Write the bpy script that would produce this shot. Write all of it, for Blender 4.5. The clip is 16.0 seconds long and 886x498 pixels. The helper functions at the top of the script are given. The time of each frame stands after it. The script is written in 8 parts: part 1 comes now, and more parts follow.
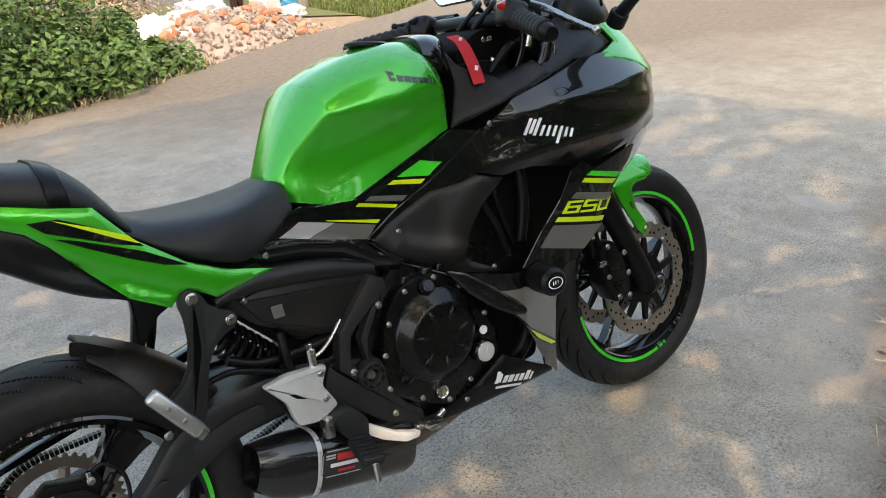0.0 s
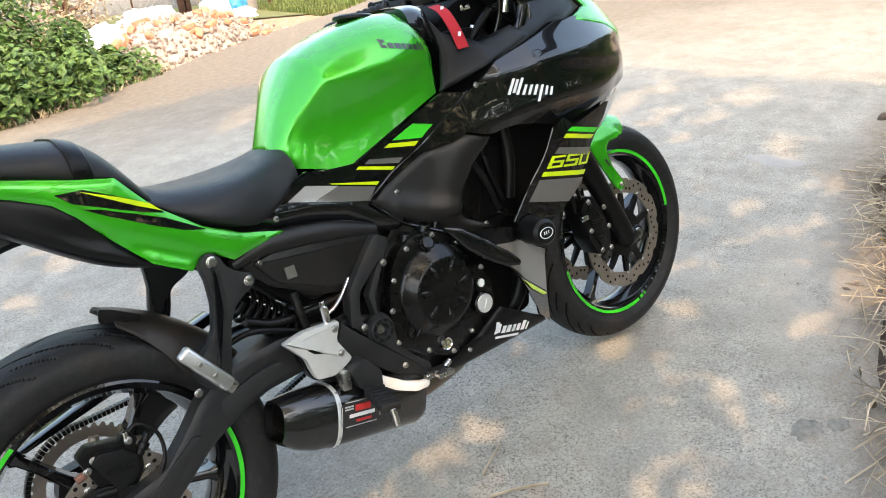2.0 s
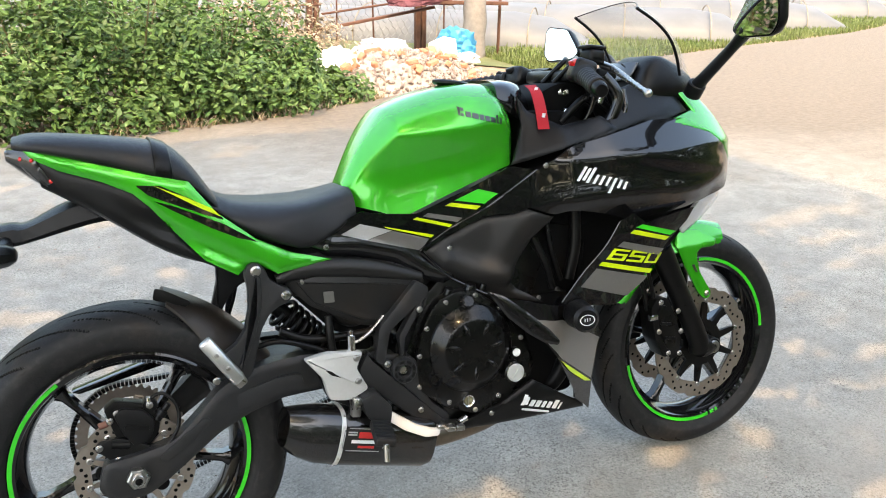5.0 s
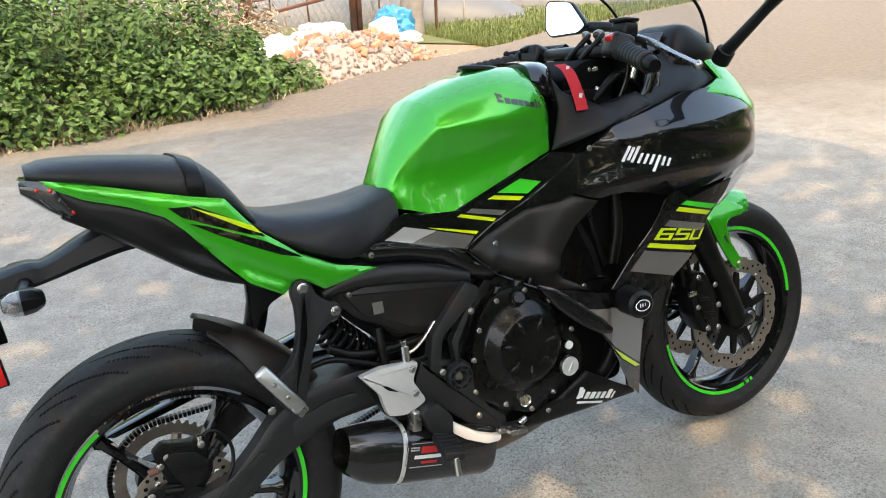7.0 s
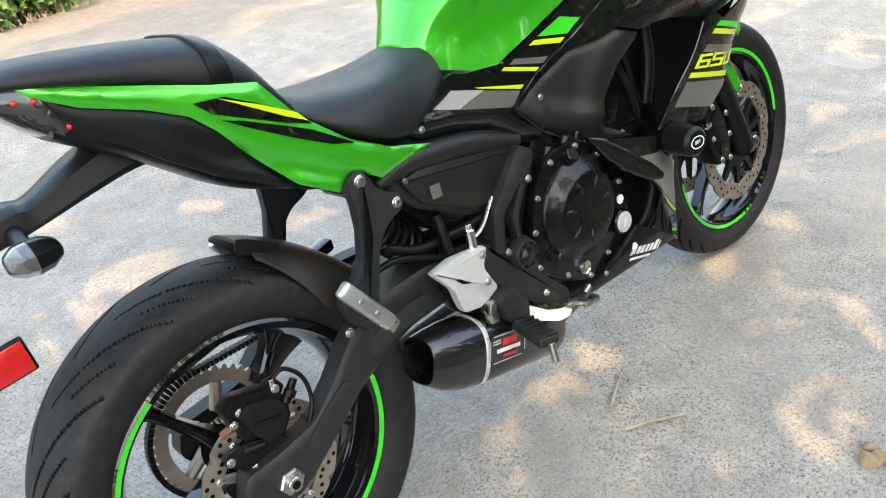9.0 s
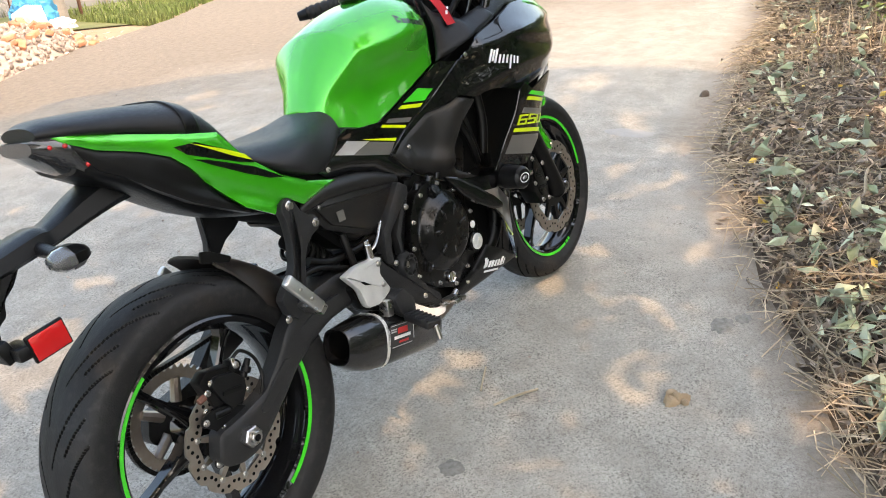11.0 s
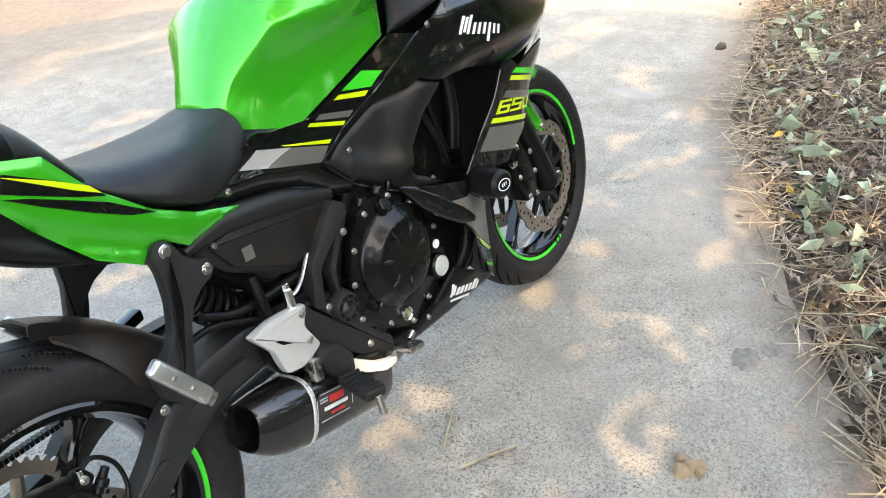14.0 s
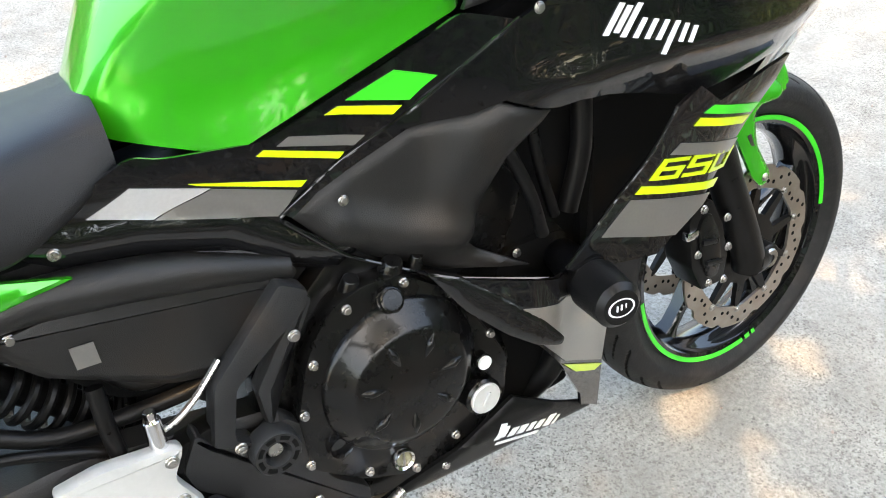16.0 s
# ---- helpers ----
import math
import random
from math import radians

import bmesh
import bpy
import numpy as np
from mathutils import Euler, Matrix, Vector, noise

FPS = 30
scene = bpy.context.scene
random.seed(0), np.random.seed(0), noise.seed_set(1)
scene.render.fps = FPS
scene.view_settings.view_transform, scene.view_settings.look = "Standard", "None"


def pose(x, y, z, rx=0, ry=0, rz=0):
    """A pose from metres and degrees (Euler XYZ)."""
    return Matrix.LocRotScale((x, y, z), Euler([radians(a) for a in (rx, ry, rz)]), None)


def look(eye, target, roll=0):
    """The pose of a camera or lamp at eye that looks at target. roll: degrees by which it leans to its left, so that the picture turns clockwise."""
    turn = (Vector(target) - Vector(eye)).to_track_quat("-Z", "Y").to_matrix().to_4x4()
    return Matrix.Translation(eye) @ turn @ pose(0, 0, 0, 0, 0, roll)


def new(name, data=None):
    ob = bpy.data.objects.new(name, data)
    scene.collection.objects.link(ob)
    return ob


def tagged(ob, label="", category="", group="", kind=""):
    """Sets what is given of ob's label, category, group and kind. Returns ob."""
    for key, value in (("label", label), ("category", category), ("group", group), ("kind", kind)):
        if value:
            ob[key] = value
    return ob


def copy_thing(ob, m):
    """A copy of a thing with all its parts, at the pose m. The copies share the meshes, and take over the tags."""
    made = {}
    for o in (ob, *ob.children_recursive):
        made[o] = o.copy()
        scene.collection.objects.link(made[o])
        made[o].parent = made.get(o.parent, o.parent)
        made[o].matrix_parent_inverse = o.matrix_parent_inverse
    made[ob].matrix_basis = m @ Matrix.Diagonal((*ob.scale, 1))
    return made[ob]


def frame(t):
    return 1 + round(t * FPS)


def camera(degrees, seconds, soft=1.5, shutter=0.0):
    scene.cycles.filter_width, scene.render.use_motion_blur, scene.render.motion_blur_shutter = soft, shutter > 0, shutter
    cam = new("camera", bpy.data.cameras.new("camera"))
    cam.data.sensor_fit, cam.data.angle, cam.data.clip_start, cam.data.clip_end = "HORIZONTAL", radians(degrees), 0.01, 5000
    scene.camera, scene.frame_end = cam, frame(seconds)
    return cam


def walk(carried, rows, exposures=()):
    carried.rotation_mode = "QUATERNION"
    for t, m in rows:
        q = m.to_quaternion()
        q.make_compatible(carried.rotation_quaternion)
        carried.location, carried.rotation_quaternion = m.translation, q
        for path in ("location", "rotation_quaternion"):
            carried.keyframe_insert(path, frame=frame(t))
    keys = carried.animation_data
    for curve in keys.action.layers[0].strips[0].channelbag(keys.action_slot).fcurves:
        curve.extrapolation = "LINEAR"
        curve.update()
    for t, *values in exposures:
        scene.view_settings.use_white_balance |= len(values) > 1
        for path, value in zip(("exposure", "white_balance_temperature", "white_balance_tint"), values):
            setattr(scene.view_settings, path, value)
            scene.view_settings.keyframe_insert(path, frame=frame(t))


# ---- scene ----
cam = camera(56.3, 16.0, soft=1.0)
PATH = [
    (0, (-0.148, -1.182, 1.281), (0.973, 0.246, 0.443), -4.0),
    (0.5, (-0.123, -1.185, 1.274), (0.927, 0.288, 0.419), -4.9),
    (1, (-0.133, -1.186, 1.271), (0.934, 0.29, 0.444), -5.9),
    (1.5, (-0.215, -1.191, 1.256), (0.93, 0.218, 0.417), -7.0),
    (2, (-0.283, -1.215, 1.249), (0.91, 0.147, 0.401), -6.6),
    (2.5, (-0.248, -1.248, 1.263), (0.871, 0.213, 0.48), -4.0),
    (3, (-0.12, -1.307, 1.241), (0.829, 0.315, 0.556), -1.1),
    (3.5, (-0.091, -1.393, 1.228), (0.718, 0.308, 0.554), -0.3),
    (4, (-0.074, -1.445, 1.229), (0.691, 0.226, 0.441), 1.2),
    (4.5, (-0.082, -1.483, 1.243), (0.708, 0.189, 0.48), 1.4),
    (4.7, (-0.069, -1.481, 1.277), (0.75, 0.201, 0.571), 1.2),
    (6.8, (-0.156, -1.261, 1.295), (0.761, 0.334, 0.511), -1.2),
    (7, (-0.207, -1.265, 1.288), (0.746, 0.32, 0.526), -2.4),
    (7.5, (-0.4, -1.157, 1.285), (0.714, 0.3, 0.488), -4.0),
    (8, (-0.494, -1.075, 1.248), (0.631, 0.321, 0.361), -4.0),
    (8.5, (-0.447, -0.947, 1.2), (0.629, 0.412, 0.202), -6.4),
    (9, (-0.386, -0.864, 1.207), (0.77, 0.39, 0.161), -6.7),
    (9.2, (-0.398, -0.84, 1.215), (0.837, 0.35, 0.186), -5.7),
    (11.3, (-0.886, -1.096, 1.275), (0.626, -0.107, 0.416), -5.2),
    (11.5, (-0.923, -1.1, 1.264), (0.594, -0.129, 0.395), -5.3),
    (12, (-1.005, -1.071, 1.267), (0.522, -0.143, 0.368), -5.6),
    (12.5, (-0.875, -1.111, 1.264), (0.646, -0.175, 0.364), -5.2),
    (13, (-0.708, -1.164, 1.278), (0.787, -0.174, 0.392), -5.1),
    (13.5, (-0.531, -1.019, 1.232), (0.938, -0.041, 0.291), -3.2),
    (13.8, (-0.396, -0.901, 1.223), (1.057, 0.065, 0.245), -3.7),
    (14, (-0.354, -0.872, 1.237), (1.081, 0.083, 0.222), -4.0),
    (14.5, (-0.166, -0.865, 1.234), (1.178, 0.193, 0.196), -5.4),
    (15, (0.034, -0.87, 1.234), (1.258, 0.315, 0.186), -5.8),
    (15.5, (0.215, -0.74, 1.191), (1.335, 0.459, 0.047), -2.2),
    (16, (0.35, -0.62, 1.13), (1.282, 0.664, -0.088), 0.8),
]
walk(cam, [(t, look(eye, target, roll)) for t, eye, target, roll in PATH], exposures=[(0, 1.65, 7130, 6), (0.5, 2.14, 7130, 6), (1, 1.90, 7130, 6), (2, 2.30, 7130, 6), (2.5, 2.15, 7130, 6), (3, 1.86, 7130, 6), (4, 2.30, 7130, 6), (4.5, 2.35, 7130, 6), (7, 2.02, 7130, 6), (8, 2.16, 7130, 6), (9, 2.60, 7130, 6), (11.5, 2.22, 7400, 9), (12.5, 2.22, 7280, 8), (13, 2.08, 7200, 7), (13.5, 2.42, 7150, 6), (14, 2.55, 7130, 6), (14.5, 2.64, 7130, 6), (15, 2.34, 7130, 6), (15.5, 2.55, 7000, 6), (16, 2.94, 7130, 6)])

# ---- light ----
SUN_EL, SUN_AZ = radians(58), radians(250)      # azimuth counted from +x towards +y
sun_way = Vector((math.cos(SUN_EL) * math.cos(SUN_AZ), math.cos(SUN_EL) * math.sin(SUN_AZ), math.sin(SUN_EL)))
world = bpy.data.worlds.new("world")
scene.world = world
world.use_nodes = True
wn = world.node_tree.nodes
wl = world.node_tree.links
sky = wn.new("ShaderNodeTexSky")
sky.sky_type = 'NISHITA'
sky.sun_disc = False
sky.sun_elevation = SUN_EL
sky.sun_rotation = radians(90) - SUN_AZ
sky.dust_density = 4.0
sky.air_density = 1.2
wl.new(sky.outputs["Color"], wn["Background"].inputs["Color"])
wn["Background"].inputs["Strength"].default_value = 0.15
sun = new("sun", bpy.data.lights.new("sun", 'SUN'))
sun.data.energy = 0.80
sun.data.angle = radians(0.26)
sun.data.color = (1.0, 0.66, 0.36)
sun.matrix_world = look(tuple(sun_way * 30), (0, 0, 0))


# ---- materials ----
def mat(name, color, rough=0.5, metal=0.0, color2=None, scale=8.0, amount=0.5, bump=0.0, bump_scale=200.0,
        coat=0.0, coat_rough=0.05, spec=0.5, rough_var=0.0, detail=6.0, transmission=0.0, ior=1.45, alpha=1.0, obj_var=0.0,
        sheen=0.0, fine=None, fine_scale=120.0, fine_amount=0.4):
    m = bpy.data.materials.new(name)
    m.use_nodes = True
    nt = m.node_tree
    n, l = nt.nodes, nt.links
    b = n["Principled BSDF"]
    b.inputs["Base Color"].default_value = (*color, 1)
    b.inputs["Roughness"].default_value = rough
    b.inputs["Metallic"].default_value = metal
    b.inputs["Coat Weight"].default_value = coat
    b.inputs["Coat Roughness"].default_value = coat_rough
    b.inputs["Specular IOR Level"].default_value = spec
    b.inputs["Transmission Weight"].default_value = transmission
    b.inputs["IOR"].default_value = ior
    b.inputs["Alpha"].default_value = alpha
    b.inputs["Sheen Weight"].default_value = sheen
    tc = n.new("ShaderNodeTexCoord")
    out = None
    if color2 is not None:
        nz = n.new("ShaderNodeTexNoise")
        nz.inputs["Scale"].default_value = scale
        nz.inputs["Detail"].default_value = detail
        nz.inputs["Roughness"].default_value = 0.65
        l.new(tc.outputs["Object"], nz.inputs["Vector"])
        ramp = n.new("ShaderNodeValToRGB")
        ramp.color_ramp.elements[0].position = 0.5 - 0.5 * (1 - amount) * 0.6
        ramp.color_ramp.elements[1].position = 0.5 + 0.5 * (1 - amount) * 0.6
        ramp.color_ramp.elements[0].color = (*color, 1)
        ramp.color_ramp.elements[1].color = (*color2, 1)
        l.new(nz.outputs["Fac"], ramp.inputs["Fac"])
        out = ramp.outputs["Color"]
        if rough_var:
            mr = n.new("ShaderNodeMapRange")
            mr.inputs["To Min"].default_value = max(0.02, rough - rough_var)
            mr.inputs["To Max"].default_value = min(1, rough + rough_var)
            l.new(nz.outputs["Fac"], mr.inputs["Value"])
            l.new(mr.outputs["Result"], b.inputs["Roughness"])
    if fine is not None:
        nf = n.new("ShaderNodeTexNoise")
        nf.inputs["Scale"].default_value = fine_scale
        nf.inputs["Detail"].default_value = 3
        l.new(tc.outputs["Object"], nf.inputs["Vector"])
        rf = n.new("ShaderNodeValToRGB")
        rf.color_ramp.elements[0].position = 0.5
        rf.color_ramp.elements[1].position = 0.72
        rf.color_ramp.elements[1].color = (fine_amount, fine_amount, fine_amount, 1)
        l.new(nf.outputs["Fac"], rf.inputs["Fac"])
        mx = n.new("ShaderNodeMix")
        mx.data_type = 'RGBA'
        mx.inputs["B"].default_value = (0, 0, 0, 1)
        mx.inputs[6].default_value = (*color, 1)
        mx.inputs[7].default_value = (*fine, 1)
        l.new(rf.outputs["Color"], mx.inputs["Factor"])
        if out is not None:
            l.new(out, mx.inputs[6])
        out = mx.outputs[2]
    if obj_var:
        oi = n.new("ShaderNodeNewGeometry")
        hs = n.new("ShaderNodeHueSaturation")
        mr2 = n.new("ShaderNodeMapRange")
        mr2.inputs["To Min"].default_value = 1 - obj_var
        mr2.inputs["To Max"].default_value = 1 + obj_var
        l.new(oi.outputs["Random Per Island"], mr2.inputs["Value"])
        l.new(mr2.outputs["Result"], hs.inputs["Value"])
        if out is not None:
            l.new(out, hs.inputs["Color"])
        else:
            hs.inputs["Color"].default_value = (*color, 1)
        out = hs.outputs["Color"]
    if out is not None:
        l.new(out, b.inputs["Base Color"])
    if bump:
        nb = n.new("ShaderNodeTexNoise")
        nb.inputs["Scale"].default_value = bump_scale
        nb.inputs["Detail"].default_value = 4
        l.new(tc.outputs["Object"], nb.inputs["Vector"])
        bp = n.new("ShaderNodeBump")
        bp.inputs["Strength"].default_value = bump
        bp.inputs["Distance"].default_value = 0.002
        l.new(nb.outputs["Fac"], bp.inputs["Height"])
        l.new(bp.outputs["Normal"], b.inputs["Normal"])
    return m


M_GREEN = mat("green_paint", (0.028, 0.40, 0.010), 0.27, 0.45, (0.036, 0.44, 0.013), 6, 0.2, coat=1.0, coat_rough=0.04)
M_GLOSS = mat("black_gloss_paint", (0.004, 0.004, 0.0045), 0.2, 0.0, (0.006, 0.006, 0.0065), 9, 0.2, coat=1.0, coat_rough=0.025, spec=0.1)
M_MATTE = mat("black_textured_plastic", (0.0045, 0.0046, 0.005), 0.33, 0.0, (0.0065, 0.0065, 0.0068), 14, 0.2, bump=0.22, bump_scale=900, rough_var=0.05, spec=0.29)
M_PANEL = mat("black_satin_plastic", (0.0085, 0.0083, 0.0083), 0.40, 0.0, (0.0125, 0.0120, 0.0117), 14, 0.2, bump=0.25, bump_scale=900, rough_var=0.05, spec=0.42)
M_SATIN = mat("black_satin_metal", (0.004, 0.004, 0.0042), 0.30, 0.0, (0.0075, 0.0073, 0.0072), 30, 0.3, bump=0.12, bump_scale=500, rough_var=0.08, spec=0.19)
M_FRAME = mat("charcoal_cast_metal", (0.017, 0.0172, 0.018), 0.40, 0.1, (0.023, 0.0232, 0.024), 40, 0.3, bump=0.3, bump_scale=700, rough_var=0.05, spec=0.32)
M_ENGINE = mat("black_engine_enamel", (0.003, 0.003, 0.003), 0.28, 0.0, (0.0055, 0.0053, 0.0052), 25, 0.3, bump=0.08, bump_scale=600, rough_var=0.07, coat=0.35, coat_rough=0.08, spec=0.16)
M_RUBBER = mat("tyre_rubber", (0.0075, 0.0076, 0.0081), 0.58, 0.0, (0.0135, 0.0135, 0.0138), 9, 0.3, spec=0.32, bump=0.3, bump_scale=260, rough_var=0.1,
               fine=(0.036, 0.034, 0.032), fine_scale=60, fine_amount=0.35)
M_SEAT = mat("black_vinyl", (0.007, 0.007, 0.0078), 0.38, 0.0, (0.010, 0.010, 0.011), 20, 0.3, spec=0.4, bump=0.35, bump_scale=1100, rough_var=0.05)
M_ALU = mat("silver_painted_metal", (0.52, 0.52, 0.50), 0.36, 0.3, (0.58, 0.58, 0.56), 60, 0.3, bump=0.1, bump_scale=800)
M_STEEL = mat("bare_steel", (0.5, 0.49, 0.47), 0.28, 1.0, (0.38, 0.36, 0.34), 50, 0.3, rough_var=0.1)
M_DISC = mat("brake_disc_steel", (0.42, 0.38, 0.34), 0.38, 0.9, (0.33, 0.28, 0.23), 25, 0.3, rough_var=0.1)
M_CHROME = mat("chrome", (0.75, 0.75, 0.75), 0.12, 1.0)
# near-black for dark parts, and for shade painted into recesses
M_DARK = mat("dark_parts_and_recess_shade", (0.003, 0.003, 0.003), 0.7, spec=0.12)
M_TAPE = mat("green_rim_tape", (0.03, 0.55, 0.02), 0.35, coat=0.5)
M_YELLOW = mat("yellow_green_decal", (0.55, 0.72, 0.01), 0.3, coat=0.8)
M_GREY = mat("grey_decal", (0.16, 0.155, 0.145), 0.32, 0.4, (0.18, 0.172, 0.16), 300, 0.3, coat=0.8)
M_SILVER = mat("silver_decal", (0.5, 0.5, 0.5), 0.28, 0.4, (0.56, 0.56, 0.56), 300, 0.3, coat=0.8)
M_WHITE = mat("white_decal", (0.8, 0.8, 0.8), 0.4)
M_BLACKTEXT = mat("black_decal", (0.01, 0.01, 0.01), 0.3, coat=0.8)
M_RED = mat("red_plastic", (0.5, 0.01, 0.012), 0.25, coat=0.6)
M_REDCLOTH = mat("red_woven_ribbon", (0.45, 0.012, 0.02), 0.75, bump=0.5, bump_scale=1500)
M_SMOKE = mat("smoked_plastic", (0.035, 0.035, 0.036), 0.10, transmission=0.25, ior=1.45, coat=0.7)
M_MIRROR = mat("mirror_glass", (0.82, 0.86, 0.88), 0.02, 1.0)
M_GOLD = mat("bronze_metal", (0.22, 0.175, 0.13), 0.35, 0.9, (0.17, 0.14, 0.11), 60, 0.3, rough_var=0.1)
M_RUST_RED = mat("rusty_rubber", (0.12, 0.05, 0.035), 0.7, 0, (0.18, 0.08, 0.05), 50)
M_LABELRED = mat("red_decal", (0.55, 0.03, 0.03), 0.4)


def carbon():
    m = mat("carbon_fibre", (0.012, 0.012, 0.012), 0.25, coat=1.0, coat_rough=0.03, spec=0.25)
    n, l = m.node_tree.nodes, m.node_tree.links
    tc = n.new("ShaderNodeTexCoord")
    mp = n.new("ShaderNodeMapping")
    mp.inputs["Rotation"].default_value = (0.0, 0.7, 0.0)
    l.new(tc.outputs["Object"], mp.inputs["Vector"])
    ck = n.new("ShaderNodeTexChecker")
    ck.inputs["Scale"].default_value = 420
    ck.inputs["Color1"].default_value = (0.006, 0.006, 0.006, 1)
    ck.inputs["Color2"].default_value = (0.013, 0.013, 0.0135, 1)
    l.new(mp.outputs["Vector"], ck.inputs["Vector"])
    l.new(ck.outputs["Color"], n["Principled BSDF"].inputs["Base Color"])
    return m


M_CARBON = carbon()


# ---- mesh helpers ----
def part(name, bm, material, parent, label="", smooth=40.0):
    me = bpy.data.meshes.new(name)
    bmesh.ops.recalc_face_normals(bm, faces=bm.faces)
    if smooth:
        lim = radians(smooth)
        for f in bm.faces:
            f.smooth = True
        for e in bm.edges:
            if len(e.link_faces) == 2 and e.calc_face_angle(0) > lim:
                e.smooth = False
    bm.to_mesh(me)
    bm.free()
    me.materials.append(material)
    ob = new(name, me)
    if parent is not None:
        ob.parent = parent
    if label:
        ob["label"] = label
    return ob


def spline(pts, n):
    """n points along a smooth curve through pts."""
    p = [Vector(q) for q in pts]
    p = [2 * p[0] - p[1], *p, 2 * p[-1] - p[-2]]
    m = len(p) - 3
    res = []
    for i in range(n):
        u = i / (n - 1) * m
        k = min(int(u), m - 1)
        f = u - k
        a, b, c, d = p[k:k + 4]
        res.append(0.5 * ((2 * b) + (c - a) * f + (2 * a - 5 * b + 4 * c - d) * f * f + (3 * b - a - 3 * c + d) * f ** 3))
    return res


def grid_faces(bm, rows, closed=False, cap=False):
    vs = [[bm.verts.new(p) for p in row] for row in rows]
    k = len(rows[0])
    for i in range(len(rows) - 1):
        for j in range(k if closed else k - 1):
            q = (j + 1) % k
            bm.faces.new((vs[i][j], vs[i][q], vs[i + 1][q], vs[i + 1][j]))
    if cap:
        bm.faces.new(vs[0])
        bm.faces.new(vs[-1])
    return vs


def half_loft(bm, stations, nx=30, ns=18, close=True):
    """stations: (x, [(y, z), ...]) half sections from the top centre (y 0) downwards, y counted outwards; mirrored."""
    secs = [[(x, y, z) for y, z in spl2(sec, ns)] for x, sec in stations]
    cols = [spline([s[j] for s in secs], nx) for j in range(ns)]
    rows = []
    for i in range(nx):
        h = [cols[j][i] for j in range(ns)]
        right = [Vector((p.x, -abs(p.y), p.z)) for p in h]
        left = [Vector((p.x, abs(p.y), p.z)) for p in h]
        rows.append(right[::-1] + left[1:])
    grid_faces(bm, rows, closed=close, cap=close)


def spl2(sec, n):
    return [(q.x, q.y) for q in spline([(a, b, 0) for a, b in sec], n)]


def lathe(bm, prof, centre, n=96, a0=0.0, a1=360.0, closed=False):
    """Revolves (radius, y) round the y axis through centre."""
    full = abs(a1 - a0) >= 360
    rows = []
    cnt = n if full else n + 1
    for i in range(cnt):
        a = radians(a0 + (a1 - a0) * i / n)
        rows.append([Vector((centre[0] + r * math.cos(a), centre[1] + y, centre[2] + r * math.sin(a))) for r, y in prof])
    if full:
        rows.append(rows[0])
    vs = []
    for i, row in enumerate(rows):
        vs.append(vs[0] if full and i == len(rows) - 1 else [bm.verts.new(p) for p in row])
    k = len(prof)
    for i in range(len(vs) - 1):
        for j in range(k if closed else k - 1):
            q = (j + 1) % k
            bm.faces.new((vs[i][j], vs[i][q], vs[i + 1][q], vs[i + 1][j]))
    if closed and not full:
        bm.faces.new(vs[0])
        bm.faces.new(vs[-1])
    return vs


def frame_of(d):
    d = d.normalized()
    u = d.cross(Vector((0, 0, 1)) if abs(d.z) < 0.95 else Vector((0, 1, 0))).normalized()
    return u, d.cross(u).normalized()


def tube(bm, pts, r, n=12, steps=None, cap=True):
    """A round rod along a smooth curve; r may be a number or one per control point."""
    steps = steps or (2 if len(pts) == 2 else 8 * (len(pts) - 1))
    path = spline(pts, steps) if len(pts) > 2 else [Vector(pts[0]), Vector(pts[1])]
    rows = []
    u = None
    for i, p in enumerate(path):
        d = path[min(i + 1, len(path) - 1)] - path[max(i - 1, 0)]
        if u is None:
            u, v = frame_of(d)
        else:
            dd = d.normalized()
            u = (u - dd * u.dot(dd)).normalized()
            v = dd.cross(u)
        rr = r if not isinstance(r, (list, tuple)) else float(np.interp(i / (len(path) - 1) * (len(r) - 1), range(len(r)), r))
        rows.append([p + (u * math.cos(2 * math.pi * k / n) + v * math.sin(2 * math.pi * k / n)) * rr for k in range(n)])
    grid_faces(bm, rows, closed=True, cap=cap)


def rod(bm, p0, p1, r0, r1=None, n=20, rim=0.0):
    """A capped cylinder or cone between two points, with a small chamfer at its ends."""
    p0, p1 = Vector(p0), Vector(p1)
    r1 = r0 if r1 is None else r1
    d = p1 - p0
    u, v = frame_of(d)
    c = rim or min(r0, r1) * 0.12
    e = d.normalized() * min(c, d.length * 0.3)
    rows = []
    for p, r in ((p0, r0 - c), (p0 + e, r0), (p1 - e, r1), (p1, r1 - c)):
        rows.append([p + (u * math.cos(2 * math.pi * k / n) + v * math.sin(2 * math.pi * k / n)) * r for k in range(n)])
    grid_faces(bm, rows, closed=True, cap=True)


def block(bm, m, size, bevel=0.004, seg=2):
    r = bmesh.ops.create_cube(bm, size=1.0, matrix=m @ Matrix.Diagonal((*size, 1)))
    vs = r["verts"]
    if bevel:
        es = list({e for v in vs for e in v.link_edges})
        bmesh.ops.bevel(bm, geom=es, offset=min(bevel, min(size) * 0.45), segments=seg, affect='EDGES', profile=0.5)


def bolt(bm, p, r=0.006, h=0.005, way=(0, -1, 0)):
    p, w = Vector(p), Vector(way).normalized()
    r, h = r * 0.78, h * 0.8
    rod(bm, p, p + w * h * 0.5, r * 1.4, n=14)
    rod(bm, p + w * h * 0.4, p + w * h, r, n=14)
    uu, vv = frame_of(w)
    q = p + w * (h + 0.0002)
    grid_faces(bm, [[q + (uu * math.cos(k * 1.0472) + vv * math.sin(k * 1.0472)) * e - w * d for k in range(6)] for e, d in ((r * 0.62, 0.0), (r * 0.5, h * 0.5))], closed=True)


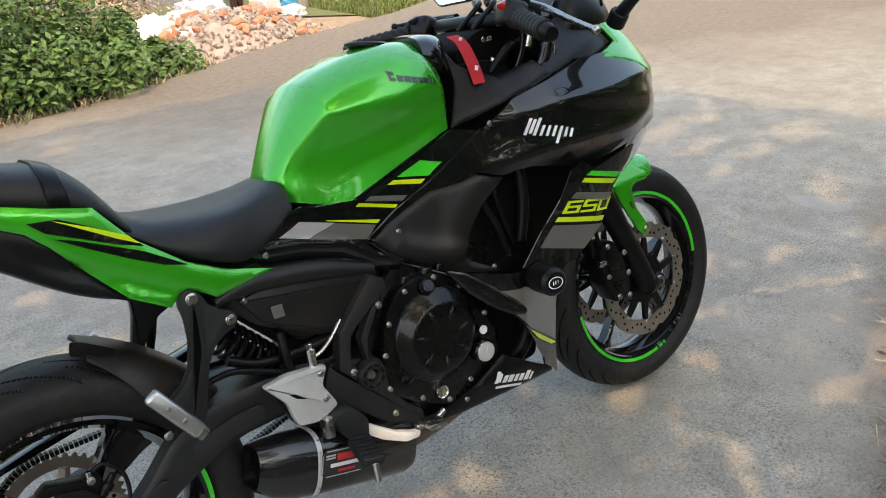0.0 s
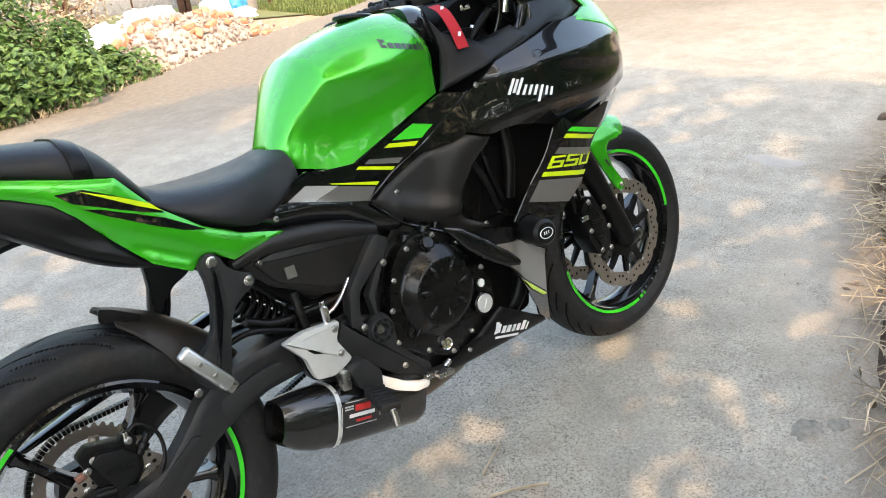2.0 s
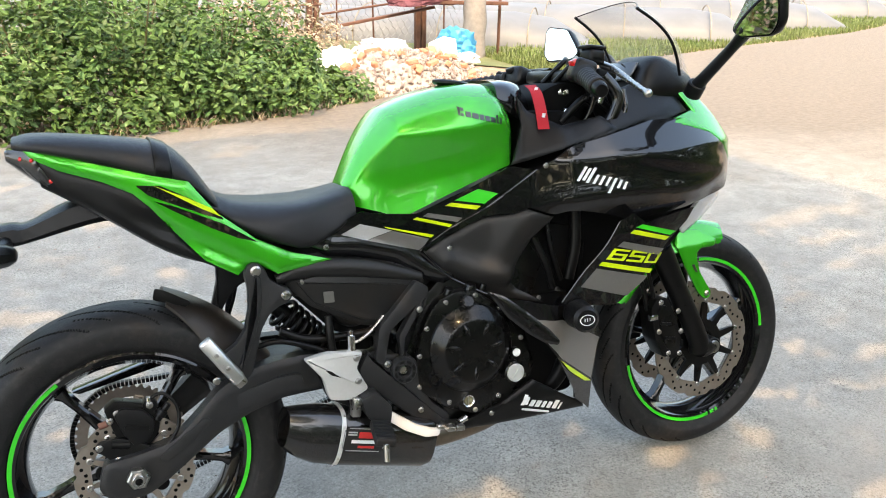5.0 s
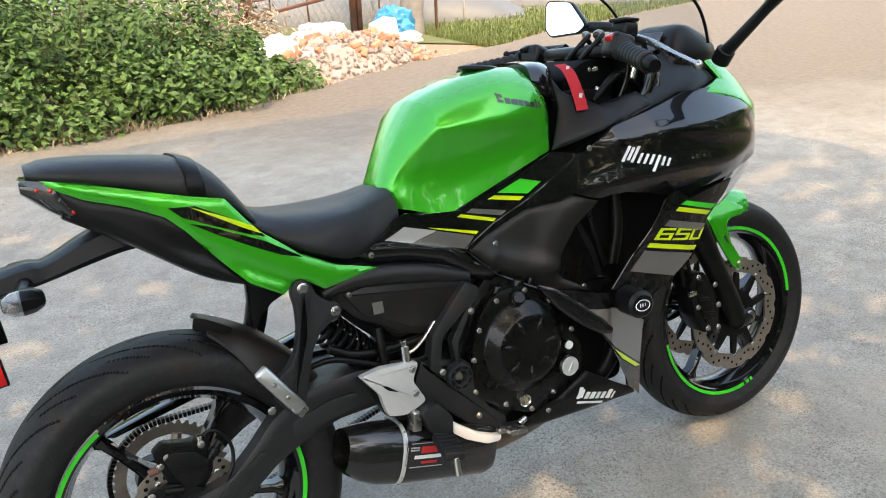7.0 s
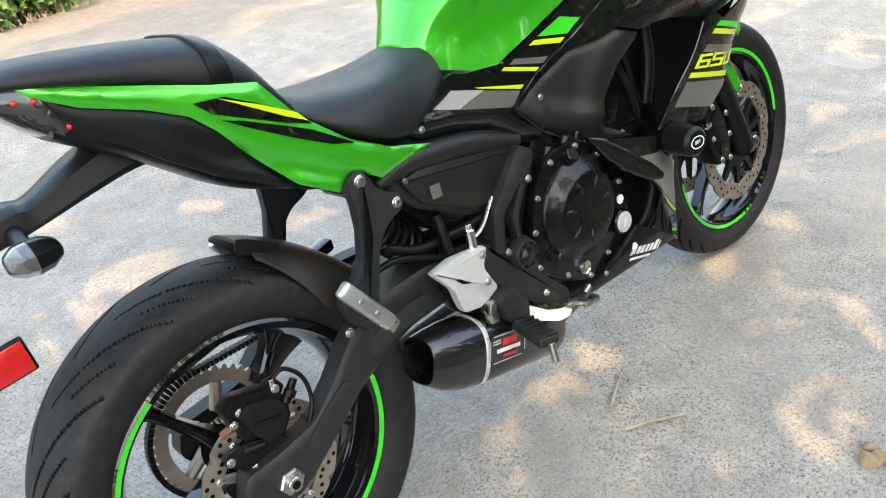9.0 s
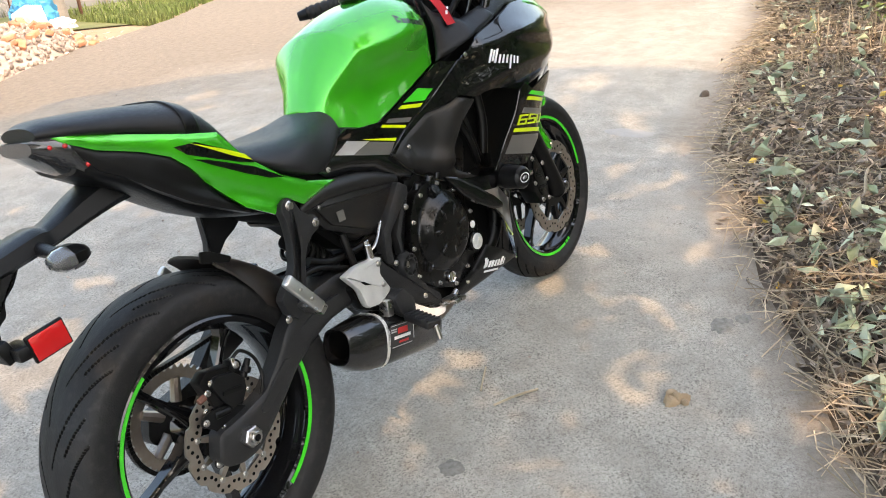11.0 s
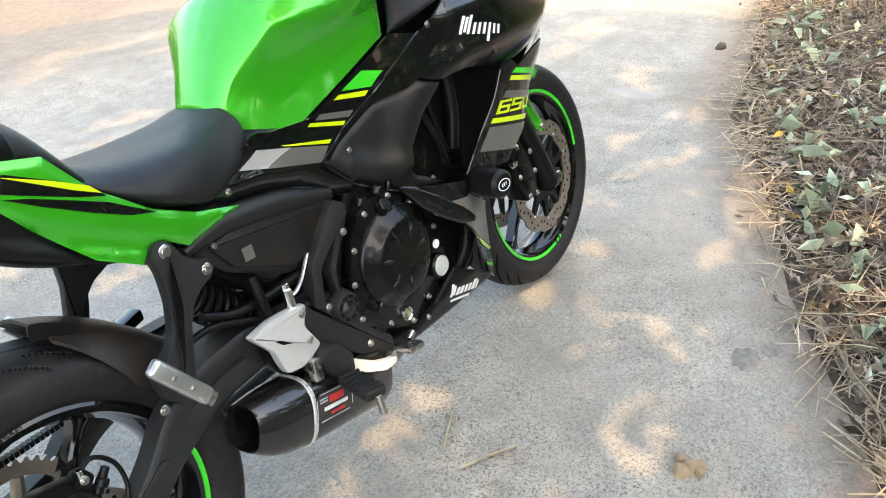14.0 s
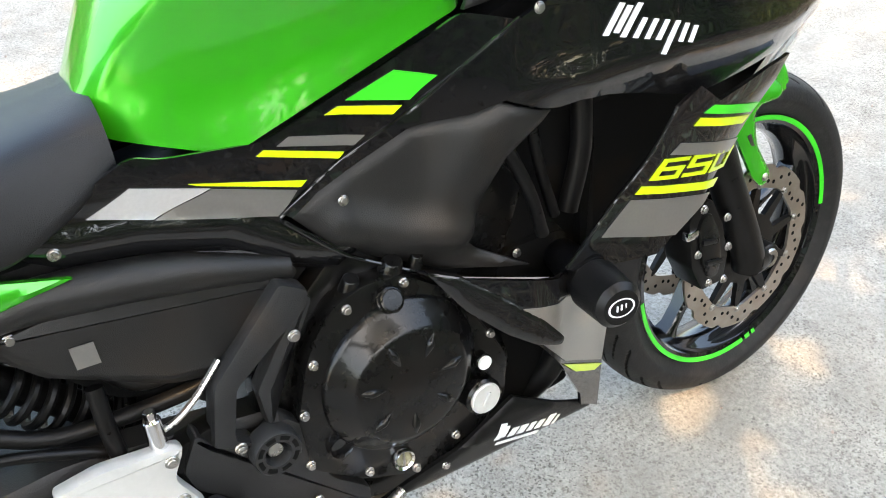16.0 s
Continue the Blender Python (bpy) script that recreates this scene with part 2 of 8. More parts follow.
def edge_dist(p, poly):
    a = np.array(poly)
    b = np.roll(a, -1, axis=0)
    d = b - a
    t = np.clip(((p - a) * d).sum(1) / np.maximum((d * d).sum(1), 1e-12), 0, 1)
    return float(np.sqrt((((a + d * t[:, None]) - p) ** 2).sum(1)).min())


def rounded(poly, r=0.01, k=4):
    """The polygon with its corners rounded."""
    res = []
    n = len(poly)
    for i in range(n):
        a, b, c = (Vector((*poly[j % n], 0)) for j in (i - 1, i, i + 1))
        d1, d2 = a - b, c - b
        q = min(r, d1.length * 0.45, d2.length * 0.45)
        s, e = b + d1.normalized() * q, b + d2.normalized() * q
        for j in range(k + 1):
            f = j / k
            w = s * (1 - f) ** 2 + b * 2 * f * (1 - f) + e * f * f
            res.append((w.x, w.y))
    return res


def sheet(bm, poly, surf, thick=0.004, puff=0.0, pitch=0.009, lift=0.0, side=-1):
    """A curved panel: the outline poly (x, z) laid on the surface |y| = surf(x, z), thickened inwards, edges rounded by puff."""
    vs = [bm.verts.new((x, 0, z)) for x, z in poly]
    es = [bm.edges.new((vs[i], vs[(i + 1) % len(vs)])) for i in range(len(vs))]
    bmesh.ops.triangle_fill(bm, use_beauty=True, use_dissolve=False, edges=es)
    xs = [p[0] for p in poly]
    zs = [p[1] for p in poly]
    for axis, lo, hi in ((0, min(xs), max(xs)), (2, min(zs), max(zs))):
        k = int((hi - lo) / pitch)
        for i in range(1, k + 1):
            co, no = [0, 0, 0], [0, 0, 0]
            co[axis], no[axis] = lo + (hi - lo) * i / (k + 1), 1
            bmesh.ops.bisect_plane(bm, geom=bm.verts[:] + bm.edges[:] + bm.faces[:], plane_co=co, plane_no=no)
    bmesh.ops.dissolve_degenerate(bm, dist=1e-5, edges=bm.edges[:])
    arr = np.array(poly)
    top = list(bm.verts)
    for v in top:
        x, z = v.co.x, v.co.z
        y = surf(x, z) + lift
        if puff:
            d = edge_dist(np.array((x, z)), arr)
            if d < puff:
                y -= 0.45 * puff * (1 - d / puff) ** 2
        v.co.y = side * y
    faces = list(bm.faces)
    if thick:
        border = [e for e in bm.edges if len(e.link_faces) == 1]
        low = {v: bm.verts.new((v.co.x, v.co.y - side * thick, v.co.z)) for v in top}
        for f in faces:
            bm.faces.new([low[v] for v in reversed(f.verts)])
        for e in border:
            a, b = e.verts
            bm.faces.new((a, b, low[b], low[a]))


def table(pairs):
    xs, ys = [p[0] for p in pairs], [p[1] for p in pairs]
    return lambda x: float(np.interp(x, xs, ys))


# ---- ground and road ----
def ground_material():
    m = mat("sandy_soil", (0.26, 0.185, 0.115), 0.95, 0, (0.34, 0.255, 0.17), 1.2, 0.3, bump=0.6, bump_scale=40, fine=(0.2, 0.13, 0.07), fine_scale=25, fine_amount=0.5)
    return m


def road_material():
    """Worn pale concrete: broad stains, fine exposed grit, sand drifted over parts of it."""
    m = bpy.data.materials.new("worn_concrete")
    m.use_nodes = True
    n, l = m.node_tree.nodes, m.node_tree.links
    b = n["Principled BSDF"]
    b.inputs["Roughness"].default_value = 0.9
    tc = n.new("ShaderNodeTexCoord")

    def noise_tex(scale, detail=5, rough=0.6):
        q = n.new("ShaderNodeTexNoise")
        q.inputs["Scale"].default_value = scale
        q.inputs["Detail"].default_value = detail
        q.inputs["Roughness"].default_value = rough
        l.new(tc.outputs["Object"], q.inputs["Vector"])
        return q.outputs["Fac"]

    def ramp(fac, p0, c0, p1, c1):
        q = n.new("ShaderNodeValToRGB")
        q.color_ramp.elements[0].position, q.color_ramp.elements[1].position = p0, p1
        q.color_ramp.elements[0].color, q.color_ramp.elements[1].color = (*c0, 1), (*c1, 1)
        l.new(fac, q.inputs["Fac"])
        return q.outputs["Color"]

    def mix(fac, a, c, mode='MIX'):
        q = n.new("ShaderNodeMix")
        q.data_type = 'RGBA'
        q.blend_type = mode
        if isinstance(fac, float):
            q.inputs[0].default_value = fac
        else:
            l.new(fac, q.inputs[0])
        l.new(a, q.inputs[6])
        if isinstance(c, tuple):
            q.inputs[7].default_value = (*c, 1)
        else:
            l.new(c, q.inputs[7])
        return q.outputs[2]

    base = ramp(noise_tex(1.1, 8, 0.7), 0.35, (0.315, 0.298, 0.266), 0.65, (0.395, 0.374, 0.336))
    # exposed aggregate: each pebble has a tone of its own
    v = n.new("ShaderNodeTexVoronoi")
    v.inputs["Scale"].default_value = 290
    l.new(tc.outputs["Object"], v.inputs["Vector"])
    one = n.new("ShaderNodeSeparateColor")
    l.new(v.outputs["Color"], one.inputs["Color"])
    tone = ramp(one.outputs[0], 0.04, (0.40, 0.39, 0.37), 0.34, (1.08, 1.08, 1.07))
    bare = ramp(noise_tex(1.7, 6, 0.65), 0.36, (0.12, 0.12, 0.12), 0.60, (1.0, 1.0, 1.0))
    col = mix(bare, base, mix(1.0, base, tone, 'MULTIPLY'))
    col = mix(0.8, col, ramp(noise_tex(110, 6, 0.85), 0.36, (0.50, 0.49, 0.47), 0.60, (1.16, 1.155, 1.14)), 'MULTIPLY')
    blot = ramp(noise_tex(7.0, 9, 0.78), 0.40, (0.72, 0.715, 0.70), 0.60, (1.10, 1.10, 1.09))
    col = mix(0.75, col, blot, 'MULTIPLY')
    # larger dark stones and pits, here and there
    v2 = n.new("ShaderNodeTexVoronoi")
    v2.inputs["Scale"].default_value = 62
    l.new(tc.outputs["Object"], v2.inputs["Vector"])
    stones = ramp(v2.outputs["Distance"], 0.10, (1, 1, 1), 0.20, (0, 0, 0))
    patchy = ramp(noise_tex(5.0, 5, 0.7), 0.46, (0, 0, 0), 0.57, (0.75, 0.75, 0.75))
    col = mix(mix(1.0, stones, patchy, 'MULTIPLY'), col, (0.10, 0.094, 0.085))
    # brown dirt and drifted sand
    dirt = ramp(noise_tex(2.6, 8, 0.72), 0.50, (0, 0, 0), 0.66, (0.5, 0.5, 0.5))
    col = mix(dirt, col, (0.27, 0.25, 0.215))
    sand = ramp(noise_tex(0.8, 9, 0.70), 0.53, (0, 0, 0), 0.66, (0.6, 0.6, 0.6))
    col = mix(sand, col, (0.37, 0.33, 0.275))
    # sand lies thicker along the far edge and down the road
    sep = n.new("ShaderNodeSeparateXYZ")
    l.new(tc.outputs["Object"], sep.inputs["Vector"])
    mth = n.new("ShaderNodeMath")
    mth.operation = 'MULTIPLY_ADD'
    mth.inputs[1].default_value = 0.45
    l.new(sep.outputs["X"], mth.inputs[0])
    l.new(sep.outputs["Y"], mth.inputs[2])
    wob = n.new("ShaderNodeMath")
    wob.operation = 'MULTIPLY_ADD'
    wob.inputs[1].default_value = 3.0
    l.new(noise_tex(0.7, 6, 0.65), wob.inputs[0])
    l.new(mth.outputs[0], wob.inputs[2])
    far = n.new("ShaderNodeMapRange")
    far.inputs["From Min"].default_value = 4.8
    far.inputs["From Max"].default_value = 6.6
    far.inputs["To Max"].default_value = 0.9
    l.new(wob.outputs[0], far.inputs["Value"])
    drift = ramp(noise_tex(22, 6, 0.7), 0.35, (0.130, 0.106, 0.080), 0.65, (0.205, 0.168, 0.127))
    col = mix(far.outputs["Result"], col, drift)
    # brown earth trodden from the verge over the near edge
    def calc(op, a, c=0.0, e=0.0):
        q = n.new("ShaderNodeMath")
        q.operation = op
        for k, w in enumerate((a, c, e)):
            if isinstance(w, float):
                q.inputs[k].default_value = w
            else:
                l.new(w, q.inputs[k])
        return q.outputs[0]

    bend = calc('MULTIPLY', calc('MAXIMUM', calc('SUBTRACT', sep.outputs["X"], 2.9), 0.0), -0.34)
    edge = calc('ADD', calc('MULTIPLY_ADD', sep.outputs["X"], 0.46, -1.45), bend)
    off = calc('SUBTRACT', calc('SUBTRACT', sep.outputs["Y"], edge), calc('MULTIPLY', noise_tex(4.0, 7, 0.7), 0.30))
    near = n.new("ShaderNodeMapRange")
    near.inputs["From Min"].default_value = 0.10
    near.inputs["From Max"].default_value = -0.10
    near.inputs["To Max"].default_value = 0.9
    l.new(off, near.inputs["Value"])
    col = mix(near.outputs["Result"], col, ramp(noise_tex(30, 6, 0.7), 0.35, (0.15, 0.118, 0.085), 0.65, (0.25, 0.21, 0.165)))
    dark = ramp(noise_tex(13, 9, 0.80), 0.575, (0, 0, 0), 0.70, (0.6, 0.6, 0.6))
    col = mix(dark, col, (0.14, 0.13, 0.115))
    l.new(col, b.inputs["Base Color"])
    bp = n.new("ShaderNodeBump")
    bp.inputs["Strength"].default_value = 0.8
    bp.inputs["Distance"].default_value = 0.005
    l.new(noise_tex(95, 5, 0.75), bp.inputs["Height"])
    l.new(bp.outputs["Normal"], b.inputs["Normal"])
    return m


M_SOIL = ground_material()
M_ROAD = road_material()

bm = bmesh.new()
bmesh.ops.create_grid(bm, x_segments=60, y_segments=60, size=600)
for v in bm.verts:
    v.co.z = -0.035
g_ob = part("ground", bm, M_SOIL, None, smooth=0)
tagged(g_ob, "dry sandy soil beside a worn concrete lane", "ground", kind="structure")

LEFT = [(-60, -24), (-20, -6), (-6, 1.9), (-2.5, 3.5), (-0.36, 4.3), (0.57, 4.36), (1.06, 4.40), (1.56, 4.50), (2.1, 4.75), (2.7, 5.03), (3.35, 5.3), (3.8, 5.45), (4.75, 5.62), (5.65, 6.0), (6.8, 6.26), (8.2, 6.6), (9.5, 6.9), (11.1, 7.3), (13.3, 8.1), (15.8, 9.1), (20.4, 11.0), (60, 25), (200, 78)]
RIGHT = [(200, 30), (60, 13), (20, 4.4), (9, 1.3), (5.5, 0.15), (4.2, 0.06), (3.4, -0.1), (2.76, -0.2), (2.1, -0.45), (1.6, -0.66), (0.98, -0.95), (0.63, -1.15), (-1, -1.9), (-6, -4.2), (-20, -11), (-60, -32)]


def left_edge(x):
    return float(np.interp(x, [p[0] for p in LEFT], [p[1] for p in LEFT]))


def ragged(pts, step=0.12, amp=0.05):
    res = []
    for (x0, y0), (x1, y1) in zip(pts, pts[1:]):
        d = math.hypot(x1 - x0, y1 - y0)
        near = min(math.hypot(x0, y0), math.hypot(x1, y1)) < 9
        k = max(1, int(d / (step if near else 6)))
        for i in range(k):
            f = i / k
            x, y = x0 + (x1 - x0) * f, y0 + (y1 - y0) * f
            w = noise.noise((x * 2.3, y * 2.3, 3.1)) * amp + noise.noise((x * 9, y * 9, 1.7)) * amp * 0.4
            res.append((x - w * 0.4, y + w))
    res.append(pts[-1])
    return res


bm = bmesh.new()
ring = ragged(LEFT) + ragged(RIGHT)
top = [bm.verts.new((x, y, 0)) for x, y in ring]
low = [bm.verts.new((x, y, -0.12)) for x, y in ring]
es = [bm.edges.new((top[i], top[(i + 1) % len(top)])) for i in range(len(top))]
bmesh.ops.triangle_fill(bm, use_beauty=True, edges=es)
for i in range(len(top)):
    j = (i + 1) % len(top)
    bm.faces.new((top[i], top[j], low[j], low[i]))
road = part("road", bm, M_ROAD, None, smooth=0)
tagged(road, "worn grey concrete lane with drifted sand", "road", kind="structure")


# ---- motorcycle ----
bike = new("motorcycle")
bike.matrix_world = pose(0.003, 0.018, 0, 0, 0, -3.0) @ pose(0, 0, 0, -10.0)
tagged(bike, "green and black sports motorcycle leaning on its side stand", "motorcycle")

REAR = (0.002, 0.0, 0.308)
FRONT = (1.398, 0.042, 0.299)
STEER = Matrix.Translation(FRONT) @ Matrix.Rotation(radians(0.5), 4, 'Z') @ Matrix.Translation(-Vector(FRONT))


def tyre(bm, centre, R, half, bead, seg, grooves, gap):
    """Round-shouldered tyre with raked grooves cut into the tread."""
    prof = spline([(bead, half * 0.72, 0), (bead + 0.018, half * 0.93, 0), (R - 0.042, half, 0), (R - 0.022, half * 0.9, 0), (R - 0.008, half * 0.62, 0), (R - 0.001, half * 0.25, 0), (R, 0, 0)], 66)
    full = [(p.x, p.y) for p in prof] + [(p.x, -p.y) for p in prof[-2::-1]]
    vs = lathe(bm, full, centre, seg)
    c = Vector(centre)
    cut = set()
    lim_s = 0.5 * 0.006 / (2 * math.pi * R / grooves)
    for i, col in enumerate(vs[:-1]):
        a = i / seg * grooves
        for v, (r, y) in zip(col, full):
            s = abs(y) / half
            if 0.10 < s < 0.96 and r > R - 0.042:
                run = a + (0.5 if y > 0 else 0) + gap * s ** 0.8
                ph = run % 1
                if 0.48 < s < 0.82 and min(ph, 1 - ph) < lim_s:
                    ph = 0.5
                lim = 0.5 * 0.0075 / (2 * math.pi * R / grooves)
                if abs(ph - 0.5) < lim and (s < 0.93):
                    w = v.co - c
                    v.co -= Vector((w.x, 0, w.z)).normalized() * 0.005
                    cut.add(v)
    # groove faces get the near-black slot: their shade is put into the colour
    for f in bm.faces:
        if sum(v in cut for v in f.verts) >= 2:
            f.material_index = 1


def wheel(centre, R, half, rim_half, spoke_angles, arcs, name):
    w = new(name)
    w.parent = bike
    bm = bmesh.new()
    tyre(bm, centre, R, half, 0.219, 780, 14, 1.7)
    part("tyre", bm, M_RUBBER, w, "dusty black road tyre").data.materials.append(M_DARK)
    bm = bmesh.new()
    h = rim_half
    lathe(bm, [(0.224, -h), (0.219, -h - 0.003), (0.208, -h + 0.002), (0.203, -h + 0.016), (0.192, -h * 0.45), (0.188, 0), (0.192, h * 0.45), (0.203, h - 0.016), (0.208, h - 0.002), (0.219, h + 0.003), (0.224, h),
               (0.216, h - 0.006), (0.205, h * 0.5), (0.2, 0), (0.205, -h * 0.5), (0.216, -h + 0.006)], centre, 120, closed=True)
    part("rim", bm, M_GLOSS, w, "gloss black cast alloy rim")
    bm = bmesh.new()
    lathe(bm, [(0.05, -0.04), (0.054, -0.034), (0.042, -0.02), (0.04, 0.02), (0.054, 0.034), (0.05, 0.04), (0.02, 0.046), (0.02, -0.046)], centre, 40, closed=True)
    part("hub", bm, M_GLOSS, w)
    for a in spoke_angles:
        bm = bmesh.new()
        m = Matrix.Translation(centre) @ Matrix.Rotation(radians(-a), 4, 'Y')
        rows = []
        for x, wz, wy in ((0.04, 0.02, 0.026), (0.08, 0.011, 0.02), (0.14, 0.008, 0.015), (0.175, 0.009, 0.016), (0.196, 0.02, 0.02)):
            rows.append([m @ Vector((x, y * wy, z * wz)) for y, z in ((-1, -0.5), (-0.75, -1), (0.75, -1), (1, -0.5), (1, 0.5), (0.75, 1), (-0.75, 1), (-1, 0.5))])
        grid_faces(bm, rows, closed=True, cap=True)
        part("spoke", bm, M_GLOSS, w)
    for a0, a1 in arcs:
        bm = bmesh.new()
        lathe(bm, [(0.2215, -h - 0.0045), (0.2135, -h - 0.003), (0.2135, -h - 0.0018), (0.2215, -h - 0.0033)], centre, 40, a0, a1, closed=True)
        part("rim_tape", bm, M_TAPE, w, "bright green rim tape")
    return w


def brake_disc(parent, centre, R, inner, y, waves=10, carrier=True):
    d = new("brake_disc")
    d.parent = parent
    bm = bmesh.new()
    n = 160
    rows = []
    for i in range(n + 1):
        a = 2 * math.pi * i / n
        s = (a / (2 * math.pi) * waves) % 1
        ro = R - 0.006 * (1 if s > 0.72 else 0) * math.sin((s - 0.72) / 0.28 * math.pi)
        s2 = (a / (2 * math.pi) * waves + 0.5) % 1
        ri = inner - 0.004 * math.sin(s2 * math.pi)
        e = Vector((math.cos(a), 0, math.sin(a)))
        c = Vector((centre[0], y, centre[2]))
        t = Vector((0, 0.0025, 0))
        rows.append([c + e * ri - t, c + e * ro - t, c + e * ro + t, c + e * ri + t])
    grid_faces(bm, rows, closed=True)
    bmesh.ops.remove_doubles(bm, verts=bm.verts, dist=1e-6)
    part("rotor", bm, M_DISC, d, "petal-edged steel rotor with dark discs for holes")
    # no holes are cut: near-black discs stand proud, their darkness painted on
    bm = bmesh.new()
    for i in range(waves * 5):
        a = 2 * math.pi * (i + 0.2) / (waves * 5)
        r = inner + (R - inner) * (0.22, 0.52, 0.8, 0.52, 0.22)[i % 5]
        p = Vector((centre[0] + r * math.cos(a), y, centre[2] + r * math.sin(a)))
        rod(bm, p + Vector((0, -0.0029, 0)), p + Vector((0, 0.0029, 0)), 0.0036, n=10, rim=0.0002)
    part("dark_hole_disc", bm, M_DARK, d)
    if carrier:
        bm = bmesh.new()
        star = []
        for i in range(200):
            a = 2 * math.pi * i / 200
            k = max(0.0, math.cos(5 * (a - 0.2) * 1.0 * 2)) ** 1.6
            star.append((inner * 0.56 + (inner * 0.47 + 0.003) * k, a))
        rows = [[Vector((centre[0] + r * math.cos(a), y + dy, centre[2] + r * math.sin(a))) for r, a in ring2] for dy, ring2 in
                ((0.006, [(0.035, a) for r, a in star]), (0.006, star), (-0.003, star), (-0.003, [(0.035, a) for r, a in star]))]
        grid_faces(bm, rows + rows[:1], closed=True)
        bmesh.ops.remove_doubles(bm, verts=bm.verts, dist=1e-6)
        part("carrier", bm, M_DISC if R < 0.12 else M_SATIN, d, "steel disc carrier" if R < 0.12 else "")
        for i in range(10):
            a = 2 * math.pi * i / 10 + 0.2
            bm = bmesh.new()
            s = -1 if y < 0 else 1
            p = (centre[0] + (inner + 0.003) * math.cos(a), y + s * 0.003, centre[2] + (inner + 0.003) * math.sin(a))
            bolt(bm, p, 0.006, 0.005, (0, s, 0))
            part("bolt", bm, M_STEEL, d)
    return d


rear_wheel = wheel(REAR, 0.307, 0.081, 0.064, (272, 200, 128, 56, 344), ((122, 236), (238, 242), (243.5, 246.5), (-62, 16)), "rear_wheel")
front_wheel = wheel(FRONT, 0.291, 0.06, 0.046, (236, 308, 20, 92, 164), ((1, 88), (188, 281), (283, 286), (287.5, 289.5)), "front_wheel")
rear_disc = brake_disc(bike, REAR, 0.110, 0.082, -0.092, 10, carrier=True)
# near-black discs give the carrier's openings their dark look; nothing is cut
for i in range(5):
    a = radians(72 * i + 30)
    bm = bmesh.new()
    rod(bm, (REAR[0] + 0.058 * math.cos(a), -0.0955, REAR[2] + 0.058 * math.sin(a)), (REAR[0] + 0.058 * math.cos(a), -0.086, REAR[2] + 0.058 * math.sin(a)), 0.0135, n=20, rim=0.001)
    part("dark_window_disc", bm, M_DARK, rear_disc)
bm = bmesh.new()
lathe(bm, [(0.2215, -0.0685), (0.2135, -0.067), (0.2135, -0.0658), (0.2215, -0.0673)], REAR, 12, 248, 253, closed=True)
part("rim_mark", bm, M_WHITE, rear_wheel, "white rim mark")
front_wheel.matrix_local = STEER
for y in (-0.026, 0.110):
    brake_disc(bike, FRONT, 0.146, 0.110, y).matrix_local = STEER

# fairing side surface: half width at (x, z)
W_BASE = table([(0.3, 0.112), (0.55, 0.112), (0.68, 0.112), (0.76, 0.128), (0.84, 0.165), (0.92, 0.195), (1.02, 0.205)])


def wf(x, z):
    w = W_BASE(x) if x < 1.02 else 0.205 * math.sqrt(max(0.0, 1 - ((x - 1.02) / 0.445) ** 2))
    k = max(0.0, min(1.0, (x - 0.7) / 0.25))
    w -= k * max(0.0, z - 0.83) * 0.75
    w -= k * max(0.0, 0.66 - z) * 0.12
    w -= 0.35 * max(0.0, 0.70 - z) * max(0.0, min(1.0, (x - 1.1) / 0.2))
    return max(w, 0.004)


def wf_in(d):
    return lambda x, z: wf(x, z) - d


def both(name, poly, surf, material, label="", **kw):
    """The same panel on the two sides of the motorcycle."""
    made = []
    for s in (-1, 1):
        bm = bmesh.new()
        sheet(bm, poly, surf, side=s, **kw)
        made.append(part(name, bm, material, bike, label))
    return made


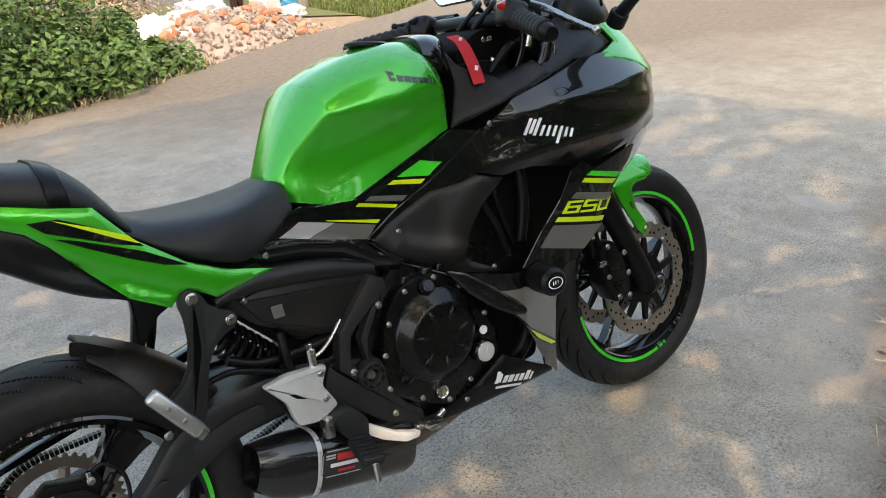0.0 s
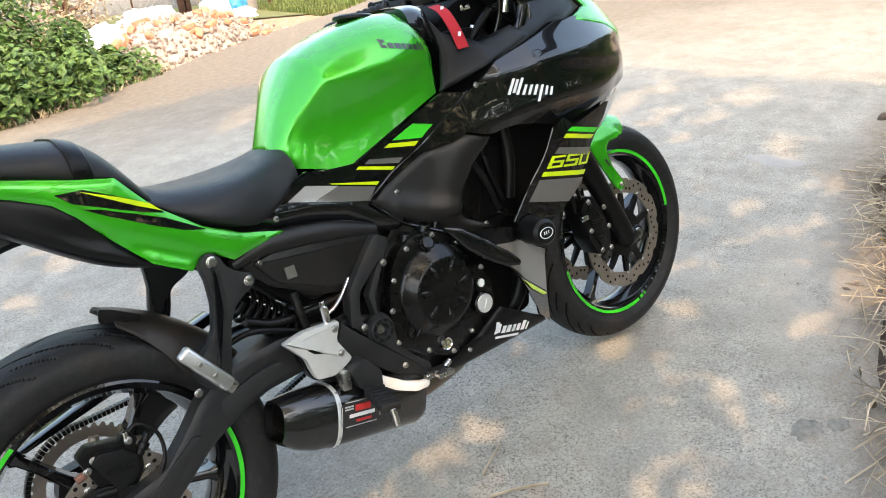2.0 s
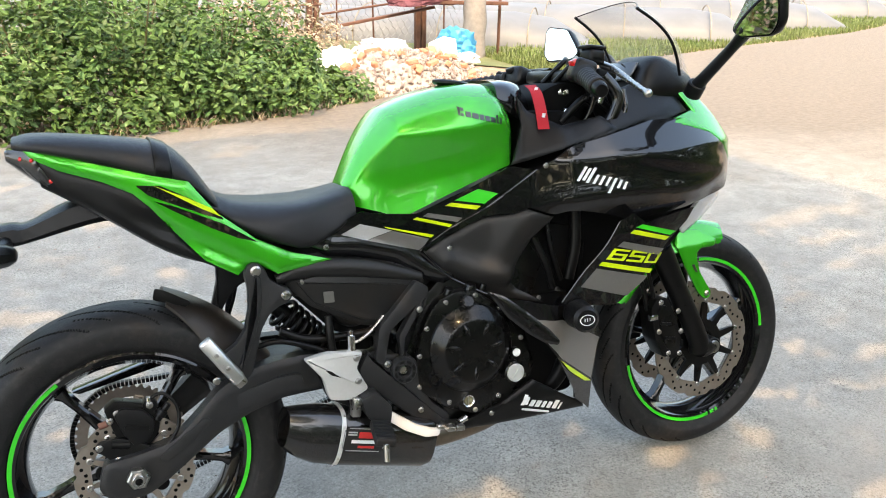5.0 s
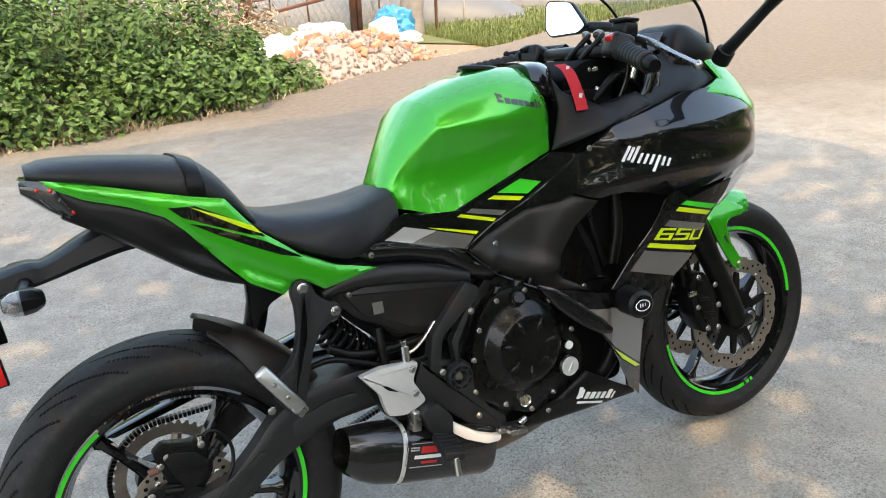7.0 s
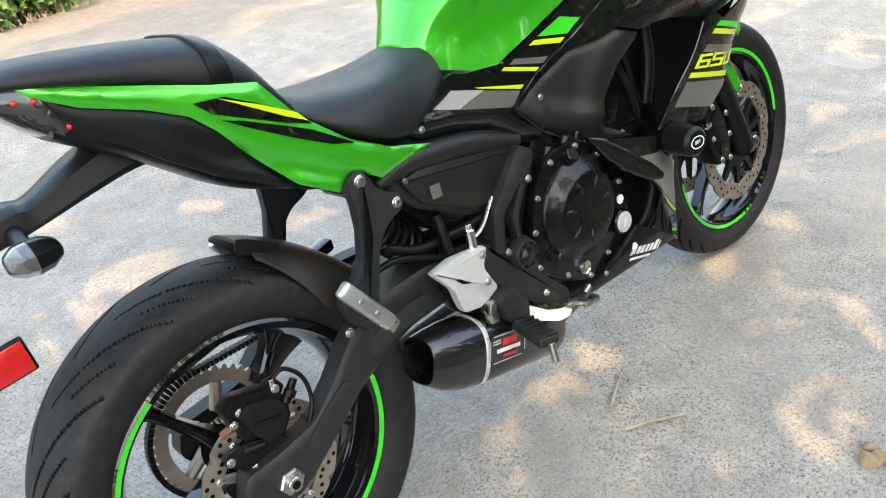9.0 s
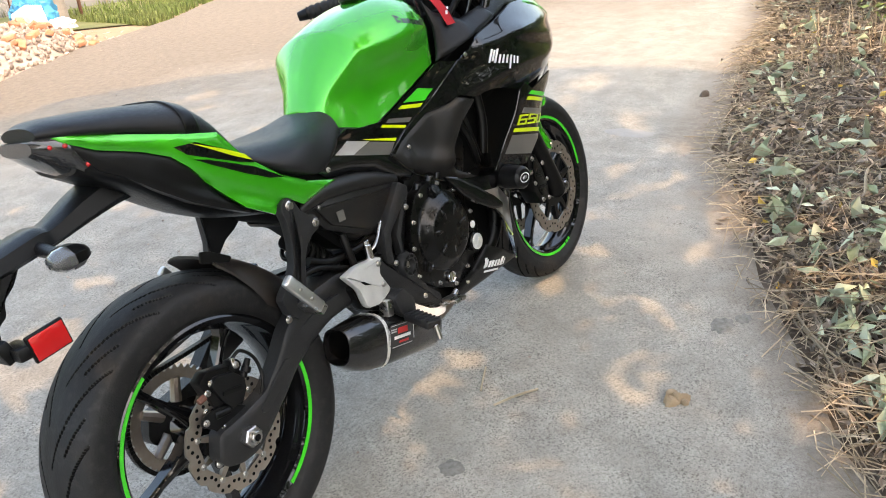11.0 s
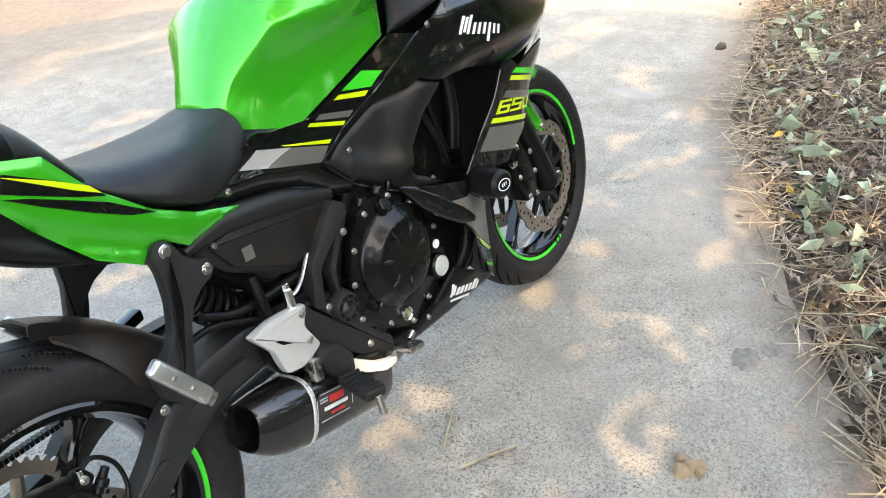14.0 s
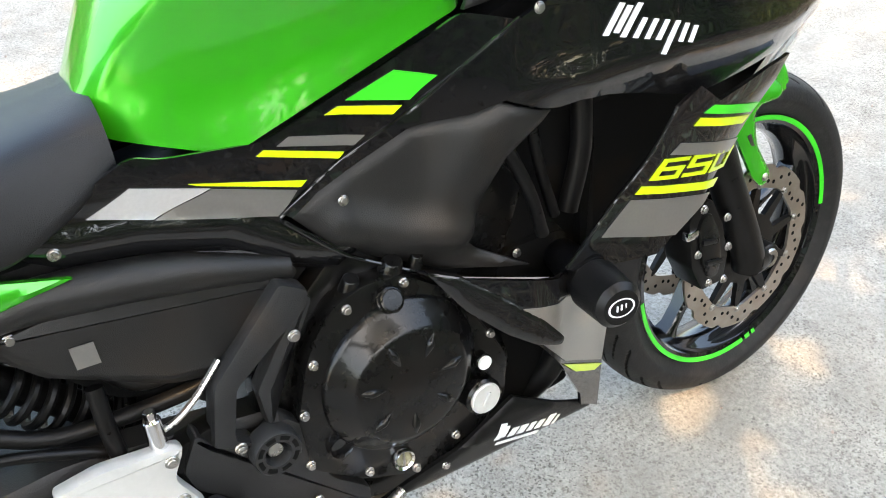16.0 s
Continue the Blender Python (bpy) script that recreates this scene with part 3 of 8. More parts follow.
# fuel tank: crown, a firm shoulder, a hollow for the knee below it, then the straight lower edge
TANK = [(0.462, [(0, 0.805), (0.02, 0.804), (0.036, 0.800), (0.044, 0.794), (0.046, 0.788), (0.046, 0.782), (0.045, 0.776), (0.044, 0.770)]),
        (0.478, [(0, 0.838), (0.03, 0.834), (0.050, 0.822), (0.060, 0.808), (0.063, 0.795), (0.064, 0.784), (0.064, 0.773), (0.063, 0.762)]),
        (0.502, [(0, 0.882), (0.04, 0.876), (0.062, 0.860), (0.074, 0.842), (0.074, 0.824), (0.075, 0.802), (0.078, 0.778), (0.080, 0.755)]),
        (0.530, [(0, 0.922), (0.05, 0.915), (0.084, 0.897), (0.103, 0.875), (0.098, 0.853), (0.088, 0.820), (0.088, 0.782), (0.091, 0.746)]),
        (0.556, [(0, 0.950), (0.05, 0.945), (0.102, 0.926), (0.129, 0.903), (0.118, 0.876), (0.099, 0.835), (0.095, 0.786), (0.100, 0.738)]),
        (0.574, [(0, 0.960), (0.052, 0.955), (0.110, 0.934), (0.137, 0.905), (0.126, 0.877), (0.105, 0.835), (0.099, 0.788), (0.105, 0.736)]),
        (0.610, [(0, 0.973), (0.055, 0.968), (0.118, 0.944), (0.146, 0.908), (0.136, 0.880), (0.114, 0.840), (0.107, 0.798), (0.112, 0.750)]),
        (0.660, [(0, 0.985), (0.06, 0.981), (0.126, 0.952), (0.152, 0.911), (0.145, 0.884), (0.124, 0.848), (0.116, 0.812), (0.119, 0.770)]),
        (0.720, [(0, 0.994), (0.06, 0.990), (0.124, 0.960), (0.151, 0.916), (0.147, 0.890), (0.131, 0.858), (0.122, 0.828), (0.123, 0.792)]),
        (0.780, [(0, 0.994), (0.055, 0.989), (0.106, 0.962), (0.136, 0.922), (0.138, 0.894), (0.130, 0.868), (0.125, 0.842), (0.124, 0.813)]),
        (0.806, [(0, 0.986), (0.05, 0.981), (0.090, 0.956), (0.121, 0.922), (0.127, 0.896), (0.124, 0.870), (0.121, 0.846), (0.120, 0.820)]),
        (0.818, [(0, 0.976), (0.045, 0.971), (0.078, 0.950), (0.106, 0.922), (0.114, 0.896), (0.113, 0.872), (0.112, 0.850), (0.111, 0.827)])]
bm = bmesh.new()
half_loft(bm, TANK, 64, 36)
part("fuel_tank", bm, M_GREEN, bike, "glossy lime green painted fuel tank")

# seats
bm = bmesh.new()
half_loft(bm, [(0.195, [(0, 0.822), (0.05, 0.818), (0.09, 0.80), (0.10, 0.79), (0.08, 0.78)]),
               (0.24, [(0, 0.800), (0.07, 0.797), (0.108, 0.780), (0.122, 0.760), (0.10, 0.745)]),
               (0.30, [(0, 0.790), (0.08, 0.788), (0.125, 0.765), (0.136, 0.728), (0.11, 0.715)]),
               (0.36, [(0, 0.788), (0.08, 0.786), (0.120, 0.765), (0.130, 0.706), (0.11, 0.70)]),
               (0.42, [(0, 0.796), (0.06, 0.792), (0.098, 0.775), (0.118, 0.726), (0.10, 0.715)]),
               (0.472, [(0, 0.806), (0.05, 0.802), (0.086, 0.786), (0.100, 0.755), (0.09, 0.745)])], 40, 22)
part("rider_seat", bm, M_SEAT, bike, "black vinyl rider seat")
bm = bmesh.new()
half_loft(bm, [(-0.128, [(0, 0.945), (0.03, 0.943), (0.052, 0.935), (0.05, 0.926), (0.03, 0.924)]),
               (-0.09, [(0, 0.950), (0.05, 0.947), (0.082, 0.935), (0.085, 0.920), (0.06, 0.915)]),
               (0.0, [(0, 0.940), (0.06, 0.937), (0.094, 0.920), (0.098, 0.897), (0.07, 0.89)]),
               (0.09, [(0, 0.925), (0.06, 0.922), (0.100, 0.902), (0.106, 0.868), (0.08, 0.86)]),
               (0.128, [(0, 0.915), (0.06, 0.911), (0.098, 0.890), (0.105, 0.856), (0.08, 0.84)]),
               (0.165, [(0, 0.880), (0.06, 0.876), (0.094, 0.860), (0.103, 0.835), (0.08, 0.82)]),
               (0.205, [(0, 0.815), (0.055, 0.813), (0.088, 0.805), (0.098, 0.79), (0.08, 0.775)])], 44, 20)
pax = part("passenger_seat", bm, M_SEAT, bike, "black vinyl passenger seat")
bm = bmesh.new()
half_loft(bm, [(0.100, [(0, 0.9245), (0.06, 0.9215), (0.1005, 0.9005), (0.1075, 0.866), (0.085, 0.858)]),
               (0.104, [(0, 0.9265), (0.06, 0.9235), (0.1025, 0.9015), (0.1095, 0.865), (0.085, 0.856)]),
               (0.126, [(0, 0.9185), (0.06, 0.9145), (0.1015, 0.8925), (0.109, 0.856), (0.085, 0.846)]),
               (0.130, [(0, 0.9155), (0.06, 0.9115), (0.099, 0.8905), (0.1065, 0.855), (0.085, 0.846)])], 10, 20)
part("strap", bm, M_SATIN, pax, "black grab strap across the seat")


# tail cowl
def tail_w(x, z):
    s = ((x - 0.07) * -0.52 + (z - 0.80) * -0.855)          # below the crease that runs down the flank
    k = max(0.0, min(1.0, (x - 0.02) / 0.08)) * max(0.0, min(1.0, (0.30 - x) / 0.08))
    return -0.010 * k * math.exp(-((s - 0.012) / 0.016) ** 2) + table([(-0.14, 0.052), (-0.09, 0.086), (0.0, 0.102), (0.1, 0.116), (0.2, 0.126), (0.3, 0.128), (0.42, 0.118)])(x) - 0.10 * max(0.0, z - 0.9)


TAIL = [(-0.118, 0.932), (-0.05, 0.908), (0.096, 0.863), (0.155, 0.848), (0.178, 0.815), (0.2, 0.785), (0.266, 0.729), (0.329, 0.695), (0.41, 0.669),
        (0.30, 0.656), (0.272, 0.676), (0.246, 0.678), (0.226, 0.663), (0.170, 0.698), (0.142, 0.732), (0.113, 0.768), (0.085, 0.806), (0.058, 0.834), (0.01, 0.859), (-0.057, 0.884), (-0.103, 0.911)]
both("tail_cowl", TAIL, tail_w, M_GREEN, "lime green painted tail cowl", puff=0.012, pitch=0.008, thick=0.006)
UNDER = [(-0.10, 0.913), (-0.057, 0.887), (0.01, 0.862), (0.058, 0.838), (0.085, 0.810), (0.113, 0.772), (0.142, 0.736), (0.170, 0.702), (0.215, 0.672), (0.19, 0.680), (0.149, 0.702), (0.08, 0.742), (0.02, 0.788), (-0.024, 0.826), (-0.06, 0.85)]
both("under_cowl", UNDER, lambda x, z: tail_w(x, z) - 0.008 - 0.10 * max(0, 0.80 - z), M_MATTE, "black plastic under-tail cowl", puff=0.01, thick=0.03)
bm = bmesh.new()
half_loft(bm, [(-0.09, [(0, 0.90), (0.06, 0.9), (0.07, 0.87), (0.05, 0.855), (0, 0.85)]),
               (0.0, [(0, 0.88), (0.085, 0.88), (0.085, 0.82), (0.06, 0.795), (0, 0.79)]),
               (0.12, [(0, 0.84), (0.09, 0.83), (0.085, 0.76), (0.06, 0.71), (0, 0.70)]),
               (0.25, [(0, 0.76), (0.09, 0.75), (0.085, 0.70), (0.06, 0.66), (0, 0.65)]),
               (0.42, [(0, 0.72), (0.08, 0.71), (0.08, 0.66), (0.06, 0.6), (0, 0.6)])], 20, 12)
part("under_tray", bm, M_MATTE, bike)

# side panels and fairing
BAND = [(0.366, 0.702), (0.42, 0.73), (0.482, 0.757), (0.506, 0.748), (0.60, 0.738), (0.70, 0.772), (0.766, 0.801), (0.80, 0.822), (0.85, 0.809), (0.79, 0.763), (0.73, 0.724), (0.669, 0.697), (0.633, 0.678), (0.598, 0.660), (0.64, 0.622), (0.69, 0.588), (0.655, 0.576), (0.60, 0.60), (0.547, 0.640), (0.47, 0.663), (0.405, 0.672)]
ROLL = np.array([(0.36, 0.690), (0.405, 0.672), (0.47, 0.663), (0.547, 0.640), (0.60, 0.60), (0.655, 0.576), (0.69, 0.588), (0.655, 0.576), (0.60, 0.60), (0.547, 0.640), (0.47, 0.663), (0.405, 0.672)])
RIM = np.array([(0.892, 0.706), (0.883, 0.695), (0.845, 0.661), (0.811, 0.600), (0.802, 0.566), (0.816, 0.55), (0.88, 0.511), (0.816, 0.55), (0.802, 0.566), (0.811, 0.600), (0.845, 0.661), (0.883, 0.695)])

RIDGE = np.array([(0.66, 0.630), (0.72, 0.603), (0.80, 0.580), (0.72, 0.603)])


def band_w(x, z):
    """The side panel rolls under along its lower edge, with a shallow hollow above the roll."""
    d = edge_dist(np.array((x, z)), ROLL)
    return wf(x, z) - 0.004 - (0.014 * (1 - d / 0.030) ** 2 if d < 0.030 else 0.0) - 0.0045 * math.exp(-((d - 0.044) / 0.011) ** 2)


def infill_w(x, z):
    """The infill turns in towards the duct, past a soft ridge."""
    d = edge_dist(np.array((x, z)), RIM)
    r = edge_dist(np.array((x, z)), RIDGE)
    return 0.010 * math.exp(-(r / 0.022) ** 2) - 0.30 * max(0.0, 0.575 - z - 0.25 * (x - 0.80)) + wf(x, z) - 0.006 - (0.016 * (1 - d / 0.045) ** 2 if d < 0.045 else 0.0) + 0.004 * math.exp(-((d - 0.05) / 0.02) ** 2)


both("side_panel", rounded(BAND, 0.01), band_w, M_GLOSS, "gloss black side panel under the tank", puff=0, pitch=0.006)
UPPER = [(0.852, 0.812), (0.924, 0.852), (1.15, 0.893), (1.22, 0.892), (1.335, 0.856), (1.435, 0.765), (1.40, 0.715), (1.25, 0.69), (1.10, 0.678), (1.06, 0.686), (1.0, 0.704), (0.946, 0.716), (0.913, 0.718), (0.89, 0.713), (0.869, 0.717), (0.832, 0.732), (0.80, 0.722), (0.741, 0.718), (0.68, 0.691), (0.641, 0.676), (0.612, 0.658), (0.602, 0.664), (0.635, 0.681), (0.670, 0.700), (0.731, 0.727), (0.791, 0.766)]


def upper_s(x, z):
    """The fairing's side with two creases that run back from the nose."""
    k = max(0.0, min(1.0, (x - 0.98) / 0.12)) * max(0.0, min(1.0, (1.43 - x) / 0.06))
    fold = float(np.mean(np.interp([x - 0.05, x - 0.025, x, x + 0.025, x + 0.05], [0.82, 0.889, 0.986, 1.112, 1.235, 1.43], [0.729, 0.740, 0.750, 0.746, 0.733, 0.757])))
    z2 = 0.760 + (1.43 - x) * 0.20
    q = max(0.0, min(1.0, (x - 0.83) / 0.06)) * max(0.0, min(1.0, (1.43 - x) / 0.10))
    w = wf(x, z) + k * 0.006 * math.exp(-((z - z2) / 0.022) ** 2) + q * (0.004 * math.exp(-((z - fold) / 0.020) ** 2) - 0.45 * max(0.0, fold - z))
    return w


both("upper_fairing", UPPER, upper_s, M_GLOSS, "gloss black upper fairing", puff=0, pitch=0.0085, thick=0.006)
MATTE = [(0.612, 0.655), (0.641, 0.672), (0.68, 0.687), (0.741, 0.714), (0.80, 0.718), (0.832, 0.728), (0.869, 0.713), (0.892, 0.706), (0.883, 0.695), (0.845, 0.661), (0.822, 0.622), (0.811, 0.600), (0.802, 0.566), (0.816, 0.55), (0.88, 0.511), (0.774, 0.537), (0.689, 0.581), (0.652, 0.607)]
for seam in ([(0.604, 0.654), (0.652, 0.605), (0.689, 0.579), (0.774, 0.535), (0.88, 0.509)], [(0.90, 0.518), (0.945, 0.579), (0.995, 0.633), (1.03, 0.685)], [(0.600, 0.661), (0.634, 0.680), (0.670, 0.699), (0.731, 0.726), (0.791, 0.765), (0.850, 0.811)]):
    for sd in (-1, 1):
        bm = bmesh.new()
        tube(bm, [(x, sd * (wf(x, z) - 0.003), z) for x, z in seam], 0.0024, 8, steps=40)
        part("panel_lip", bm, M_GLOSS, bike)
both("fairing_infill", MATTE, infill_w, M_PANEL, "matte black textured fairing infill", puff=0.012, pitch=0.0085, thick=0.006)
STRIPE = [(1.10, 0.674), (1.20, 0.686), (1.255, 0.688), (1.235, 0.66), (1.185, 0.625), (1.10, 0.55), (1.03, 0.494), (0.92, 0.508), (0.90, 0.516), (0.945, 0.578), (0.995, 0.632), (1.03, 0.684), (1.065, 0.700)]
both("side_fairing", STRIPE, wf_in(0.002), M_GLOSS, "gloss black side fairing with stripes", puff=0, pitch=0.0085, thick=0.006)
LOWER = [(0.780, 0.540), (0.90, 0.508), (1.01, 0.470), (1.050, 0.405), (1.011, 0.298), (0.996, 0.232), (0.981, 0.247), (0.943, 0.278), (0.941, 0.298), (0.918, 0.336), (0.890, 0.383), (0.862, 0.423), (0.826, 0.464), (0.790, 0.505)]


def lower_w(x, z):
    """The lower fairing runs inwards towards its front edge."""
    return max(0.095, min(0.172 - 0.53 * (x - 0.889), 0.176 - 0.30 * max(0.0, 0.86 - x)))


both("lower_fairing", LOWER, lower_w, M_GLOSS, "gloss black lower fairing with grey decal", puff=0, pitch=0.0085, thick=0.006)
BLADE = [(0.735, 0.560), (0.772, 0.545), (0.825, 0.500), (0.862, 0.465), (0.884, 0.437), (0.880, 0.427), (0.852, 0.434), (0.818, 0.458), (0.775, 0.500)]
both("fairing_blade", rounded(BLADE, 0.006, 3), lambda x, z: 0.140 + 0.32 * (x - 0.735), M_GLOSS, "gloss black pointed fairing blade", puff=0.006, pitch=0.007, thick=0.010)


def belly_w(x, z):
    return 0.142 - 0.4 * max(0, 0.30 - z) + 0.02 * (x - 0.8)


BELLY = [(0.638, 0.255), (0.72, 0.247), (0.86, 0.243), (0.980, 0.242), (0.974, 0.258), (0.936, 0.279), (0.881, 0.314), (0.838, 0.341), (0.80, 0.322), (0.76, 0.302), (0.69, 0.278)]
both("belly_pan", BELLY, belly_w, M_SATIN, "satin black belly pan", puff=0.01, pitch=0.0085, thick=0.006)
NOSE = [(1.20, 0.886), (1.30, 0.905), (1.27, 0.965), (1.285, 0.985), (1.33, 0.955), (1.39, 0.895), (1.43, 0.83), (1.437, 0.765), (1.40, 0.80), (1.33, 0.85)]
both("nose_cowl", NOSE, wf_in(-0.002), M_GREEN, "lime green painted nose cowl", puff=0.008, pitch=0.008, thick=0.006)
COCK = [(1.14, 0.892), (1.20, 0.888), (1.295, 0.905), (1.265, 0.965), (1.28, 0.985), (1.20, 0.985), (1.10, 0.96), (1.05, 0.90), (0.95, 0.855)]
both("cockpit_panel", COCK, wf_in(0.012), M_MATTE, "matte black cockpit side panel", puff=0.008, pitch=0.0085, thick=0.006)
TANKSIDE = [(0.806, 0.822), (0.93, 0.853), (1.06, 0.882), (1.03, 0.91), (0.93, 0.895), (0.86, 0.93), (0.845, 0.96), (0.84, 0.90)]
both("tank_side_cover", TANKSIDE, lambda x, z: wf(x, z) - 0.008, M_MATTE, "matte black cover between tank and fairing", puff=0.01, pitch=0.0085, thick=0.006)
REARPANEL = [(0.307, 0.655), (0.41, 0.668), (0.52, 0.648), (0.591, 0.624), (0.612, 0.591), (0.50, 0.511), (0.463, 0.520), (0.362, 0.576), (0.321, 0.622)]
both("frame_cover", rounded(REARPANEL, 0.006), lambda x, z: 0.102, M_PANEL, "matte black frame side cover", puff=0.012, pitch=0.0085, thick=0.02)


# engine
def solid(name, poly, y0, y1, material, label="", bevel=0.004, r=0.008, parent=None, mirror=False):
    """A plate with the side outline poly (x, z), from y0 to y1, its edges bevelled."""
    made = []
    for s in ((1, -1) if mirror else (1,)):
        bm = bmesh.new()
        ring = rounded(poly, r, 3) if r else poly
        a = [bm.verts.new((x, s * y0, z)) for x, z in ring]
        b = [bm.verts.new((x, s * y1, z)) for x, z in ring]
        n = len(ring)
        fa, fb = bm.faces.new(a), bm.faces.new(b)
        for i in range(n):
            bm.faces.new((a[i], a[(i + 1) % n], b[(i + 1) % n], b[i]))
        bmesh.ops.recalc_face_normals(bm, faces=bm.faces)
        if bevel:
            bmesh.ops.bevel(bm, geom=list(set(fa.edges) | set(fb.edges)), offset=bevel, segments=2, affect='EDGES', profile=0.6)
        made.append(part(name, bm, material, parent or bike, label))
    return made


ENG = [(0.52, 0.30), (0.56, 0.25), (0.72, 0.235), (0.82, 0.27), (0.87, 0.36), (0.84, 0.46), (0.90, 0.60), (0.84, 0.67), (0.70, 0.64), (0.62, 0.57), (0.54, 0.50)]
solid("crankcase", ENG, -0.098, 0.10, M_ENGINE, "black engine crankcase and cylinders", 0.012, 0.02)
solid("cylinder_head", [(0.70, 0.60), (0.82, 0.55), (0.90, 0.66), (0.86, 0.72), (0.72, 0.70)], -0.085, 0.085, M_ENGINE, bevel=0.01, r=0.015)
RAD = [(0.985, 0.62), (1.005, 0.63), (1.0, 0.36), (0.975, 0.36)]
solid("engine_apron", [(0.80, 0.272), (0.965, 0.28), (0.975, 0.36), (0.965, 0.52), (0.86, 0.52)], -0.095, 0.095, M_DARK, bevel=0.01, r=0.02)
for y in (-0.045, 0.045):
    bm = bmesh.new()
    tube(bm, [(0.86, y, 0.56), (0.93, y * 1.3, 0.54), (0.955, y * 2.3, 0.44), (0.93, y * 2.2, 0.33), (0.86, y * 1.4, 0.25)], 0.019, 14)
    part("exhaust_header", bm, M_SATIN, bike, "dark exhaust header pipe")
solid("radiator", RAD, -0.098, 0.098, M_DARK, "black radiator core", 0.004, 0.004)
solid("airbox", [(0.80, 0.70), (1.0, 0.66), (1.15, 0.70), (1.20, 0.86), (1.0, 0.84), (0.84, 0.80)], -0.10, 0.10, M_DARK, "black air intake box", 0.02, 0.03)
solid("main_frame", [(0.30, 0.60), (0.60, 0.56), (0.72, 0.66), (0.88, 0.72), (0.86, 0.80), (0.62, 0.72), (0.34, 0.68)], -0.085, 0.085, M_SATIN, bevel=0.01, r=0.02)

# clutch cover, right of the engine
CC = Vector((0.697, 0, 0.438))
COVER = [(0.630, 0.553), (0.606, 0.527), (0.590, 0.497), (0.571, 0.434), (0.574, 0.362), (0.630, 0.315), (0.700, 0.284), (0.755, 0.290), (0.835, 0.335), (0.842, 0.398), (0.805, 0.467), (0.765, 0.524), (0.712, 0.562), (0.668, 0.566)]
solid("clutch_cover_flange", COVER, -0.094, -0.126, M_ENGINE, "black engine side cover", 0.005, 0.012)
bm = bmesh.new()
lathe(bm, [(0.0975, -0.120), (0.0972, -0.129), (0.0945, -0.1325), (0.092, -0.1335), (0.073, -0.1515), (0.070, -0.1535), (0.066, -0.1545), (0.030, -0.1555), (0.0005, -0.156)], (CC.x, 0, CC.z), 72)
clutch = part("clutch_cover", bm, M_ENGINE, bike, "domed satin black clutch cover")
for i in range(7):
    a = radians(112 - i * 360 / 7)
    bm = bmesh.new()
    e = Vector((math.cos(a), 0, math.sin(a)))
    c = Vector((CC.x, -0.1535, CC.z))
    tube(bm, [c + e * 0.032, c + e * 0.052 + Vector((0, -0.001, 0)), c + e * 0.070 + Vector((0, 0.002, 0))], [0.0008, 0.0058, 0.001], 10)
    part("rib", bm, M_ENGINE, clutch)
for x, z in ((0.644, 0.546), (0.713, 0.552), (0.598, 0.496), (0.578, 0.439), (0.574, 0.372), (0.640, 0.324), (0.700, 0.295), (0.758, 0.316), (0.770, 0.515), (0.822, 0.352), (0.818, 0.440)):
    bm = bmesh.new()
    bolt(bm, (x, -0.125, z), 0.0052, 0.009)
    part("bolt", bm, M_STEEL, bike)
bm = bmesh.new()
rod(bm, (0.690, -0.112, 0.530), (0.692, -0.140, 0.545), 0.0125, n=18)
for k in range(3):
    rod(bm, (0.6905 + k * 0.0007, -0.120 - k * 0.008, 0.534 + k * 0.0045), (0.691 + k * 0.0007, -0.123 - k * 0.008, 0.5357 + k * 0.0045), 0.0145, n=18)
part("cable_boss", bm, M_ENGINE, bike)
for x, z, r in ((0.655, 0.557, 0.013), (0.705, 0.560, 0.016), (0.735, 0.556, 0.010)):
    bm = bmesh.new()
    rod(bm, (x, -0.105, z - 0.012), (x + 0.004, -0.116, z + 0.016), r, r * 0.7, n=16)
    part("breather_boss", bm, M_ENGINE, bike)
bm = bmesh.new()
rod(bm, (0.791, -0.10, 0.370), (0.791, -0.1485, 0.370), 0.0245, n=36)
rod(bm, (0.800, -0.11, 0.412), (0.800, -0.138, 0.412), 0.0105, n=24)
part("oil_filler_boss", bm, M_ENGINE, bike)
bm = bmesh.new()
rod(bm, (0.791, -0.147, 0.370), (0.791, -0.152, 0.370), 0.0205, n=36, rim=0.0015)
block(bm, pose(0.791, -0.153, 0.370, 0, -60, 0), (0.02, 0.003, 0.004), 0.001)
part("oil_filler_cap", bm, M_ALU, bike, "silver oil filler cap")
bm = bmesh.new()
rod(bm, (0.800, -0.137, 0.412), (0.800, -0.1415, 0.412), 0.0092, n=24, rim=0.0012)
part("timing_plug", bm, M_WHITE, bike, "white round plug")
bm = bmesh.new()
lathe(bm, [(0.0105, -0.127), (0.0138, -0.127), (0.0146, -0.132), (0.0132, -0.135), (0.0108, -0.133)], (0.683, 0, 0.321), 32, closed=True)
win = part("sight_glass_ring", bm, M_CHROME, bike, "bright ring of the oil sight glass")
bm = bmesh.new()
rod(bm, (0.683, -0.125, 0.321), (0.683, -0.131, 0.321), 0.0108, n=28)
part("oil_sight_glass", bm, mat("oil_glass", (0.24, 0.24, 0.16), 0.08, coat=1.0, color2=(0.10, 0.10, 0.06), scale=60), win)
bm = bmesh.new()
block(bm, pose(0.683, -0.132, 0.321, 0, 0, 0), (0.003, 0.002, 0.019), 0.0008)
part("marker", bm, M_STEEL, win)
bm = bmesh.new()
lathe(bm, [(0.0005, -0.128), (0.0105, -0.128), (0.012, -0.133), (0.0138, -0.136), (0.0155, -0.130), (0.0155, -0.12)], (0.610, 0, 0.383), 32)
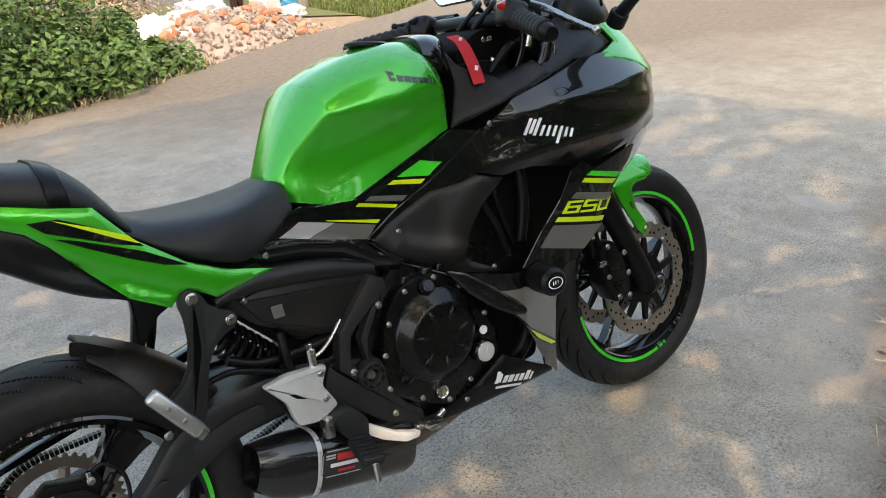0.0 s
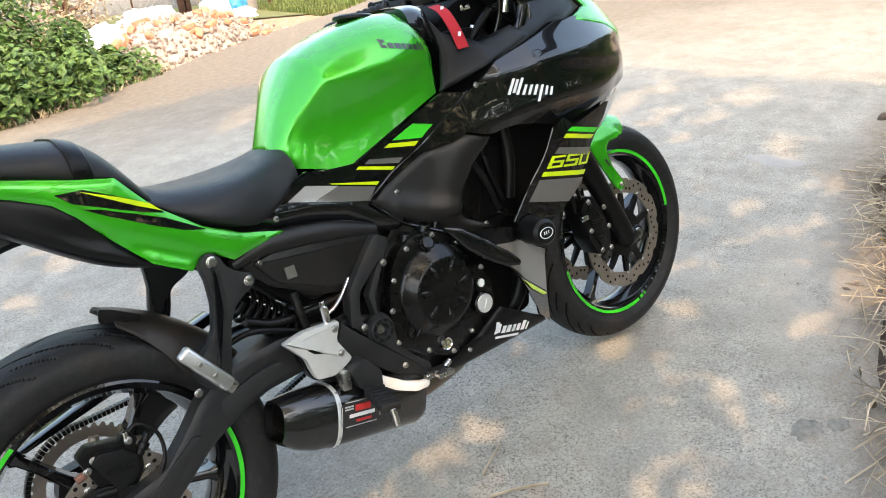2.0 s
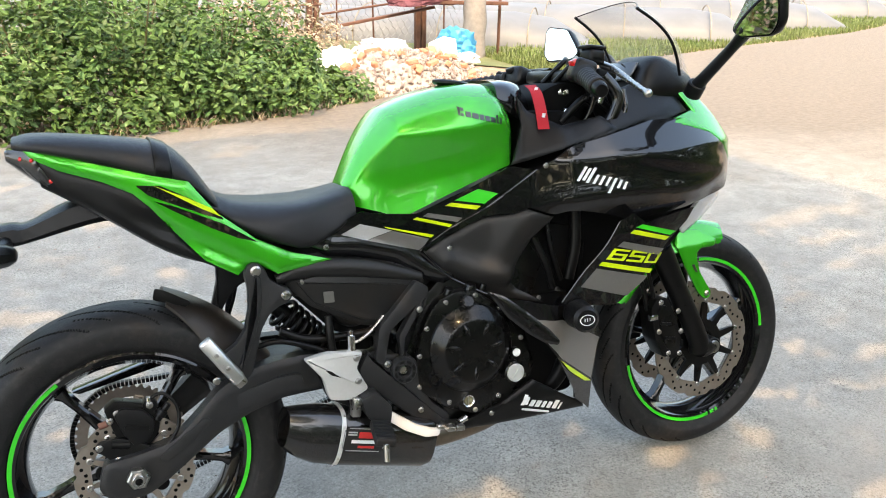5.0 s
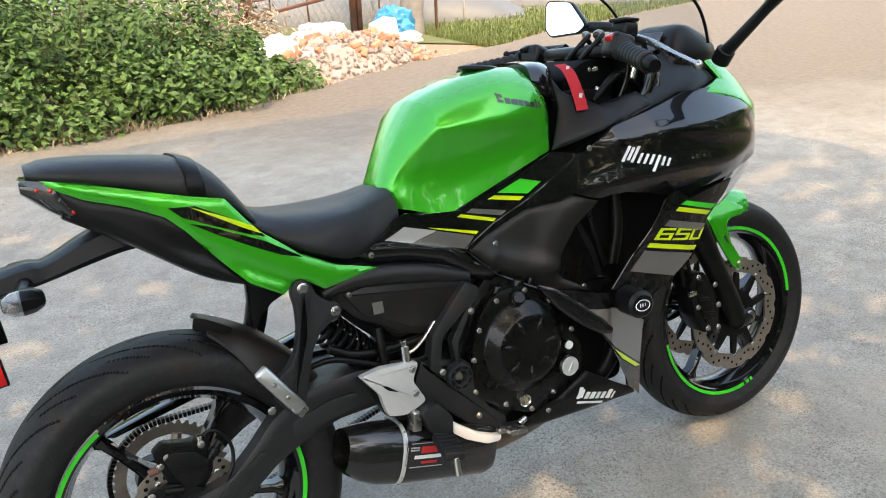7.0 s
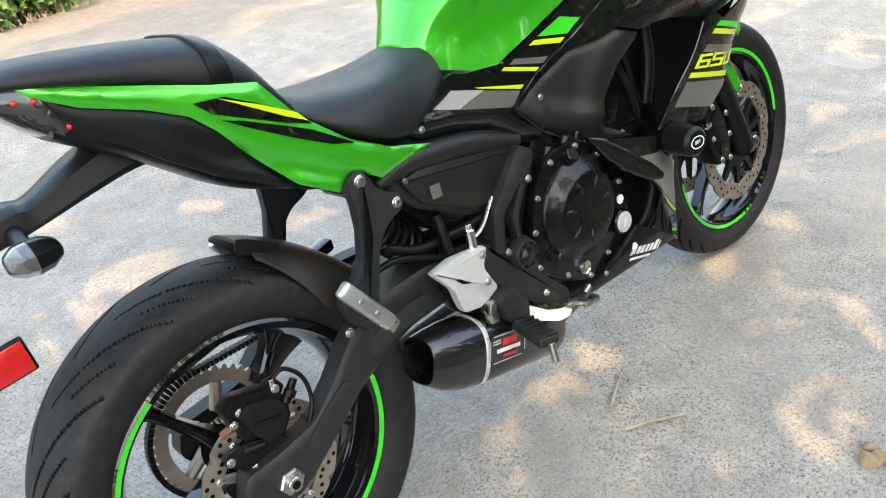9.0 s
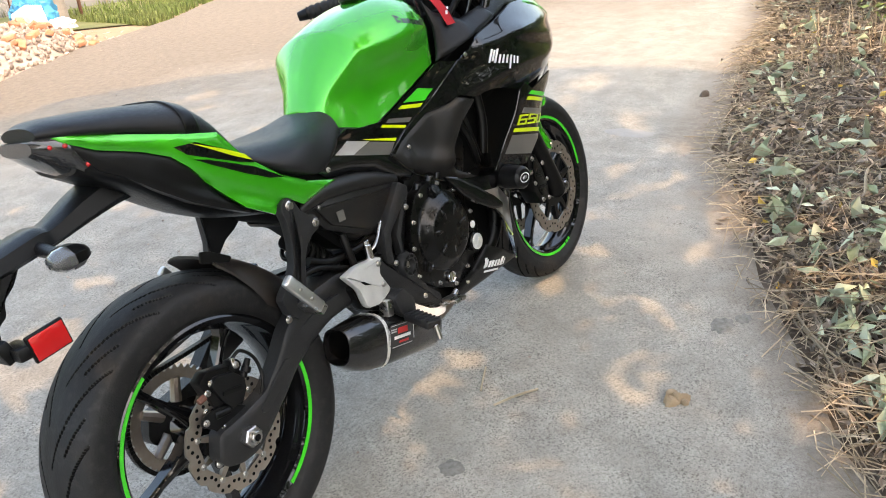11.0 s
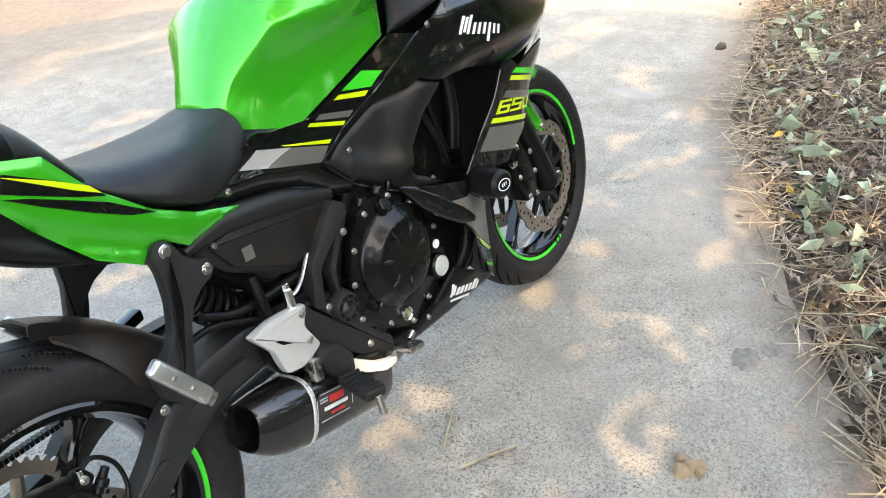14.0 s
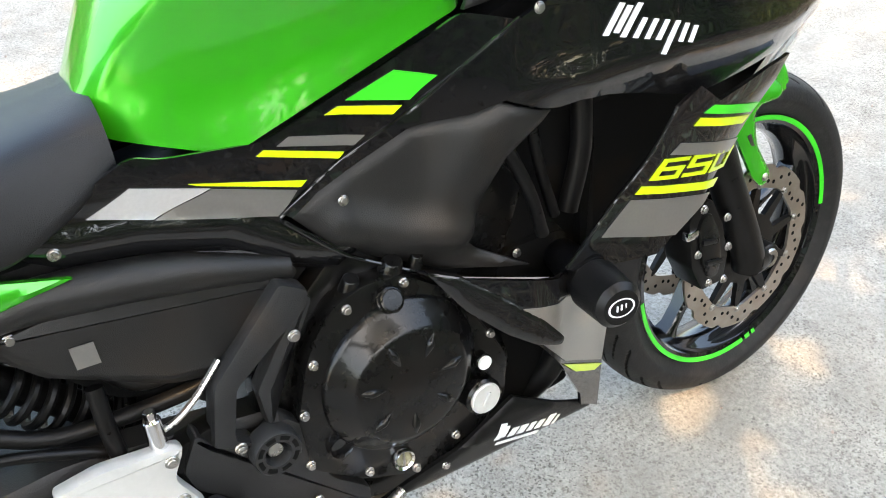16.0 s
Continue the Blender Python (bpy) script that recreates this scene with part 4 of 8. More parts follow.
part("crank_plug", bm, M_GLOSS, bike, "gloss black inspection plug")

# frame plate behind the engine, with its pivot cover
ARM = [(0.580, 0.603), (0.609, 0.585), (0.604, 0.566), (0.566, 0.540), (0.518, 0.504), (0.504, 0.445), (0.524, 0.433), (0.522, 0.422), (0.480, 0.446), (0.495, 0.515)]
solid("frame_arm", ARM, -0.098, -0.128, M_FRAME, "charcoal cast frame arm", 0.006, 0.006, mirror=True)
PLATE = [(0.468, 0.472), (0.484, 0.446), (0.522, 0.425), (0.558, 0.446), (0.582, 0.42), (0.584, 0.366), (0.600, 0.335), (0.640, 0.298), (0.640, 0.272), (0.614, 0.272), (0.551, 0.310), (0.509, 0.350), (0.455, 0.400), (0.446, 0.430)]
solid("frame_plate", PLATE, -0.096, -0.124, M_FRAME, "charcoal cast pivot plate", 0.007, 0.008, mirror=True)
solid("frame_cover_facet", [(0.336, 0.632), (0.41, 0.642), (0.52, 0.628), (0.578, 0.608), (0.592, 0.590), (0.502, 0.528), (0.468, 0.534), (0.370, 0.582)], -0.100, -0.110, M_PANEL, bevel=0.004, r=0.004, mirror=True)
for s in (-1, 1):
    bm = bmesh.new()
    tube(bm, [(0.30, s * 0.100, 0.640), (0.355, s * 0.101, 0.654), (0.42, s * 0.100, 0.649), (0.50, s * 0.100, 0.634), (0.60, s * 0.098, 0.602)], [0.011, 0.019, 0.021, 0.020, 0.013], 18)
    part("seat_rail", bm, M_PANEL, bike, "black tubular seat rail")
solid("frame_brace", [(0.606, 0.579), (0.612, 0.570), (0.590, 0.530), (0.553, 0.482), (0.553, 0.437), (0.541, 0.438), (0.537, 0.489), (0.567, 0.533)], -0.100, -0.123, M_FRAME, bevel=0.004, r=0.004, mirror=True)
PV = (0.539, 0, 0.418)
bm = bmesh.new()
lathe(bm, [(0.0115, -0.126), (0.0135, -0.139), (0.0150, -0.1415), (0.0250, -0.1415), (0.0268, -0.139), (0.0275, -0.118), (0.009, -0.118)], PV, 40, closed=True)
pivot = part("swingarm_pivot_cover", bm, M_FRAME, bike, "slotted black pivot cover")
for i in range(8):
    bm = bmesh.new()
    lathe(bm, [(0.0180, -0.1422), (0.0228, -0.1422), (0.0228, -0.1412), (0.0180, -0.1412)], PV, 4, i * 45, i * 45 + 30, closed=True)
    part("slot", bm, M_DARK, pivot)
bm = bmesh.new()
rod(bm, (PV[0], -0.117, PV[2]), (PV[0], -0.133, PV[2]), 0.009, n=20)
part("pivot_bolt", bm, M_STEEL, bike)
for p in ((0.584, -0.127, 0.541), (0.506, -0.128, 0.436), (0.573, -0.130, 0.323)):
    bm = bmesh.new()
    bolt(bm, p, 0.0062, 0.008)
    part("bolt", bm, M_STEEL, bike)

# subframe hanger with passenger peg
HANG = [(0.236, 0.660), (0.240, 0.676), (0.252, 0.686), (0.266, 0.682), (0.277, 0.666), (0.282, 0.650), (0.302, 0.633), (0.317, 0.628), (0.326, 0.612), (0.316, 0.598), (0.296, 0.592), (0.276, 0.578), (0.259, 0.551), (0.244, 0.504), (0.233, 0.467), (0.205, 0.447), (0.180, 0.470), (0.173, 0.505), (0.187, 0.518), (0.209, 0.532), (0.227, 0.556), (0.238, 0.597), (0.240, 0.637)]
solid("peg_hanger", HANG, -0.105, -0.128, M_FRAME, "charcoal cast passenger peg hanger", 0.005, 0.006)
solid("peg_hanger", [(0.212, 0.690), (0.315, 0.660), (0.312, 0.622), (0.286, 0.604), (0.256, 0.592), (0.232, 0.570), (0.216, 0.545), (0.206, 0.50), (0.205, 0.447), (0.180, 0.455), (0.184, 0.52), (0.194, 0.556), (0.210, 0.61)], 0.098, 0.116, M_FRAME, "charcoal cast passenger peg hanger", 0.004, 0.006)
solid("hanger_rib", [(0.254, 0.664), (0.266, 0.655), (0.262, 0.600), (0.246, 0.548), (0.226, 0.500), (0.214, 0.476), (0.206, 0.482), (0.226, 0.530), (0.247, 0.585), (0.252, 0.630)], -0.124, -0.134, M_FRAME, bevel=0.004, r=0.004, mirror=True)
for p, r in (((0.258, -0.126, 0.668), 0.0095), ((0.311, -0.126, 0.613), 0.0085), ((0.163, -0.142, 0.471), 0.007)):
    bm = bmesh.new()
    bolt(bm, p, r, 0.008)
    part("bolt", bm, M_STEEL, bike)
for s in (-1, 1):
    bm = bmesh.new()
    a, b = Vector((0.142, s * 0.194, 0.568)), Vector((0.198, s * 0.204, 0.484))
    d = (b - a).normalized()
    lat = Vector((0, 1, 0))
    m = Matrix.Translation((a + b) / 2) @ Matrix((d, lat, d.cross(lat))).transposed().to_4x4()
    block(bm, m, ((b - a).length, 0.016, 0.026), 0.006, 3)
    peg = part("passenger_footrest", bm, mat("polished_aluminium", (0.62, 0.62, 0.61), 0.3, 0.9, (0.5, 0.5, 0.49), 40, 0.3, rough_var=0.1) if s < 0 else bpy.data.materials["polished_aluminium"], bike, "bare aluminium folding passenger footrest")
    for k in (-0.2, 0.2):
        bm = bmesh.new()
        q = (a + b) / 2 + d * 0.08 * k
        bolt(bm, q + Vector((0, s * 0.007, 0)), 0.004, 0.004, (0, s, 0))
        part("rivet", bm, M_STEEL, peg)
    bm = bmesh.new()
    block(bm, m @ Matrix.Translation((0.046, -s * 0.02, 0)), (0.03, 0.05, 0.022), 0.004)
    part("hinge", bm, M_STEEL, peg)

# swingarm
SWING = [(-0.066, 0.300), (-0.050, 0.344), (0.012, 0.350), (0.074, 0.362), (0.119, 0.400), (0.166, 0.444), (0.211, 0.468), (0.278, 0.478), (0.345, 0.478), (0.45, 0.460), (0.56, 0.440), (0.56, 0.385), (0.45, 0.385), (0.386, 0.398), (0.294, 0.400), (0.226, 0.386), (0.160, 0.360), (0.115, 0.330), (0.058, 0.290), (0.020, 0.268), (-0.02, 0.266), (-0.056, 0.280)]


def swing_y(x, z):
    return 0.132 if x < 0.12 else 0.132 - 0.03 * min(1, (x - 0.12) / 0.25)


both("swingarm", rounded(SWING, 0.012, 3), swing_y, M_FRAME, "charcoal cast swingarm", puff=0.012, thick=0.034, pitch=0.009)
solid("swingarm_recess", [(0.055, 0.325), (0.10, 0.350), (0.15, 0.392), (0.135, 0.40), (0.09, 0.372), (0.045, 0.338)], -0.1305, -0.1345, M_FRAME, bevel=0.0025, r=0.008)
solid("swingarm_recess", [(0.165, 0.40), (0.20, 0.43), (0.28, 0.448), (0.33, 0.448), (0.33, 0.418), (0.27, 0.412), (0.21, 0.398)], -0.112, -0.1225, M_FRAME, bevel=0.0025, r=0.012)
bm = bmesh.new()
block(bm, pose(0.33, 0, 0.44), (0.16, 0.18, 0.06), 0.015, 3)
part("swingarm_bridge", bm, M_FRAME, bike)
bm = bmesh.new()
rod(bm, (0.004, -0.128, 0.311), (0.004, -0.150, 0.311), 0.021, n=6, rim=0.003)
axle = part("rear_axle_nut", bm, M_STEEL, bike, "worn steel axle nut")
bm = bmesh.new()
rod(bm, (0.004, -0.14, 0.311), (0.004, -0.158, 0.311), 0.012, n=20)
part("axle_end", bm, M_STEEL, axle)
bm = bmesh.new()
rod(bm, (0.004, -0.1565, 0.311), (0.004, -0.1585, 0.311), 0.007, n=16)
part("axle_bore", bm, M_DARK, axle)
bm = bmesh.new()
rod(bm, (0.004, 0.15, 0.311), (0.004, -0.13, 0.311), 0.011, n=20)
part("rear_axle", bm, M_STEEL, bike)

# rear calliper
cal = solid("rear_calliper", [(-0.040, 0.440), (-0.020, 0.453), (0.033, 0.439), (0.057, 0.412), (0.052, 0.380), (0.034, 0.357), (0.0, 0.353), (-0.026, 0.386)], -0.074, -0.104, M_SATIN, "black rear brake calliper", 0.003, 0.005)[0]
solid("calliper_body", [(-0.024, 0.428), (-0.010, 0.440), (0.028, 0.430), (0.046, 0.408), (0.041, 0.384), (0.028, 0.368), (0.004, 0.365), (-0.012, 0.392)], -0.103, -0.115, M_MATTE, bevel=0.003, r=0.004, parent=cal)
solid("calliper_rib", [(-0.010, 0.400), (-0.006, 0.408), (0.036, 0.398), (0.034, 0.390)], -0.114, -0.1175, M_SATIN, bevel=0.001, r=0.002, parent=cal)
solid("calliper_lug", [(0.026, 0.436), (0.034, 0.447), (0.050, 0.445), (0.056, 0.432), (0.048, 0.422), (0.034, 0.424)], -0.085, -0.108, M_SATIN, bevel=0.002, r=0.004, parent=cal)
for p0, p1, r0, r1, mm in (((-0.034, -0.106, 0.372), (-0.002, -0.108, 0.366), 0.0085, 0.0075, M_SATIN), ((0.050, -0.104, 0.404), (0.074, -0.105, 0.432), 0.008, 0.006, M_SATIN), ((0.056, -0.108, 0.412), (0.064, -0.108, 0.421), 0.0095, 0.0095, M_SATIN),
                           ((-0.052, -0.102, 0.410), (-0.036, -0.103, 0.414), 0.0065, 0.0065, M_RUST_RED), ((0.039, -0.106, 0.436), (0.040, -0.106, 0.452), 0.0055, 0.0045, M_CHROME)):
    bm = bmesh.new()
    rod(bm, p0, p1, r0, r1, n=16)
    part("slide_pin", bm, mm, cal)
solid("calliper_bracket", [(-0.066, 0.366), (-0.058, 0.382), (-0.020, 0.384), (0.036, 0.356), (0.018, 0.318), (-0.030, 0.274), (-0.066, 0.276), (-0.066, 0.294), (-0.040, 0.306), (-0.034, 0.330), (-0.046, 0.352)], -0.102, -0.110, M_MATTE, bevel=0.003, r=0.010)
for p in ((-0.056, -0.110, 0.371), (-0.060, -0.110, 0.286), (-0.026, -0.112, 0.342), (-0.032, -0.106, 0.418), (0.040, -0.110, 0.437), (-0.018, -0.105, 0.430)):
    bm = bmesh.new()
    bolt(bm, p, 0.0062, 0.007)
    part("bolt", bm, M_STEEL, bike)
bm = bmesh.new()
tube(bm, [(0.040, -0.10, 0.445), (0.065, -0.10, 0.452), (0.088, -0.104, 0.425), (0.086, -0.112, 0.385), (0.060, -0.120, 0.350)], 0.0035, 8)
part("brake_hose", bm, M_SATIN, bike)

# sprocket, chain and chain guard on the far side
bm = bmesh.new()
n = 42 * 4
rows = []
for i in range(n + 1):
    a = 2 * math.pi * i / n
    ro = 0.106 + (0.004 if i % 4 in (1, 2) else -0.003)
    e = Vector((math.cos(a), 0, math.sin(a)))
    c = Vector((0, 0.085, 0.312))
    rows.append([c + e * 0.082 + Vector((0, -0.003, 0)), c + e * ro + Vector((0, -0.003, 0)), c + e * ro + Vector((0, 0.003, 0)), c + e * 0.082 + Vector((0, 0.003, 0))])
grid_faces(bm, rows, closed=True)
for i in range(5):
    a = 2 * math.pi * i / 5
    rod(bm, (0.035 * math.cos(a), 0.083, 0.312 + 0.035 * math.sin(a)), (0.085 * math.cos(a), 0.083, 0.312 + 0.085 * math.sin(a)), 0.012, 0.01, n=8)
sprocket = part("rear_sprocket", bm, M_DISC, bike, "toothed steel rear sprocket")
bm = bmesh.new()
path = [(0.112 * math.cos(radians(a)), 0.312 + 0.112 * math.sin(radians(a))) for a in range(85, 276, 4)] + [(0.10 + 0.1 * k, 0.203 + 0.03 * k) for k in range(5)]
path = [(0.5 - 0.1 * k, 0.44 - 0.004 * k) for k in range(5)] + path
for i in range(len(path) - 1):
    (x0, z0), (x1, z1) = path[i], path[i + 1]
    d = math.hypot(x1 - x0, z1 - z0)
    k = max(1, int(d / 0.008))
    for j in range(k):
        x, z = x0 + (x1 - x0) * (j + 0.5) / k, z0 + (z1 - z0) * (j + 0.5) / k
        ang = math.degrees(math.atan2(z1 - z0, x1 - x0))
        block(bm, pose(x, 0.085, z, 0, -ang, 0), (d / k * 0.8, 0.014, 0.009), 0)
part("drive_chain", bm, M_SATIN, bike, "dark oiled drive chain")["kind"] = "stuff"
solid("chain_guard", [(-0.10, 0.425), (-0.085, 0.418), (0.09, 0.452), (0.30, 0.50), (0.30, 0.52), (0.07, 0.468)], 0.078, 0.112, M_GLOSS, "glossy black chain guard", 0.003, 0.004)

# rear hugger
bm = bmesh.new()
rows = []
for i in range(26):
    a = radians(73 - 51 * i / 25)
    R_ = 0.330 - 0.004 * math.sin(i / 25 * math.pi)
    ww = 0.074 + 0.016 * min(1, i / 10)
    deep = 0.012 + 0.060 * min(1, i / 12)
    row = []
    for j in range(13):
        u = -1 + 2 * j / 12
        row.append(Vector(((R_ - deep * abs(u) ** 4) * math.cos(a), ww * u, 0.312 + (R_ - deep * abs(u) ** 4) * math.sin(a))))
    for j in range(12, -1, -1):
        row.append(row[j] + Vector((-0.005 * math.cos(a), 0, -0.005 * math.sin(a))))
    rows.append(row)
grid_faces(bm, rows, closed=True, cap=True)
part("rear_hugger", bm, mat("dusty_black_plastic", (0.010, 0.0095, 0.009), 0.45, 0, (0.026, 0.020, 0.016), 12, 0.3, bump=0.2, bump_scale=500), bike, "dusty black plastic rear hugger")
solid("hugger_fin", [(0.070, 0.625), (0.076, 0.648), (0.096, 0.640), (0.140, 0.612), (0.132, 0.602)], -0.060, -0.066, M_SATIN, bevel=0.002, r=0.006)

# shock absorber and things behind the right side
bm = bmesh.new()
rod(bm, (0.30, -0.03, 0.575), (0.43, -0.02, 0.43), 0.017, n=18)
part("shock_body", bm, M_SATIN, bike, "black shock absorber")
bm = bmesh.new()
a, b = Vector((0.315, -0.03, 0.558)), Vector((0.41, -0.022, 0.452))
u, v = frame_of(b - a)
pts = [a + (b - a) * (i / 70) + (u * math.cos(i * 0.72) + v * math.sin(i * 0.72)) * 0.031 for i in range(71)]
tube(bm, pts, 0.0052, 8, steps=280)
part("shock_spring", bm, M_SATIN, bike, "black coil spring")
solid("battery_box", [(0.26, 0.66), (0.50, 0.64), (0.50, 0.50), (0.42, 0.50), (0.33, 0.60), (0.27, 0.63)], -0.07, 0.07, M_DARK, bevel=0.006, r=0.02)
solid("footrest_backing", [(0.36, 0.44), (0.50, 0.47), (0.52, 0.36), (0.47, 0.33), (0.38, 0.38)], -0.09, -0.118, M_SATIN, bevel=0.004, r=0.01)
for pts, r in (([(0.397, -0.10, 0.55), (0.396, -0.108, 0.51), (0.398, -0.112, 0.468)], 0.0085), ([(0.30, -0.085, 0.53), (0.36, -0.09, 0.505), (0.48, -0.09, 0.50), (0.52, -0.09, 0.52)], 0.009),
               ([(0.22, -0.09, 0.50), (0.29, -0.10, 0.515), (0.36, -0.10, 0.49), (0.40, -0.10, 0.47)], 0.006), ([(0.40, -0.08, 0.57), (0.44, -0.085, 0.53), (0.50, -0.085, 0.535)], 0.012)):
    bm = bmesh.new()
    tube(bm, pts, r, 10)
    part("hose", bm, M_SATIN, bike)
bm = bmesh.new()
tube(bm, [(0.435, -0.125, 0.492), (0.455, -0.128, 0.50), (0.48, -0.12, 0.512), (0.51, -0.11, 0.535)], 0.0036, 8)
part("clutch_cable", bm, M_STEEL, bike, "bare steel cable end")
bm = bmesh.new()
rod(bm, (0.433, -0.128, 0.47), (0.433, -0.128, 0.512), 0.009, n=12)
rod(bm, (0.433, -0.128, 0.505), (0.433, -0.128, 0.522), 0.006, n=6)
part("brake_switch", bm, M_CHROME, bike, "bright brake switch fitting")

# silver foot guard, rider peg and pedal
FOOT = [(0.331, 0.480), (0.376, 0.487), (0.436, 0.480), (0.454, 0.476), (0.437, 0.443), (0.460, 0.396), (0.438, 0.386), (0.412, 0.379), (0.377, 0.387), (0.371, 0.408), (0.366, 0.435)]
solid("heel_guard", FOOT, -0.122, -0.142, M_ALU, "silver heel guard plate", 0.006, 0.008)
solid("guard_slot", [(0.372, 0.452), (0.382, 0.449), (0.403, 0.431), (0.384, 0.439)], -0.1405, -0.1432, M_DARK, bevel=0.0005, r=0.002)
for p in ((0.438, -0.141, 0.466), (0.438, -0.141, 0.417)):
    bm = bmesh.new()
    bolt(bm, p, 0.0065, 0.007)
    part("bolt", bm, M_STEEL, bike)
solid("rider_peg_bracket", [(0.435, 0.385), (0.47, 0.395), (0.50, 0.355), (0.495, 0.322), (0.468, 0.318), (0.445, 0.345)], -0.125, -0.165, M_FRAME, "charcoal peg bracket", 0.005, 0.008)
bm = bmesh.new()
m = Matrix.Translation((0.462, -0.205, 0.323)) @ pose(0, 0, 0, 8, 12, -8)
block(bm, m, (0.042, 0.078, 0.018), 0.005, 3)
peg = part("rider_footrest", bm, M_RUBBER, bike, "black rubber rider footrest")
for i in range(6):
    bm = bmesh.new()
    block(bm, m @ Matrix.Translation((0, -0.032 + i * 0.0125, 0.009)), (0.04, 0.005, 0.005), 0.0015)
    part("ridge", bm, M_RUBBER, peg)
bm = bmesh.new()
rod(bm, (0.455, -0.245, 0.318), (0.452, -0.252, 0.285), 0.006, n=12)
part("footrest_feeler", bm, M_STEEL, peg, "bright steel feeler bolt")
bm = bmesh.new()
block(bm, pose(0.428, -0.14, 0.365, 0, 10, 0), (0.02, 0.03, 0.04), 0.004)
part("master_cylinder_clevis", bm, M_STEEL, bike)
PEDAL = [(0.487, 0.354), (0.515, 0.330), (0.555, 0.300), (0.590, 0.284), (0.606, 0.281), (0.600, 0.268), (0.570, 0.271), (0.525, 0.296), (0.482, 0.332)]
solid("brake_pedal", PEDAL, -0.142, -0.158, mat("white_coated_metal", (0.78, 0.78, 0.77), 0.35, 0.1, (0.7, 0.7, 0.69), 40, 0.3), "white brake pedal arm", 0.003, 0.006)
bm = bmesh.new()
block(bm, pose(0.628, -0.168, 0.290, 0, 8, 0), (0.04, 0.045, 0.012), 0.003)
part("pedal_pad", bm, M_STEEL, bike)
bm = bmesh.new()
tube(bm, [(0.60, -0.15, 0.285), (0.64, -0.15, 0.283), (0.67, -0.145, 0.29)], 0.007, 10)
part("pedal_link", bm, M_STEEL, bike)

# exhaust
A, B = Vector((0.290, -0.112, 0.328)), Vector((0.600, -0.088, 0.238))
ax = (B - A).normalized()
u = Vector((0, 1, 0)) - ax * ax.y
u.normalize()
v = ax.cross(u)


def oval(c, ru, rv, n=40, k=2.6):
    return [c + u * ru * math.copysign(abs(math.cos(t)) ** (2 / k), math.cos(t)) + v * rv * math.copysign(abs(math.sin(t)) ** (2 / k), math.sin(t)) for t in (2 * math.pi * i / n for i in range(n))]


bm = bmesh.new()
rows = [oval(A + ax * d, ru, rv) for d, ru, rv in ((0.095, 0.054, 0.060), (0.10, 0.055, 0.061), (0.30, 0.055, 0.061), (0.318, 0.050, 0.055), (0.322, 0.03, 0.03))]
grid_faces(bm, rows, closed=True, cap=True)
muff = part("muffler", bm, M_CARBON, bike, "carbon fibre muffler can")
bm = bmesh.new()
rows = [oval(A + ax * d + v * q, ru, rv) for d, ru, rv, q in ((0.099, 0.0545, 0.0605, 0), (0.055, 0.0525, 0.0585, 0.001), (0.02, 0.046, 0.051, 0.004), (-0.006, 0.0385, 0.0415, 0.009), (-0.010, 0.0365, 0.0395, 0.010), (-0.010, 0.0345, 0.0375, 0.010), (0.004, 0.0335, 0.0365, 0.010), (0.03, 0.033, 0.036, 0.009), (0.095, 0.032, 0.035, 0.006), (0.096, 0.002, 0.002, 0.006))]
grid_faces(bm, rows, closed=True, cap=True)
part("muffler_tip", bm, M_CARBON, muff, "angled carbon end cap")
bm = bmesh.new()
rows = [oval(A + ax * d + v * 0.009, ru, rv) for d, ru, rv in ((0.006, 0.0332, 0.0362), (0.03, 0.0325, 0.0355), (0.09, 0.031, 0.034), (0.092, 0.001, 0.001))]
grid_faces(bm, rows, closed=True)
part("outlet", bm, M_DARK, muff)
for d in (0.094,):
    bm = bmesh.new()
    rows = [oval(A + ax * (d + e), r1, r2) for e, r1, r2 in ((0, 0.0552, 0.0612), (0.001, 0.0566, 0.0626), (0.009, 0.0566, 0.0626), (0.010, 0.0552, 0.0612))]
    grid_faces(bm, rows, closed=True)
    band = part("muffler_band", bm, M_ALU, muff, "silver riveted strap")
    if d < 0.2:
        for i in range(14):
            t = 2 * math.pi * i / 14
            bm = bmesh.new()
            c = A + ax * (d + 0.005) + u * 0.0564 * math.copysign(abs(math.cos(t)) ** (2 / 2.6), math.cos(t)) + v * 0.0624 * math.copysign(abs(math.sin(t)) ** (2 / 2.6), math.sin(t))
            w = (u * math.cos(t) + v * math.sin(t))
            rod(bm, c, c + w * 0.002, 0.0026, n=8)
            part("rivet", bm, M_STEEL, muff)
bm = bmesh.new()
tube(bm, [A + ax * 0.31, (0.66, -0.075, 0.236), (0.76, -0.05, 0.238), (0.85, -0.02, 0.255), (0.93, 0.03, 0.30)], 0.027, 16)
part("header_pipe", bm, M_GOLD, bike, "heat-tinted steel exhaust pipe")
bm = bmesh.new()
c = A + ax * 0.146 + v * 0.010
plate = [(-0.046, -0.018), (-0.036, -0.026), (0.036, -0.026), (0.046, -0.018), (0.046, 0.018), (0.036, 0.026), (-0.036, 0.026), (-0.046, 0.018)]
rows = []
for e in (0.0562, 0.0571):
    rows.append([c + ax * a - u * (e - 0.12 * max(0, abs(b) - 0.01) ** 1.0 * 0.6) + v * b for a, b in plate])
grid_faces(bm, rows, closed=True, cap=True)
lab = part("muffler_badge", bm, M_BLACKTEXT, muff, "black badge with red and white bars")
